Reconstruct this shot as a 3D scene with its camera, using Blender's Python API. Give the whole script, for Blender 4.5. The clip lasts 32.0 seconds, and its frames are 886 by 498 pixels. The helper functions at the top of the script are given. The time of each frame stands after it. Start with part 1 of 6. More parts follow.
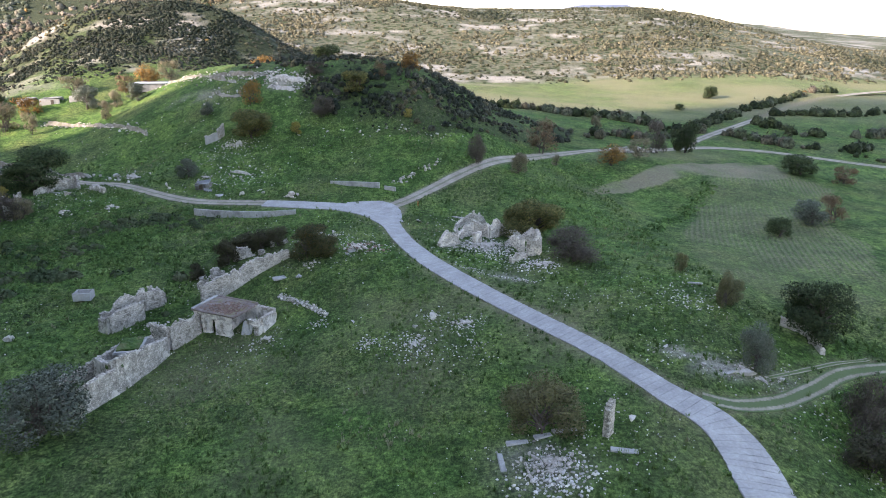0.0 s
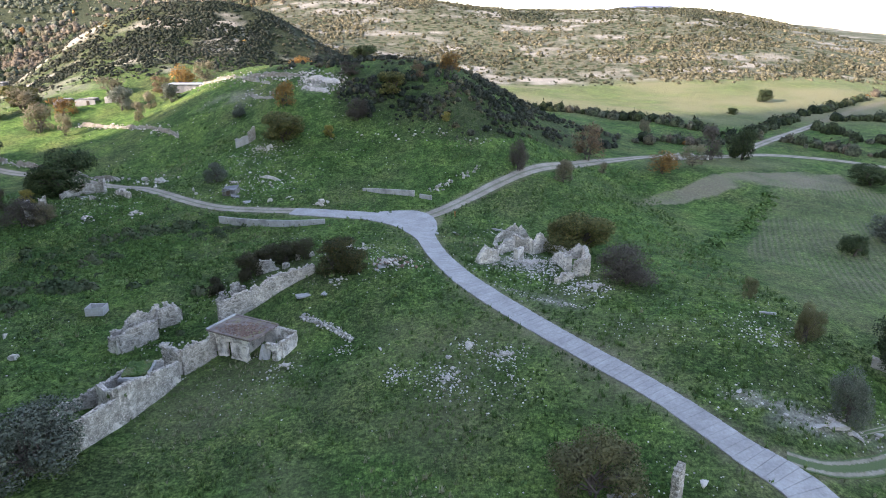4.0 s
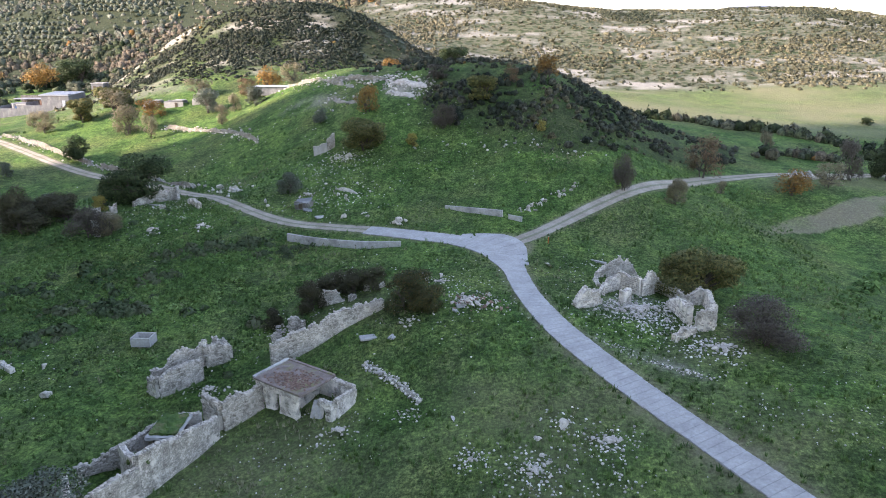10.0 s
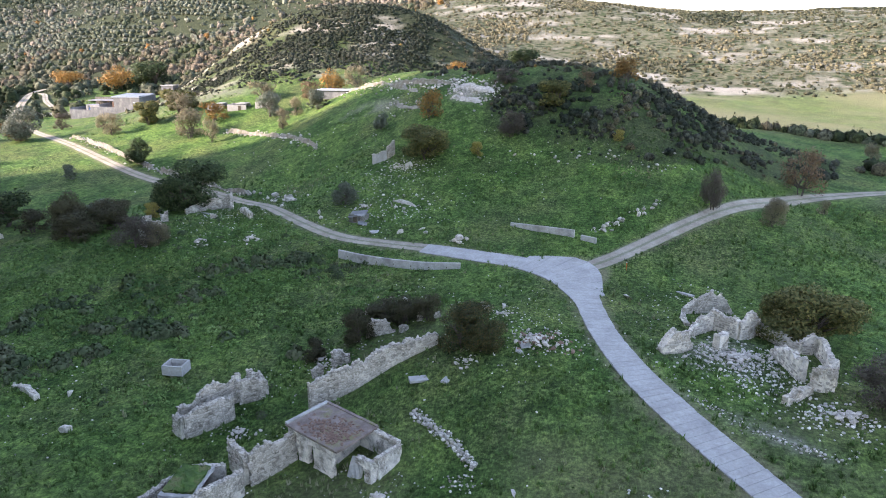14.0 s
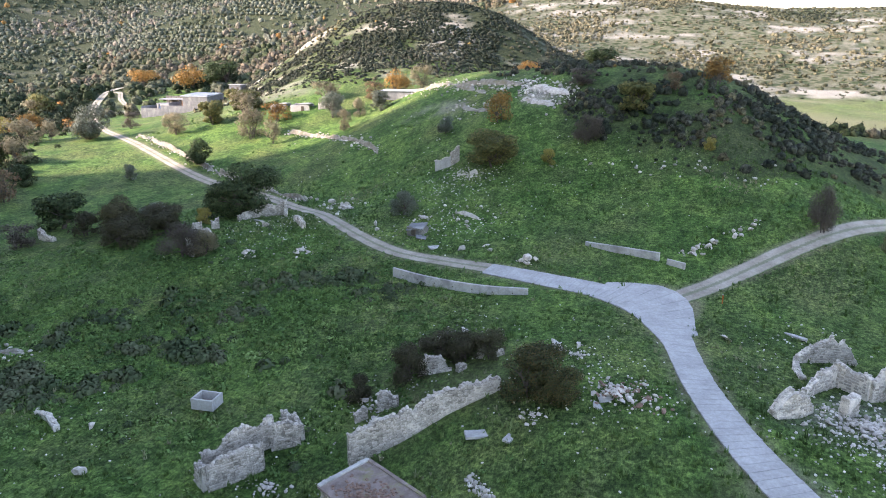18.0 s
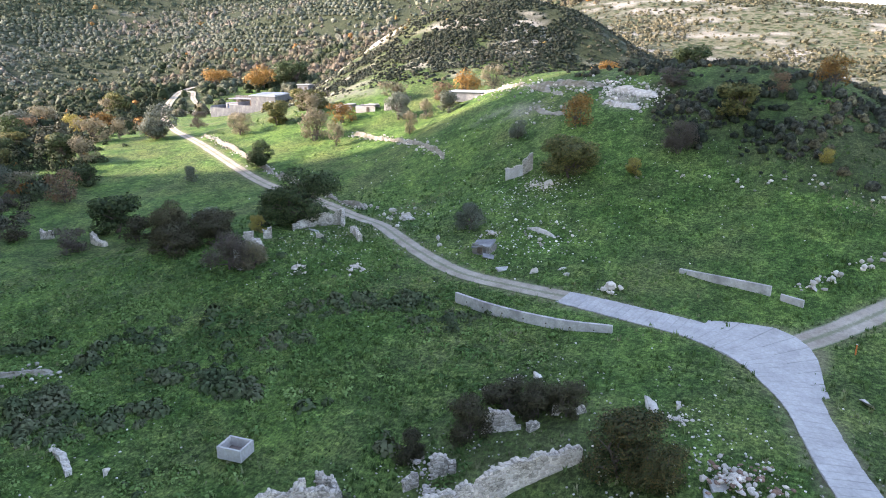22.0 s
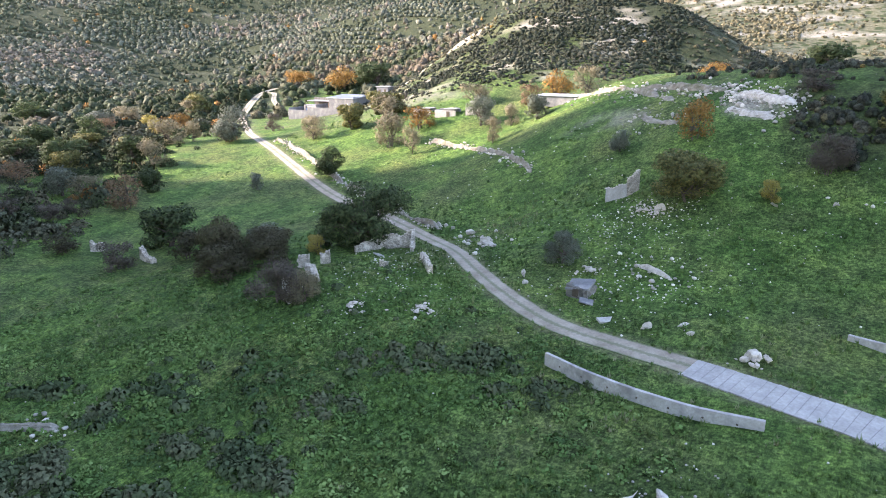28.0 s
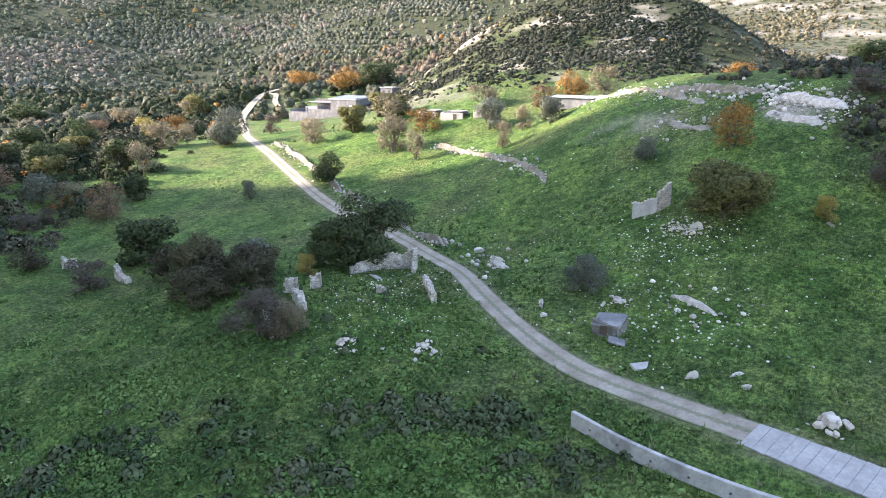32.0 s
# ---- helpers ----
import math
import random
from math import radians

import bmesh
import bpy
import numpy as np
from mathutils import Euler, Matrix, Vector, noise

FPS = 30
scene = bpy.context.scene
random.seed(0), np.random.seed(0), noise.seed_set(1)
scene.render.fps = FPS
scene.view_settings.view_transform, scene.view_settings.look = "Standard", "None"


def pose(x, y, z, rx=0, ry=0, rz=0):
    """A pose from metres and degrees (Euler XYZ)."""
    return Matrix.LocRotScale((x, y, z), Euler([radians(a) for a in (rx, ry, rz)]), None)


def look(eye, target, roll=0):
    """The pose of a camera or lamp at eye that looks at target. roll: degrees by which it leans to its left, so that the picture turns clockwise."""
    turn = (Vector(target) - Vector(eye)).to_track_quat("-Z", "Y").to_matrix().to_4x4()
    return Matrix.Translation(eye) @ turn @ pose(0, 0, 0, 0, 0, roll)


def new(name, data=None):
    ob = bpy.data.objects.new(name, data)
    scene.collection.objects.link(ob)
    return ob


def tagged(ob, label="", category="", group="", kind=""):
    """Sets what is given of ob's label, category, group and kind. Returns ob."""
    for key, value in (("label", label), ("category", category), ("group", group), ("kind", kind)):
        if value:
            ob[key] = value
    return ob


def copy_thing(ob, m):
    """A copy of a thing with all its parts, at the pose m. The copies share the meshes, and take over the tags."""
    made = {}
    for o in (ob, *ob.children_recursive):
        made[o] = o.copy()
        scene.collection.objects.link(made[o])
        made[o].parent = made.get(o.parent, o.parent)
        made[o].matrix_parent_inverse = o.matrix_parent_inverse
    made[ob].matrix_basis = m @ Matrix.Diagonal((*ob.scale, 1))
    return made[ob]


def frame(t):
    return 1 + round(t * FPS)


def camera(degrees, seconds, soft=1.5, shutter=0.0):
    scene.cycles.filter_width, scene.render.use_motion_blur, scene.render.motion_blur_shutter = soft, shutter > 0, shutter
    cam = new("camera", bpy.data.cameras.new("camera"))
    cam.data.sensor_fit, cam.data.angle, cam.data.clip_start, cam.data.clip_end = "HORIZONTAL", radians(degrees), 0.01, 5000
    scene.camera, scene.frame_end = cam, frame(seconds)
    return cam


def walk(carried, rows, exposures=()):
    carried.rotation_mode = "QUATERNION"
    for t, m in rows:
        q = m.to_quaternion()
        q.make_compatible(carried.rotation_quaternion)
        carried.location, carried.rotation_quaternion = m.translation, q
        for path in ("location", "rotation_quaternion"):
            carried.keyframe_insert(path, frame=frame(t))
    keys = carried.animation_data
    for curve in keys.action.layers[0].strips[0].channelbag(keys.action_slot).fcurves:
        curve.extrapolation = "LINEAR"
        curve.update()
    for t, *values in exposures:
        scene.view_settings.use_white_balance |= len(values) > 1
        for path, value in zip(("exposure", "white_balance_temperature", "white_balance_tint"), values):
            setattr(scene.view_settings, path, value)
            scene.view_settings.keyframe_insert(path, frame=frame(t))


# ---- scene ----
cam = camera(65.24, 32.0, soft=1.0)
rows = [
    (0.0, pose(-0.000, 0.000, 29.700, 73.186, 0, 0.000)),
    (1.0, pose(0.001, 2.105, 29.499, 73.251, 0, 0.670)),
    (2.0, pose(-0.027, 4.238, 29.336, 73.287, 0, 1.472)),
    (3.0, pose(-0.081, 6.432, 29.226, 73.318, 0, 2.339)),
    (4.0, pose(-0.155, 8.695, 29.160, 73.341, 0, 3.222)),
    (5.0, pose(-0.269, 11.020, 29.128, 73.361, 0, 4.210)),
    (6.0, pose(-0.425, 13.390, 29.109, 73.366, 0, 5.324)),
    (7.0, pose(-0.638, 15.795, 29.090, 73.375, 0, 6.631)),
    (8.0, pose(-0.897, 18.226, 29.060, 73.403, 0, 7.997)),
    (9.0, pose(-1.199, 20.673, 29.018, 73.436, 0, 9.355)),
    (10.0, pose(-1.548, 23.133, 28.970, 73.498, 0, 10.708)),
    (11.0, pose(-1.943, 25.600, 28.920, 73.570, 0, 12.068)),
    (12.0, pose(-2.394, 28.067, 28.866, 73.626, 0, 13.461)),
    (13.0, pose(-2.901, 30.525, 28.810, 73.686, 0, 14.842)),
    (14.0, pose(-3.470, 32.971, 28.757, 73.738, 0, 16.220)),
    (15.0, pose(-4.103, 35.416, 28.701, 73.758, 0, 17.577)),
    (16.0, pose(-4.819, 37.864, 28.635, 73.762, 0, 18.947)),
    (17.0, pose(-5.627, 40.320, 28.551, 73.754, 0, 20.346)),
    (18.0, pose(-6.540, 42.794, 28.441, 73.741, 0, 21.781)),
    (19.0, pose(-7.557, 45.299, 28.311, 73.739, 0, 23.216)),
    (20.0, pose(-8.669, 47.831, 28.167, 73.749, 0, 24.628)),
    (21.0, pose(-9.865, 50.374, 28.011, 73.776, 0, 26.049)),
    (22.0, pose(-11.127, 52.909, 27.840, 73.803, 0, 27.465)),
    (23.0, pose(-12.444, 55.421, 27.659, 73.826, 0, 28.873)),
    (24.0, pose(-13.831, 57.905, 27.492, 73.863, 0, 30.290)),
    (25.0, pose(-15.284, 60.351, 27.346, 73.913, 0, 31.647)),
    (26.0, pose(-16.766, 62.760, 27.217, 73.945, 0, 32.745)),
    (27.0, pose(-18.274, 65.136, 27.102, 73.979, 0, 33.598)),
    (28.0, pose(-19.806, 67.482, 26.996, 74.013, 0, 34.217)),
    (29.0, pose(-21.339, 69.809, 26.893, 74.031, 0, 34.549)),
    (30.0, pose(-22.871, 72.123, 26.789, 74.037, 0, 34.646)),
    (31.0, pose(-24.424, 74.423, 26.684, 74.047, 0, 34.703)),
    (32.0, pose(-25.982, 76.720, 26.577, 74.051, 0, 34.760)),
]

walk(cam, rows, [(0.0, 2.25, 7080, 24), (13.0, 2.35, 7080, 24), (23.0, 2.6, 7080, 24), (32.0, 2.68, 7080, 24)])

# ---- light ----
SUN_FROM = Vector((-0.88, -0.45, 0.44)).normalized()
world = bpy.data.worlds.new("sky")
scene.world = world
world.use_nodes = True
wn = world.node_tree.nodes
sky = wn.new("ShaderNodeTexSky")
sky.sky_type, sky.sun_disc = "NISHITA", False
sky.sun_elevation = math.asin(SUN_FROM.z)
sky.sun_rotation = math.atan2(SUN_FROM.x, SUN_FROM.y)
sky.air_density, sky.dust_density, sky.altitude = 1.0, 0.6, 200
wn["Background"].inputs["Strength"].default_value = 0.15
world.node_tree.links.new(sky.outputs["Color"], wn["Background"].inputs["Color"])
sun = new("sun", bpy.data.lights.new("sun", "SUN"))
sun.data.energy, sun.data.angle, sun.data.color = 2.9, radians(2.0), (1.0, 0.95, 0.90)
sun.matrix_world = look(SUN_FROM * 500, (0, 0, 0))

# ---- the lie of the land ----
# a table of small swells 15 m apart, wider swells (x, y, height, radius) and far hills
NEAR = [
    [-0.05, 0.17, 0.38, 0.54, 0.39, 0.37, -0.20, 0.46, 0.63, -5.38],
    [0.16, -0.00, 0.09, 0.81, -0.46, 0.24, -0.04, -0.25, 1.37, -2.53],
    [-0.15, -0.28, -0.45, 0.09, -2.25, -0.38, 0.38, 0.18, 1.80, 0.22],
    [-0.66, -0.22, -0.23, 0.04, 0.03, 1.77, 0.59, 1.02, 0.55, -0.04],
    [-0.37, -0.04, -0.06, -0.37, -0.22, 1.41, -0.34, -0.01, 0.04, -0.31],
    [0.49, 0.64, 0.73, 0.43, -0.02, -0.36, -0.51, -0.28, -0.03, -0.64],
    [0.86, 1.15, 0.39, -0.86, 0.84, -0.22, -0.07, -0.01, 0.10, -1.62],
    [-0.13, -1.63, 0.23, 0.68, -0.81, -0.87, 1.23, 0.18, -0.46, -1.85],
    [0.46, -1.87, -0.26, 1.06, -1.27, -0.75, 1.89, -0.73, -1.63, 2.97],
]
SWELLS = [
    (-120, 95, -1.7, 60), (-140, 160, -3.6, 50), (-95, 180, -0.1, 38), (-60, 170, 3.3, 30), (-32, 192, 10.7, 24),
    (-40, 165, -2.2, 26), (-5, 165, 6.4, 32), (25, 175, -1.3, 35), (60, 190, 0.1, 45), (100, 150, -3.0, 60),
    (100, 230, 4.0, 60), (-105, 325, 20.9, 42), (-150, 320, 10.9, 45), (-70, 320, -2.2, 35), (-120, 250, 11.3, 40),
    (-175, 316, 6, 20), (-165, 305, 4.4, 22), (-140, 306, 5, 20), (-116, 306, 2, 20), (-96, 306, 5.2, 18), (-78, 306, 3.9, 16), (-80, 340, -5.1, 22), (-70, 222, 6, 14), (-38, 217, 4.5, 13), (-210, 270, -6.1, 60), (-250, 190, 8.6, 70), (0, 260, 8.1, 60), (60, 300, -8.1, 70), (-6, 190, 9.7, 20),
    (14, 182, -2.6, 20), (-65, 200, 7.7, 20),
]
HILLS = [
    (-350, 350, -0.8, 130), (-550, 650, -28.7, 180), (-850, 500, 33.2, 220), (-300, 800, 18.3, 220), (-700, 1000, 98.3, 260),
    (-1150, 850, 76.6, 300), (-1150, 480, 25.8, 300), (0, 620, -1.6, 130), (-130, 560, 41.4, 120), (150, 600, 33.6, 130),
    (300, 520, -7.8, 120), (120, 420, 9.9, 90), (350, 250, -6.4, 130), (220, 100, -11.8, 90), (-330, 120, -19.7, 90),
    (0, -40, -4.3, 70), (-90, 20, -6.2, 60), (60, 40, 2.2, 50), (500, 900, 9.3, 300), (200, 1300, 64.7, 400),
    (-200, 0, -1.3, 150),
]

# ridge added out of sight to the south-west, only to shade the village
SHADE_RIDGE = [(-150, -120, 160, 55), (-190, -80, 172, 52), (-215, -40, 200, 48), (-236, 0, 208, 42), (-256, 30, 206, 36), (-272, 58, 192, 30)]
# high ground closing the valley to the north-west
BACK_HILLS = [(215, 590, 5, 55), (150, 600, 0, 55), (60, 590, -3, 60), (290, 640, -4, 70), (560, 900, -10, 130), (-480, 430, -20, 105), (-690, 520, -24, 130), (-325, 340, 6.5, 40), (-480, 660, 34, 110), (-330, 745, 30, 110), (-210, 795, 26, 90)]
NEAR_C = [(-90 + 15 * i, 45 + 15 * j, NEAR[j][i], 13) for j in range(9) for i in range(10)]


def land(x, y):
    """Height of the smooth ground; x and y are arrays."""
    x, y = np.asarray(x, float), np.asarray(y, float)
    z = np.zeros_like(x)
    for cx, cy, a, r in NEAR_C + SWELLS + HILLS + BACK_HILLS + SHADE_RIDGE:
        z += a * np.exp(-((x - cx) ** 2 + (y - cy) ** 2) / (2 * r * r))
    return z


def at(x, y, up=0.0):
    return Vector((x, y, float(land(x, y)) + up))


def smooth_noise(x, y, scale, seed=0):
    """Value noise on arrays, 0 to 1."""
    x, y = np.asarray(x, float) / scale + seed * 17.3, np.asarray(y, float) / scale + seed * 9.1
    xi, yi = np.floor(x).astype(np.int64), np.floor(y).astype(np.int64)
    fx, fy = x - xi, y - yi
    fx, fy = fx * fx * (3 - 2 * fx), fy * fy * (3 - 2 * fy)

    def hsh(a, b):
        n = np.sin(a * 127.1 + b * 311.7 + seed * 74.7) * 43758.5453
        return n - np.floor(n)
    return ((hsh(xi, yi) * (1 - fx) + hsh(xi + 1, yi) * fx) * (1 - fy)
            + (hsh(xi, yi + 1) * (1 - fx) + hsh(xi + 1, yi + 1) * fx) * fy)


def fbm(x, y, scale, seed=0, octaves=3):
    return sum(smooth_noise(x, y, scale / 2 ** o, seed + o) / 2 ** o for o in range(octaves)) / sum(1 / 2 ** o for o in range(octaves))


ROADS = {
    "road": ([(48.5, -4.0), (40.6, 10.8), (33.56, 23.76), (27.96, 33.73), (24.53, 41.84), (24.49, 48.66), (23.61, 52.83), (20.2, 57.35), (16.15, 64.13), (11.64, 70.73), (5.95, 78.72), (0.57, 86.55), (-3.05, 92.85), (-6.06, 100.41), (-9.05, 111.02), (-12.63, 117.05), (-17.85, 120.31), (-24.61, 121.99), (-33.04, 124.09)], 3.4),
    "lane": ([(-32, 124.1), (-39.5, 125.5), (-47, 127.2), (-54, 130.8), (-62, 136.6), (-73, 146.8), (-83.5, 153.6), (-96, 159.5), (-110.4, 166), (-133.5, 179.4), (-163.7, 197.6), (-198.4, 219.6), (-226, 241), (-261, 268.5), (-282, 290), (-296, 306.5), (-308, 324), (-316, 345), (-322, 366)], 2.6),
    "track": ([(-10, 120.5), (-3.8, 128.5), (1, 134.5), (6.2, 140.7), (15.7, 152.8), (26, 168), (39.7, 178), (52, 184), (73, 196), (90.7, 196.5), (106, 191.5), (119, 187), (150, 178)], 2.8),
    "farm_drive": ([(-306, 322), (-299, 322), (-284, 308), (-264.6, 293.6), (-243, 278)], 2.6),
    "far_track": ([(70, 198), (76, 207), (97.8, 234), (132, 276), (158, 301), (190, 322), (240, 350)], 2.8),
    "side_path": ([(23.6, 56.4), (26.4, 55.8), (31.2, 57.6), (36.6, 61.4), (42.2, 65.4), (50, 67.5), (62, 68)], 1.8),
    "side_path_upper": ([(31.4, 61.0), (36.5, 63.9), (41.6, 66.6), (46, 68.2)], 0.5),
}
ROAD_WIDTHS = [(24, 4.6), (43, 4.3), (49, 4.4), (54, 3.7), (58, 2.8), (64, 2.4), (74, 2.5), (82, 2.9), (90, 3.1), (102, 2.9), (108, 3.0), (113, 4.0), (119, 4.2), (122, 3.4), (125, 2.7)]


def spline(pts, step):
    """Evenly spaced points on a Catmull-Rom curve through pts."""
    p = np.array(pts, float)
    p = np.vstack([2 * p[0] - p[1], p, 2 * p[-1] - p[-2]])
    out = []
    for i in range(1, len(p) - 2):
        n = max(2, int(np.linalg.norm(p[i + 1] - p[i]) / step))
        for k in range(n):
            t = k / n
            out.append(0.5 * (2 * p[i] + (p[i + 1] - p[i - 1]) * t + (2 * p[i - 1] - 5 * p[i] + 4 * p[i + 1] - p[i + 2]) * t * t
                              + (3 * p[i] - p[i - 1] - 3 * p[i + 1] + p[i + 2]) * t ** 3))
    out.append(p[-2])
    return np.array(out)


LINES = {k: spline(v[0], 1.0) for k, v in ROADS.items()}


def road_distance(x, y):
    """Distance to the edge of the nearest road."""
    best = np.full(np.shape(x), 1e9)
    for k, line in LINES.items():
        for px, py in line[::2]:
            d = np.sqrt((x - px) ** 2 + (y - py) ** 2) - ROADS[k][1] / 2
            np.minimum(best, d, out=best)
    np.minimum(best, np.hypot(x + 11.3, y - 119.3) - 4.6, out=best)
    return best


def relief(x, y, rd):
    """Small unevenness of the ground away from the roads."""
    away = np.clip((rd - 0.3) / 2.5, 0, 1)
    far = np.clip((np.hypot(x + 30, y - 100) - 150) / 200, 0, 1)
    return away * (0.35 * (fbm(x, y, 4.5, 3) - 0.5) + 0.5 * (fbm(x, y, 16, 8) - 0.5)) + far * (7 * (fbm(x, y, 90, 5, 4) - 0.5))


# ---- materials ----
def material(name, rough=0.9, metal=0.0):
    m = bpy.data.materials.new(name)
    m.use_nodes = True
    b = m.node_tree.nodes["Principled BSDF"]
    b.inputs["Roughness"].default_value, b.inputs["Metallic"].default_value = rough, metal
    b.inputs["Specular IOR Level"].default_value = 0.25
    return m, m.node_tree.nodes, m.node_tree.links, b


def ramp(nodes, stops):
    r = nodes.new("ShaderNodeValToRGB")
    while len(r.color_ramp.elements) < len(stops):
        r.color_ramp.elements.new(0.5)
    for e, (p, c) in zip(r.color_ramp.elements, stops):
        e.position, e.color = p, (*c, 1)
    return r


def noise_tex(nodes, links, scale, detail=6, rough=0.6, coord=None):
    n = nodes.new("ShaderNodeTexNoise")
    n.inputs["Scale"].default_value, n.inputs["Detail"].default_value, n.inputs["Roughness"].default_value = scale, detail, rough
    if coord is None:
        coord = nodes.new("ShaderNodeTexCoord").outputs["Object"]
    links.new(coord, n.inputs["Vector"])
    return n


def mix(nodes, links, a, b, fac, blend="MIX"):
    m = nodes.new("ShaderNodeMix")
    m.data_type, m.blend_type = "RGBA", blend
    for sock, v in ((m.inputs[0], fac), (m.inputs[6], a), (m.inputs[7], b)):
        if isinstance(v, (int, float)):
            sock.default_value = v
        elif isinstance(v, tuple):
            sock.default_value = (*v, 1)
        else:
            links.new(v, sock)
    return m.outputs[2]


def bump(nodes, links, height, strength, distance, b):
    n = nodes.new("ShaderNodeBump")
    n.inputs["Strength"].default_value, n.inputs["Distance"].default_value = strength, distance
    links.new(height, n.inputs["Height"])
    links.new(n.outputs[0], b.inputs["Normal"])


def surface(name, dark, light, scale=2.0, rough=0.9, bump_scale=8.0, bump_d=0.03, stain=None, vary=0.0):
    """A mottled surface: two colours at two scales, an optional stain colour, bump, and a shift from object to object."""
    m, n, l, b = material(name, rough)
    co = n.new("ShaderNodeTexCoord").outputs["Object"]
    big, fine = noise_tex(n, l, scale, 5, 0.6, co), noise_tex(n, l, scale * 7, 6, 0.65, co)
    r = ramp(n, [(0.3, dark), (0.7, light)])
    l.new(big.outputs["Fac"], r.inputs[0])
    g = ramp(n, [(0.3, (0.55, 0.55, 0.55)), (0.7, (1, 1, 1))])
    l.new(fine.outputs["Fac"], g.inputs[0])
    col = mix(n, l, r.outputs[0], g.outputs[0], 0.6, "MULTIPLY")
    if stain:
        s = noise_tex(n, l, scale * 0.45, 4, 0.7, co)
        sr = ramp(n, [(0.52, (0, 0, 0)), (0.66, (1, 1, 1))])
        l.new(s.outputs["Fac"], sr.inputs[0])
        col = mix(n, l, col, stain, sr.outputs[0])
    if vary:
        info = n.new("ShaderNodeObjectInfo")
        vr = ramp(n, [(0.0, (1 - vary,) * 3), (1.0, (1, 1, 1))])
        l.new(info.outputs["Random"], vr.inputs[0])
        col = mix(n, l, col, vr.outputs[0], 1.0, "MULTIPLY")
    l.new(col, b.inputs["Base Color"])
    h = noise_tex(n, l, bump_scale, 6, 0.7, co)
    bump(n, l, h.outputs["Fac"], 1.0, bump_d, b)
    return m


def ground_material():
    m, n, l, b = material("ground", 0.95)
    b.inputs["Specular IOR Level"].default_value = 0.1
    co = n.new("ShaderNodeTexCoord").outputs["Object"]

    def attr(name):
        a = n.new("ShaderNodeAttribute")
        a.attribute_name = name
        return a.outputs["Fac"]
    n1, n2, n3 = noise_tex(n, l, 0.06, 5, 0.6, co), noise_tex(n, l, 0.45, 5, 0.65, co), noise_tex(n, l, 3.0, 6, 0.7, co)
    grass = ramp(n, [(0.3, (0.052, 0.102, 0.029)), (0.5, (0.09, 0.165, 0.044)), (0.7, (0.135, 0.222, 0.062))])
    l.new(n2.outputs["Fac"], grass.inputs[0])
    olive = ramp(n, [(0.3, (0.075, 0.108, 0.038)), (0.7, (0.14, 0.18, 0.068))])
    l.new(n3.outputs["Fac"], olive.inputs[0])
    big = ramp(n, [(0.42, (0, 0, 0)), (0.62, (1, 1, 1))])
    l.new(n1.outputs["Fac"], big.inputs[0])
    g = mix(n, l, grass.outputs[0], olive.outputs[0], big.outputs[0])
    fine = ramp(n, [(0.40, (0.4, 0.42, 0.38)), (0.5, (0.85, 0.85, 0.84)), (0.61, (1.45, 1.4, 1.3))])
    l.new(n3.outputs["Fac"], fine.inputs[0])
    g = mix(n, l, g, fine.outputs[0], 0.85, "MULTIPLY")
    n4 = noise_tex(n, l, 1.1, 4, 0.6, co)
    mid = ramp(n, [(0.40, (0.5, 0.55, 0.5)), (0.60, (1.35, 1.3, 1.2))])
    l.new(n4.outputs["Fac"], mid.inputs[0])
    g = mix(n, l, g, mid.outputs[0], 0.7, "MULTIPLY")
    blade = n.new("ShaderNodeMapping")
    blade.inputs["Scale"].default_value, blade.inputs["Rotation"].default_value = (9.0, 2.4, 4.0), (0, 0, radians(28))
    l.new(co, blade.inputs["Vector"])
    n5 = noise_tex(n, l, 1.0, 5, 0.7, blade.outputs[0])
    lie = ramp(n, [(0.38, (0.45, 0.5, 0.45)), (0.62, (1.45, 1.4, 1.3))])
    l.new(n5.outputs["Fac"], lie.inputs[0])
    g = mix(n, l, g, lie.outputs[0], 0.65, "MULTIPLY")
    n6 = noise_tex(n, l, 0.17, 4, 0.6, co)
    patch = ramp(n, [(0.40, (0.6, 0.7, 0.64)), (0.5, (1, 1, 1)), (0.62, (1.3, 1.2, 1.12))])
    l.new(n6.outputs["Fac"], patch.inputs[0])
    g = mix(n, l, g, patch.outputs[0], 0.85, "MULTIPLY")
    # dry straw patches, bare soil, scrub, chalk
    straw = ramp(n, [(0.3, (0.13, 0.125, 0.06)), (0.7, (0.25, 0.23, 0.125))])
    l.new(n3.outputs["Fac"], straw.inputs[0])
    g = mix(n, l, g, straw.outputs[0], attr("dry"))
    soil = ramp(n, [(0.3, (0.20, 0.16, 0.105)), (0.7, (0.34, 0.28, 0.195))])
    l.new(n3.outputs["Fac"], soil.inputs[0])
    wave = n.new("ShaderNodeTexWave")
    wave.inputs["Scale"].default_value, wave.inputs["Distortion"].default_value, wave.inputs["Detail"].default_value = 0.33, 1.6, 3
    rot = n.new("ShaderNodeMapping")
    rot.inputs["Rotation"].default_value = (0, 0, radians(19))
    l.new(co, rot.inputs["Vector"])
    l.new(rot.outputs[0], wave.inputs["Vector"])
    wr = ramp(n, [(0.2, (0.25, 0.25, 0.25)), (0.7, (1, 1, 1))])
    l.new(wave.outputs["Fac"], wr.inputs[0])
    furrow = mix(n, l, (0.0, 0.0, 0.0), wr.outputs[0], attr("furrow"))
    g = mix(n, l, g, soil.outputs[0], furrow)
    g = mix(n, l, g, soil.outputs[0], attr("soil"))
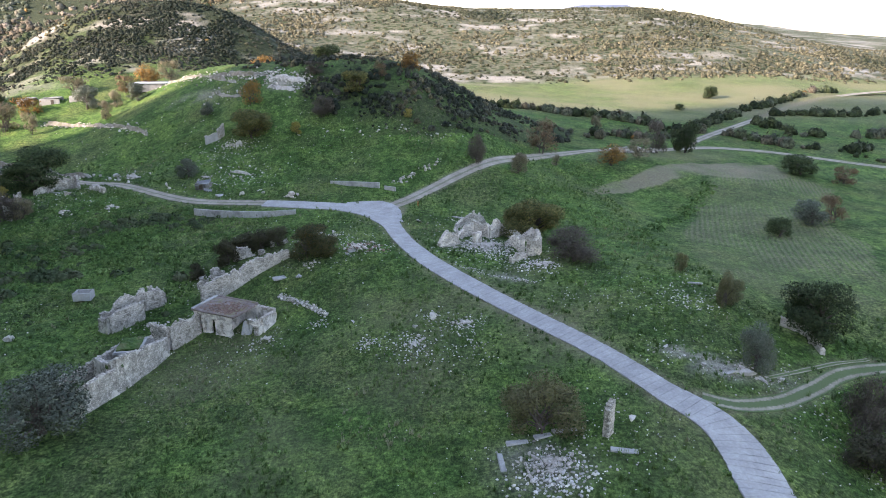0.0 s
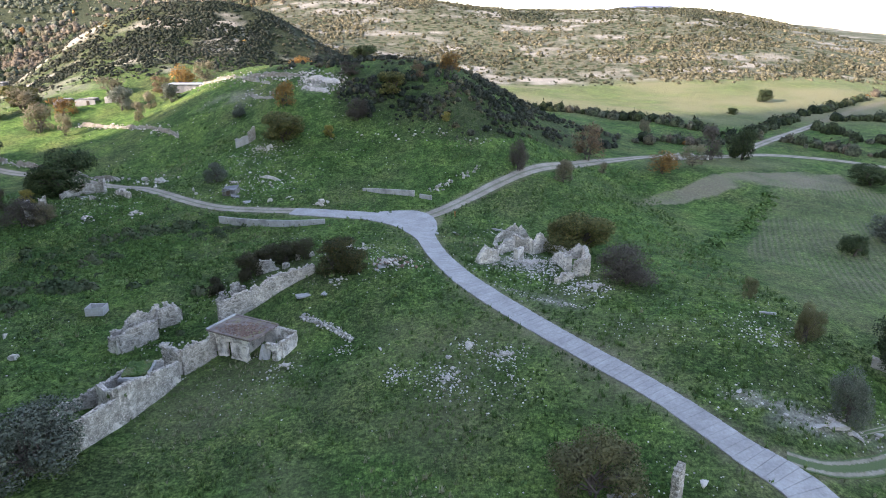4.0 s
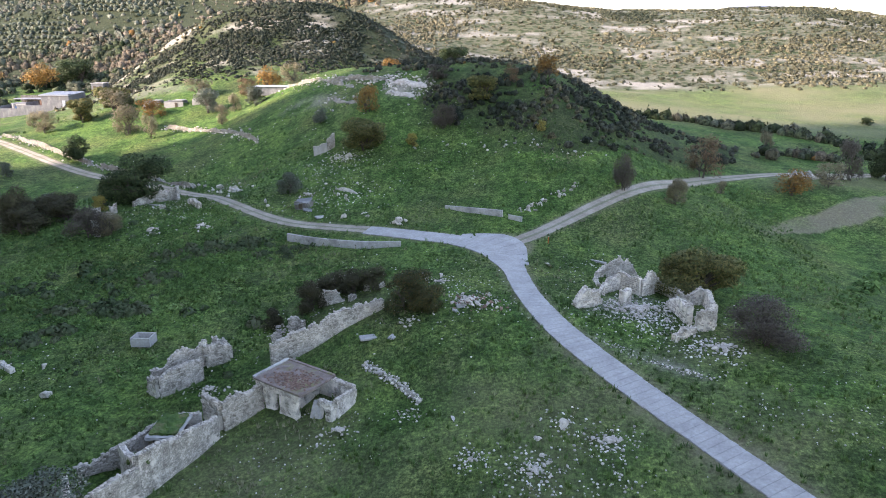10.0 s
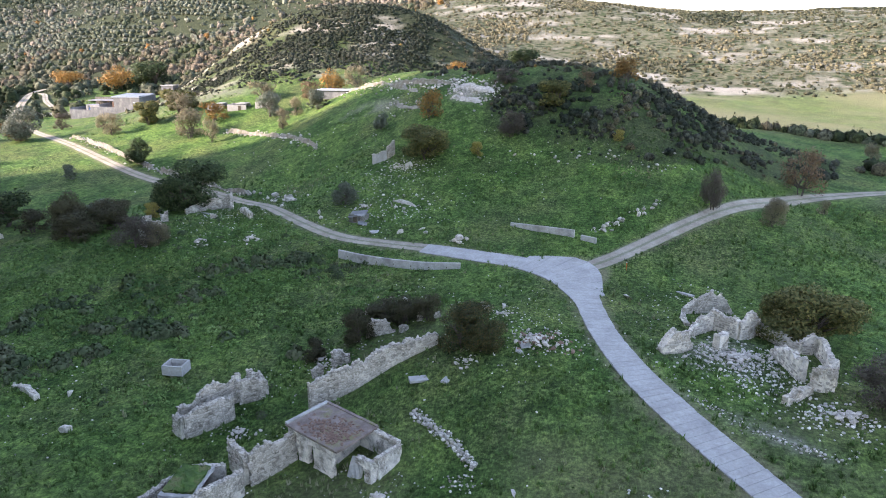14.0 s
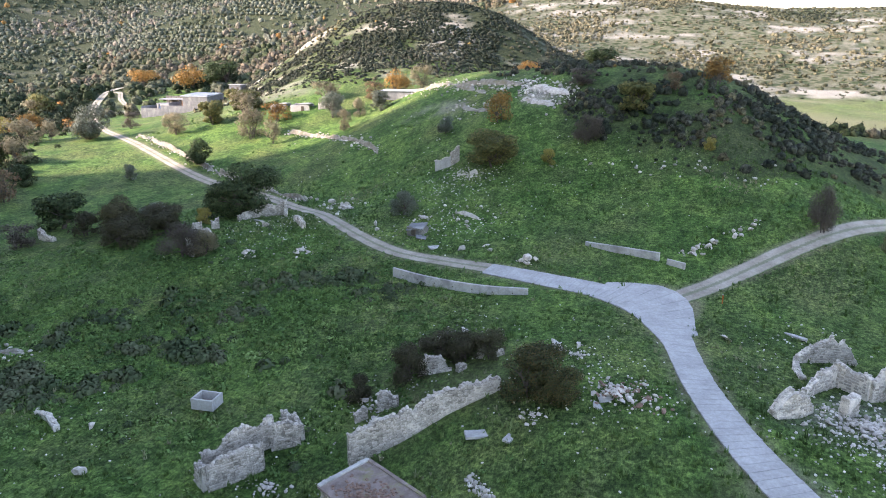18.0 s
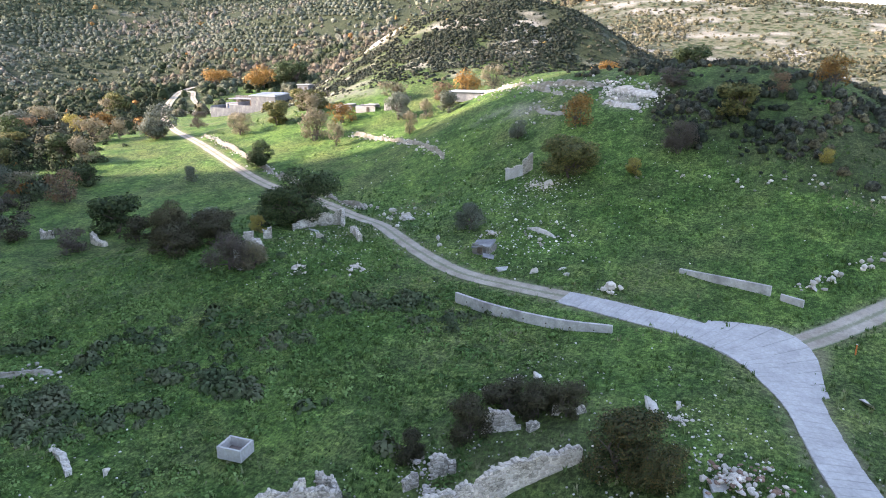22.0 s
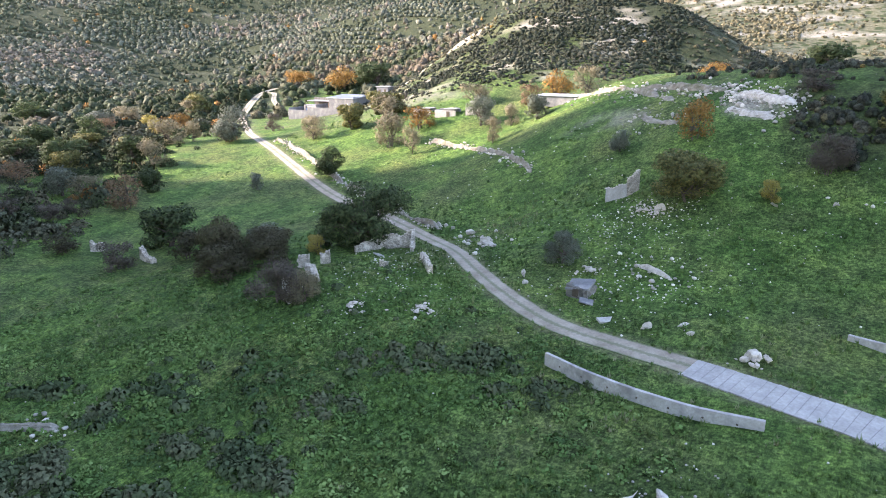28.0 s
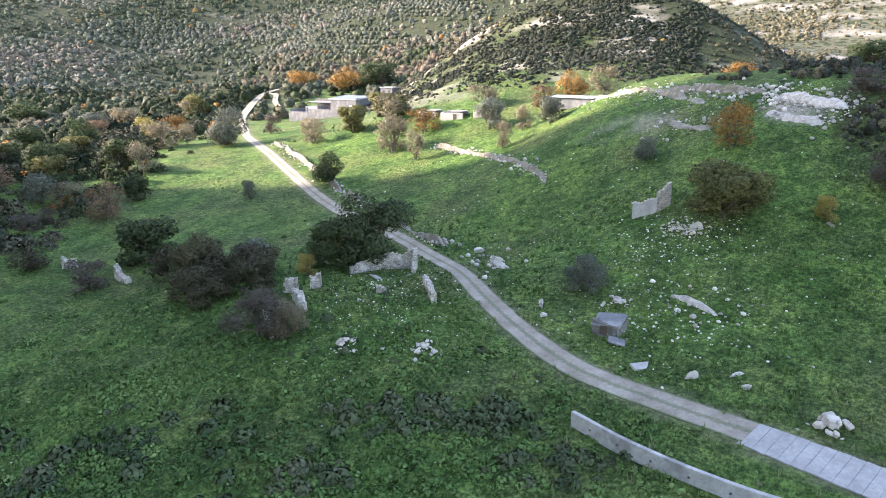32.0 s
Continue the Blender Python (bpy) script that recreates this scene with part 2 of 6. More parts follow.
    steppe = ramp(n, [(0.3, (0.052, 0.053, 0.034)), (0.5, (0.115, 0.105, 0.07)), (0.72, (0.21, 0.185, 0.135))])
    scrub = ramp(n, [(0.3, (0.02, 0.026, 0.013)), (0.5, (0.038, 0.046, 0.022)), (0.72, (0.08, 0.082, 0.044))])
    sn = noise_tex(n, l, 0.55, 8, 0.72, co)
    l.new(sn.outputs["Fac"], scrub.inputs[0])
    l.new(sn.outputs["Fac"], steppe.inputs[0])
    dots = n.new("ShaderNodeTexVoronoi")
    dots.inputs["Scale"].default_value, dots.inputs["Randomness"].default_value = 0.24, 1.0
    wob = noise_tex(n, l, 0.9, 4, 0.7, co)
    l.new(mix(n, l, co, wob.outputs["Color"], 0.25, "ADD"), dots.inputs["Vector"])
    dr = ramp(n, [(0.36, (1, 1, 1)), (0.52, (0, 0, 0))])
    l.new(dots.outputs["Distance"], dr.inputs[0])
    dotted = mix(n, l, steppe.outputs[0], (0.035, 0.042, 0.02), dr.outputs[0])
    g = mix(n, l, g, dotted, attr("steppe"))
    g = mix(n, l, g, scrub.outputs[0], attr("scrub"))
    chalk = ramp(n, [(0.35, (0.22, 0.195, 0.15)), (0.65, (0.50, 0.455, 0.38))])
    l.new(n3.outputs["Fac"], chalk.inputs[0])
    g = mix(n, l, g, chalk.outputs[0], attr("chalk"))
    l.new(g, b.inputs["Base Color"])
    h = noise_tex(n, l, 2.2, 7, 0.7, co)
    bump(n, l, h.outputs["Fac"], 1.0, 0.4, b)
    return m


GROUND = ground_material()
CONCRETE_ROAD = surface("road_concrete", (0.345, 0.325, 0.295), (0.49, 0.462, 0.42), 0.5, 0.9, 6, 0.02)
JOINT = surface("road_joint", (0.25, 0.235, 0.21), (0.34, 0.32, 0.285), 0.8, 0.95, 6, 0.02)


def dirt_material(name="dirt_track", crown=((0.08, 0.55), (0.26, 0.0), (0.82, 0.0), (0.98, 0.9))):
    """Pale dirt with two bare wheel tracks and weeds on the crown and edges."""
    m, n, l, b = material(name, 0.95)
    co = n.new("ShaderNodeTexCoord").outputs["Object"]
    big, fine = noise_tex(n, l, 0.35, 5, 0.65, co), noise_tex(n, l, 3.5, 6, 0.7, co)
    r = ramp(n, [(0.3, (0.25, 0.205, 0.15)), (0.7, (0.46, 0.395, 0.31))])
    l.new(big.outputs["Fac"], r.inputs[0])
    g = ramp(n, [(0.3, (0.6, 0.6, 0.6)), (0.7, (1.05, 1.05, 1.05))])
    l.new(fine.outputs["Fac"], g.inputs[0])
    col = mix(n, l, r.outputs[0], g.outputs[0], 0.7, "MULTIPLY")
    a = n.new("ShaderNodeAttribute")
    a.attribute_name = "across"
    ab = n.new("ShaderNodeMath")
    ab.operation = "ABSOLUTE"
    l.new(a.outputs["Fac"], ab.inputs[0])
    ad = n.new("ShaderNodeMath")
    ad.operation = "MULTIPLY_ADD"
    ad.inputs[1].default_value, ad.inputs[2].default_value = 0.5, -0.25
    l.new(fine.outputs["Fac"], ad.inputs[0])
    sm = n.new("ShaderNodeMath")
    sm.operation = "ADD"
    l.new(ab.outputs[0], sm.inputs[0])
    l.new(ad.outputs[0], sm.inputs[1])
    k = ramp(n, [(a0, (c0,) * 3) for a0, c0 in crown])
    l.new(sm.outputs[0], k.inputs[0])
    col = mix(n, l, col, (0.085, 0.125, 0.045), k.outputs[0])
    l.new(col, b.inputs["Base Color"])
    bump(n, l, fine.outputs["Fac"], 1.0, 0.06, b)
    return m


DIRT = dirt_material()
RUTS = dirt_material("faint_ruts", ((0.34, 0.95), (0.5, 0.15), (0.72, 0.15), (0.88, 1.0)))


# ---- ground ----
# outline of the scrub-covered mound above the track
MOUND = [(-37, 184), (-22, 198), (-8, 200), (8, 206), (24, 214), (38, 206), (34, 186), (22, 172), (9, 161.5), (-3.5, 153), (-13.6, 157), (-21.6, 162), (-30, 167), (-35, 174)]


def in_outline(x, y, pts):
    """1 inside a closed outline, 0 outside."""
    inside = np.zeros(np.shape(x), bool)
    for (ax, ay), (cx, cy) in zip(pts, pts[1:] + pts[:1]):
        hit = (ay > y) != (cy > y)
        inside ^= hit & (x < (cx - ax) * (y - ay) / ((cy - ay) if cy != ay else 1e-9) + ax)
    return inside.astype(float)


def graded(stops):
    """Grid lines from (position, spacing) stops, the spacing growing between them."""
    out = [stops[0][0]]
    for (a, sa), (b2, sb) in zip(stops, stops[1:]):
        while out[-1] < b2 - 1e-6:
            f = min(1, max(0, (out[-1] - a) / (b2 - a)))
            out.append(min(b2, out[-1] + sa * (sb / sa) ** f))
    return np.array(out)


def build_ground():
    gx = graded([(-2600, 160), (-700, 22), (-260, 5), (-110, 1.0), (50, 1.0), (160, 4), (420, 12), (900, 60), (2600, 200)])
    gy = graded([(-700, 60), (-200, 12), (-20, 3), (35, 1.0), (165, 1.0), (240, 2.2), (420, 5), (800, 14), (1600, 60), (3600, 220)])
    X, Y = np.meshgrid(gx, gy)
    Z = land(X, Y)
    rd = road_distance(X, Y)
    Z += relief(X, Y, rd)
    ny, nx = X.shape
    verts = np.stack([X, Y, Z], -1).reshape(-1, 3)
    idx = np.arange(nx * ny).reshape(ny, nx)
    faces = np.stack([idx[:-1, :-1], idx[:-1, 1:], idx[1:, 1:], idx[1:, :-1]], -1).reshape(-1, 4)
    me = bpy.data.meshes.new("ground")
    me.vertices.add(len(verts))
    me.vertices.foreach_set("co", verts.ravel())
    me.loops.add(faces.size)
    me.loops.foreach_set("vertex_index", faces.ravel())
    me.polygons.add(len(faces))
    me.polygons.foreach_set("loop_start", np.arange(0, faces.size, 4))
    me.polygons.foreach_set("use_smooth", np.ones(len(faces), bool))
    me.update()
    x, y = X.ravel(), Y.ravel()

    def put(name, v):
        a = me.attributes.new(name, "FLOAT", "POINT")
        a.data.foreach_set("value", np.clip(v, 0, 1).astype(np.float32))

    def blob(cx, cy, rx, ry, turn=0):
        c, s = math.cos(radians(turn)), math.sin(radians(turn))
        u, v = (c * (x - cx) + s * (y - cy)) / rx, (-s * (x - cx) + c * (y - cy)) / ry
        return np.clip(1.6 - 1.1 * np.sqrt(u * u + v * v) + 0.8 * (fbm(x, y, 9, 4) - 0.5), 0, 1)
    wx, wy = x + 5 * (fbm(x, y, 12, 41) - 0.5), y + 5 * (fbm(x, y, 12, 47) - 0.5)

    def field(pts):
        return in_outline(wx, wy, pts)
    fan = field([(28.3, 140.2), (36.5, 151.6), (47, 159.5), (63.1, 173.7), (78.2, 180.8), (87.3, 179.2), (87.3, 170.8), (78.6, 164.5), (61.8, 161.4), (43.5, 151.1)])
    stripes = field([(59, 152), (63, 163), (77, 175), (87, 171), (92, 160), (84, 148), (74, 128), (72, 110), (60, 84), (42.4, 80.4), (38.4, 85.8), (38.2, 103.4), (47, 128)])
    hill = blob(-112, 312, 88, 58, 14)
    ridge = np.clip((y - 0.12 * x - 326 + 34 * (fbm(x, y, 60, 2) - 0.5)) / 14, 0, 1) * np.clip((x + 0.35 * y + 60) / 60, 0, 1)
    west = np.clip((-x - 0.5 * (y - 200) - 215 + 40 * (fbm(x, y, 60, 6) - 0.5)) / 30, 0, 1)
    west = np.maximum(west, np.clip((y - 420 - 0.3 * x) / 60, 0, 1) * np.clip((-x - 0.35 * y + 60) / 60, 0, 1))
    mound = np.maximum(blob(-18, 194, 40, 11, -14), field(MOUND)) * np.clip((fbm(x, y, 11, 77) - 0.26) * 5, 0.45, 1)
    # hill ground is coloured dark as if shaded, its west flank paler
    flank = hill * np.clip((-x - 0.25 * (y - 300) - 135) / 25, 0, 1)
    put("scrub", np.maximum.reduce([hill - 0.8 * flank, west, 0.6 * mound]))
    put("steppe", np.maximum.reduce([0.85 * ridge, 0.9 * flank, west * np.clip((fbm(x, y, 70, 23) - 0.40) * 4, 0, 0.75)]))
    chalk = np.clip((fbm(x + 0.3 * y, y * 3.2, 30, 9, 5) - 0.53) * 12, 0, 1) * ridge * np.clip(0.25 + 1.6 * (fbm(x, y, 8, 71, 3) - 0.3), 0, 0.8)
    chalk = np.maximum(chalk, np.clip((fbm(x, y * 2.6, 22, 12, 4) - 0.53) * 9, 0, 1) * hill * 0.8)
    chalk = np.maximum(chalk, np.clip((fbm(x, y * 1.6, 34, 31, 4) - 0.72) * 7, 0, 1) * west * 0.4)
    chalk = np.maximum(chalk, np.clip(0.1 + 2.4 * (fbm(x, y, 3.5, 33) - 0.3), 0, 1) * np.maximum.reduce([blob(-40.5, 179.5, 4.2, 2.4, -35), 0.7 * blob(-60, 196, 12, 0.8, -32), 0.45 * blob(-65, 185, 7, 3.5, -20), 0.8 * blob(-246, 371, 14, 6, -30), blob(-258, 282, 15, 5, 48), 0.9 * blob(30, 61.2, 4.5, 1.4, 8), 0.8 * blob(25, 63, 3.4, 0.8, -20), 0.7 * blob(39.5, 70, 3, 1.2, -60), 0.5 * blob(6.5, 85.5, 6, 0.8, -36), 0.5 * blob(7.5, 48, 4, 3), 0.45 * blob(7, 99, 5, 4)]))
    put("chalk", chalk)
    valley = np.clip((y - 226 - 0.1 * x) / 30, 0, 1) * np.clip((x + 40) / 40, 0, 1) * (1 - ridge)
    dry = 0.42 * np.clip((fbm(x, y, 14, 20) - 0.50) * 4, 0, 1) * np.clip(1.3 - np.hypot(x + 5, y - 70) / 60, 0, 1)
    put("dry", np.maximum.reduce([dry, 0.26 * stripes * np.clip(0.4 + 1.4 * (fbm(x, y, 22, 57) - 0.3), 0, 1), valley * np.clip(0.55 + 1.6 * (fbm(x, y * 1.8, 30, 61, 4) - 0.42), 0.3, 0.95), 0.5 * blob(60, 182, 22, 6, 25)]))
    put("soil", np.maximum(fan * np.clip(0.2 + 1.2 * (fbm(x, y, 7, 52) - 0.25), 0.1, 0.7), np.clip(1 - rd.ravel() / 0.7, 0, 1) * 0.5))
    put("furrow", 0.3 * stripes * np.clip((fbm(x, y, 16, 55) - 0.33) * 4, 0.15, 1))
    me.materials.append(GROUND)
    return tagged(new("ground", me), "hilly ground of green winter grass, scrub and pale rock", "ground", kind="structure")


build_ground()


def strip_mesh(name, line, width, up=0.07, cols=7, edge=0.1, sink=0.25, seed=1):
    """A slab along a line with an uneven edge; its outer rows go down into the ground."""
    line = np.array(line)
    d = np.gradient(line, axis=0)
    d /= np.linalg.norm(d, axis=1)[:, None]
    nrm = np.stack([-d[:, 1], d[:, 0]], 1)
    n = len(line)
    u = np.linspace(-1, 1, cols)
    rng = np.random.RandomState(seed)
    jl, jr = rng.uniform(-edge, edge, n), rng.uniform(-edge, edge, n)
    rows_ = []
    for k in np.r_[-1.0, u, 1.0]:
        off = k * width / 2 + np.convolve(jl if k < 0 else jr, (0.3, 0.4, 0.3), "same") * abs(k)
        p = line + nrm * np.broadcast_to(off, (n,))[:, None]
        rows_.append(np.c_[p, land(p[:, 0], p[:, 1]) + up])
    rows_[0][:, 2] -= sink
    rows_[-1][:, 2] -= sink
    m = len(rows_)
    verts = np.stack(rows_, 1).reshape(-1, 3)
    faces = [(i * m + j, i * m + j + 1, (i + 1) * m + j + 1, (i + 1) * m + j) for i in range(n - 1) for j in range(m - 1)]
    faces = [f[::-1] for f in faces]
    me = bpy.data.meshes.new(name)
    me.from_pydata(verts.tolist(), [], faces)
    return me


def build_roads():
    for key, name, mat, label, cat in (("lane", "road_lane", DIRT, "narrow pale dirt lane with two worn wheel tracks", "road"),
                                       ("track", "road_track", DIRT, "rutted pale dirt track curving uphill", "track"),
                                       ("farm_drive", "road_farm_drive", DIRT, "pale dirt drive leading to the farmyard", "road"),
                                       ("far_track", "road_far", DIRT, "distant pale gravel track through the valley", "track"),
                                       ("side_path", "road_side_path", RUTS, "faint two-rut dirt path leaving the road", "path"),
                                       ("side_path_upper", "road_side_path_upper", RUTS, "faint narrow dirt rut in the grass", "path")):
        width = ROADS[key][1]
        if key == "lane":
            width = width + 1.2 * np.clip((-LINES[key][:, 0] - 235) / 30, 0, 1)
        me = strip_mesh(name, LINES[key], width, 0.06)
        uv = me.attributes.new("across", "FLOAT", "POINT")
        uv.data.foreach_set("value", np.tile(np.r_[-1.0, np.linspace(-1, 1, 7), 1.0], len(LINES[key])).astype(np.float32))
        me.materials.append(mat)
        tagged(new(name, me), label, cat, kind="structure")
    # concrete road: a bed and ribbed slabs cast one after another
    line = LINES["road"]
    w = np.interp(line[:, 1], [a for a, _ in ROAD_WIDTHS], [c for _, c in ROAD_WIDTHS])
    bed_me = strip_mesh("road_concrete", line, w * 1.0, 0.05)
    bed_me.materials.append(JOINT)
    bed = tagged(new("road_concrete", bed_me), "pale grey ribbed concrete farm road cast in slabs", "road", kind="structure")
    rng = np.random.RandomState(4)
    fine = spline(ROADS["road"][0], 0.25)
    s = np.r_[0, np.cumsum(np.hypot(*np.diff(fine, axis=0).T))]
    st = np.arange(0, s[-1], 0.85)
    px, py = np.interp(st, s, fine[:, 0]), np.interp(st, s, fine[:, 1])
    d = np.stack([np.gradient(px), np.gradient(py)], 1)
    d /= np.linalg.norm(d, axis=1)[:, None]
    nr = np.stack([-d[:, 1], d[:, 0]], 1)
    ww = np.interp(py, [a for a, _ in ROAD_WIDTHS], [c for _, c in ROAD_WIDTHS])

    def slab(corners, name="slab", up=0.10):
        top = [(x, y, float(land(x, y)) + up + rng.uniform(-0.006, 0.006)) for x, y in corners]
        n = len(top)
        verts = top + [(x, y, z - 0.2) for x, y, z in top]
        faces = [tuple(range(n))] + [(k, n + k, n + (k + 1) % n, (k + 1) % n) for k in range(n)]
        me = bpy.data.meshes.new(name)
        me.from_pydata(verts, [], faces)
        me.materials.append(CONCRETE_ROAD)
        ob = new(name, me)
        ob.parent = bed
    for i in range(len(st) - 1):
        g = 0.014
        a0, a1 = g / 0.85, 1 - g / 0.85
        row = []
        cols = (-1, -0.34, 0.34, 1)
        for f, order in ((a0, cols), (a1, cols[::-1])):
            c = np.array([px[i], py[i]]) * (1 - f) + np.array([px[i + 1], py[i + 1]]) * f
            nn = nr[i] * (1 - f) + nr[i + 1] * f
            wd = ww[i] * (1 - f) + ww[i + 1] * f
            for k in order:
                jit = rng.uniform(-0.05, 0.05) if abs(k) == 1 else 0
                row.append(tuple(c + nn * (-k) * (wd / 2 + jit)))
        slab(row[::-1])
    outer = [(-17.4, 123.1), (-14.4, 123.8), (-11.3, 124.0), (-9.4, 122.9), (-8.2, 121.3), (-7.5, 119.2), (-7.2, 117.0), (-7.0, 114.5), (-6.6, 112)]
    inner = [(-17.0, 122.3), (-14.9, 121.4), (-12.9, 120.5), (-11.7, 119.7), (-10.6, 118.7), (-9.6, 117.4), (-8.7, 115.8), (-7.7, 113.9), (-6.7, 111.9)]
    inner = [(u - 0.8, v - 0.8) for u, v in inner]
    for k in range(8):
        (ax, ay), (bx, by), (cx, cy), (ex, ey) = inner[k], inner[k + 1], outer[k + 1], outer[k]
        slab([(ax, ay), (ex, ey), (ex * 0.03 + cx * 0.97, ey * 0.03 + cy * 0.97), (ax * 0.03 + bx * 0.97, ay * 0.03 + by * 0.97)][::-1], "apron_slab", 0.085)


build_roads()


# ---- helpers for things ----
def ground_z(x, y):
    """Height of the ground sheet as built, on arrays."""
    x, y = np.atleast_1d(np.asarray(x, float)), np.atleast_1d(np.asarray(y, float))
    return land(x, y) + relief(x, y, road_distance(x, y))


def gz(x, y):
    return float(ground_z(x, y)[0])


def mesh_of(name, verts, faces, mat, smooth=False):
    me = bpy.data.meshes.new(name)
    me.from_pydata([tuple(v) for v in verts], [], [tuple(int(i) for i in f) for f in faces])
    me.materials.append(mat)
    if smooth:
        me.polygons.foreach_set("use_smooth", np.ones(len(me.polygons), bool))
    return me


def part(name, me, parent, label="", m=None):
    ob = new(name, me)
    ob.parent = parent
    if m is not None:
        ob.matrix_basis = m
    if label:
        ob["label"] = label
    return ob


def thing(name, x, y, label, category, z=None, turn=0.0, group=""):
    e = new(name)
    e.matrix_basis = pose(x, y, gz(x, y) if z is None else z, 0, 0, turn)
    return tagged(e, label, category, group)


def bm_mesh(name, bm, mat, smooth=False):
    me = bpy.data.meshes.new(name)
    bm.to_mesh(me)
    bm.free()
    me.materials.append(mat)
    if smooth:
        me.polygons.foreach_set("use_smooth", np.ones(len(me.polygons), bool))
    return me


def block_mesh(name, sx, sy, sz, mat, bevel=0.03, jitter=0.0, seed=0, cuts=0):
    """A block standing on z = 0 with bevelled, slightly uneven edges."""
    rng = random.Random(seed)
    bm = bmesh.new()
    bmesh.ops.create_cube(bm, size=1)
    if cuts:
        bmesh.ops.subdivide_edges(bm, edges=bm.edges[:], cuts=cuts, use_grid_fill=True)
    for v in bm.verts:
        v.co = Vector((v.co.x * sx, v.co.y * sy, (v.co.z + 0.5) * sz))
        v.co += Vector([rng.uniform(-jitter, jitter) for _ in range(3)])
    if bevel and not cuts:
        bmesh.ops.bevel(bm, geom=bm.edges[:], offset=bevel, segments=1, affect="EDGES")
    return bm_mesh(name, bm, mat)


STONE = surface("limestone", (0.55, 0.48, 0.39), (0.88, 0.79, 0.67), 1.6, 0.95, 9, 0.06, (0.42, 0.37, 0.30), 0.3)


def rubble_material(name, dark, light, mortar, cell=3.6, skin=None, cover=0.5):
    """Rubble masonry: small uneven stones in earth mortar, with remains of a plaster skin."""
    m, n, l, b = material(name, 0.95)
    co = n.new("ShaderNodeTexCoord").outputs["Object"]
    wob = noise_tex(n, l, 2.5, 3, 0.6, co)
    bent = mix(n, l, co, wob.outputs["Color"], 0.16, "ADD")
    flat = n.new("ShaderNodeMapping")
    flat.inputs["Scale"].default_value = (1, 1, 1.5)
    l.new(bent, flat.inputs["Vector"])
    cells, edge = n.new("ShaderNodeTexVoronoi"), n.new("ShaderNodeTexVoronoi")
    edge.feature = "DISTANCE_TO_EDGE"
    for v in (cells, edge):
        v.inputs["Scale"].default_value = cell
        l.new(flat.outputs[0], v.inputs["Vector"])
    tone = ramp(n, [(0.1, dark), (0.9, light)])
    l.new(cells.outputs["Color"], tone.inputs[0])
    grain = noise_tex(n, l, 14, 6, 0.7, co)
    gr = ramp(n, [(0.3, (0.6, 0.6, 0.6)), (0.7, (1.1, 1.1, 1.1))])
    l.new(grain.outputs["Fac"], gr.inputs[0])
    col = mix(n, l, tone.outputs[0], gr.outputs[0], 0.8, "MULTIPLY")
    joint = ramp(n, [(0.01, (1, 1, 1)), (0.07, (0, 0, 0))])
    l.new(edge.outputs["Distance"], joint.inputs[0])
    col = mix(n, l, col, mortar, joint.outputs[0])
    height = edge.outputs["Distance"]
    if skin:
        big = noise_tex(n, l, 0.55, 6, 0.65, co)
        sr = ramp(n, [(cover - 0.02, (0, 0, 0)), (cover + 0.03, (1, 1, 1))])
        l.new(big.outputs["Fac"], sr.inputs[0])
        sk = mix(n, l, skin, gr.outputs[0], 0.55, "MULTIPLY")
        col = mix(n, l, col, sk, sr.outputs[0])
    grime = noise_tex(n, l, 0.9, 5, 0.75, co)
    dr = ramp(n, [(0.36, (0.45, 0.44, 0.42)), (0.56, (1, 1, 1))])
    l.new(grime.outputs["Fac"], dr.inputs[0])
    col = mix(n, l, col, dr.outputs[0], 0.85, "MULTIPLY")
    l.new(col, b.inputs["Base Color"])
    bump(n, l, mix(n, l, height, grain.outputs["Fac"], 0.35), 1.0, 0.2, b)
    return m


WALL_FILL = rubble_material("rubble_masonry", (0.38, 0.34, 0.275), (0.80, 0.71, 0.585), (0.21, 0.185, 0.145), 4.6, (0.74, 0.67, 0.56), 0.55)
CREAM_WALL = rubble_material("cream_rubble", (0.54, 0.47, 0.37), (0.88, 0.78, 0.64), (0.32, 0.275, 0.21), 4.0, (0.88, 0.79, 0.66), 0.46)
CHALK = surface("chalk_rock", (0.5, 0.445, 0.37), (0.84, 0.77, 0.67), 2.0, 0.95, 5, 0.12, (0.34, 0.31, 0.26), 0.2)
CONCRETE = surface("old_concrete", (0.36, 0.34, 0.305), (0.55, 0.525, 0.475), 0.7, 0.9, 8, 0.02, (0.24, 0.23, 0.21))
PLASTER = rubble_material("flaking_plaster", (0.46, 0.405, 0.33), (0.8, 0.71, 0.59), (0.26, 0.225, 0.18), 4.2, (0.86, 0.78, 0.665), 0.45)
ROOF_EARTH = surface("roof_screed", (0.17, 0.125, 0.10), (0.34, 0.27, 0.23), 1.3, 0.95, 9, 0.08, (0.20, 0.18, 0.085))
TILE = surface("broken_tile", (0.22, 0.13, 0.09), (0.40, 0.26, 0.19), 2.0, 0.9, 9, 0.02, None, 0.4)
CEMENT = surface("cement_render", (0.15, 0.15, 0.15), (0.25, 0.25, 0.245), 0.6, 0.9, 6, 0.02, (0.3, 0.29, 0.27))
DARK_STONE = surface("weathered_stone", (0.14, 0.13, 0.11), (0.34, 0.32, 0.28), 1.5, 0.95, 6, 0.1, (0.1, 0.1, 0.08), 0.3)
# dark timber, also used as painted shade in openings
TIMBER_AND_SHADE = surface("timber_and_shade", (0.07, 0.055, 0.04), (0.14, 0.11, 0.08), 2.0, 0.85, 12, 0.01)
METAL_WHITE = surface("white_sheet_roof", (0.36, 0.38, 0.40), (0.48, 0.50, 0.52), 0.4, 0.6, 2, 0.01)
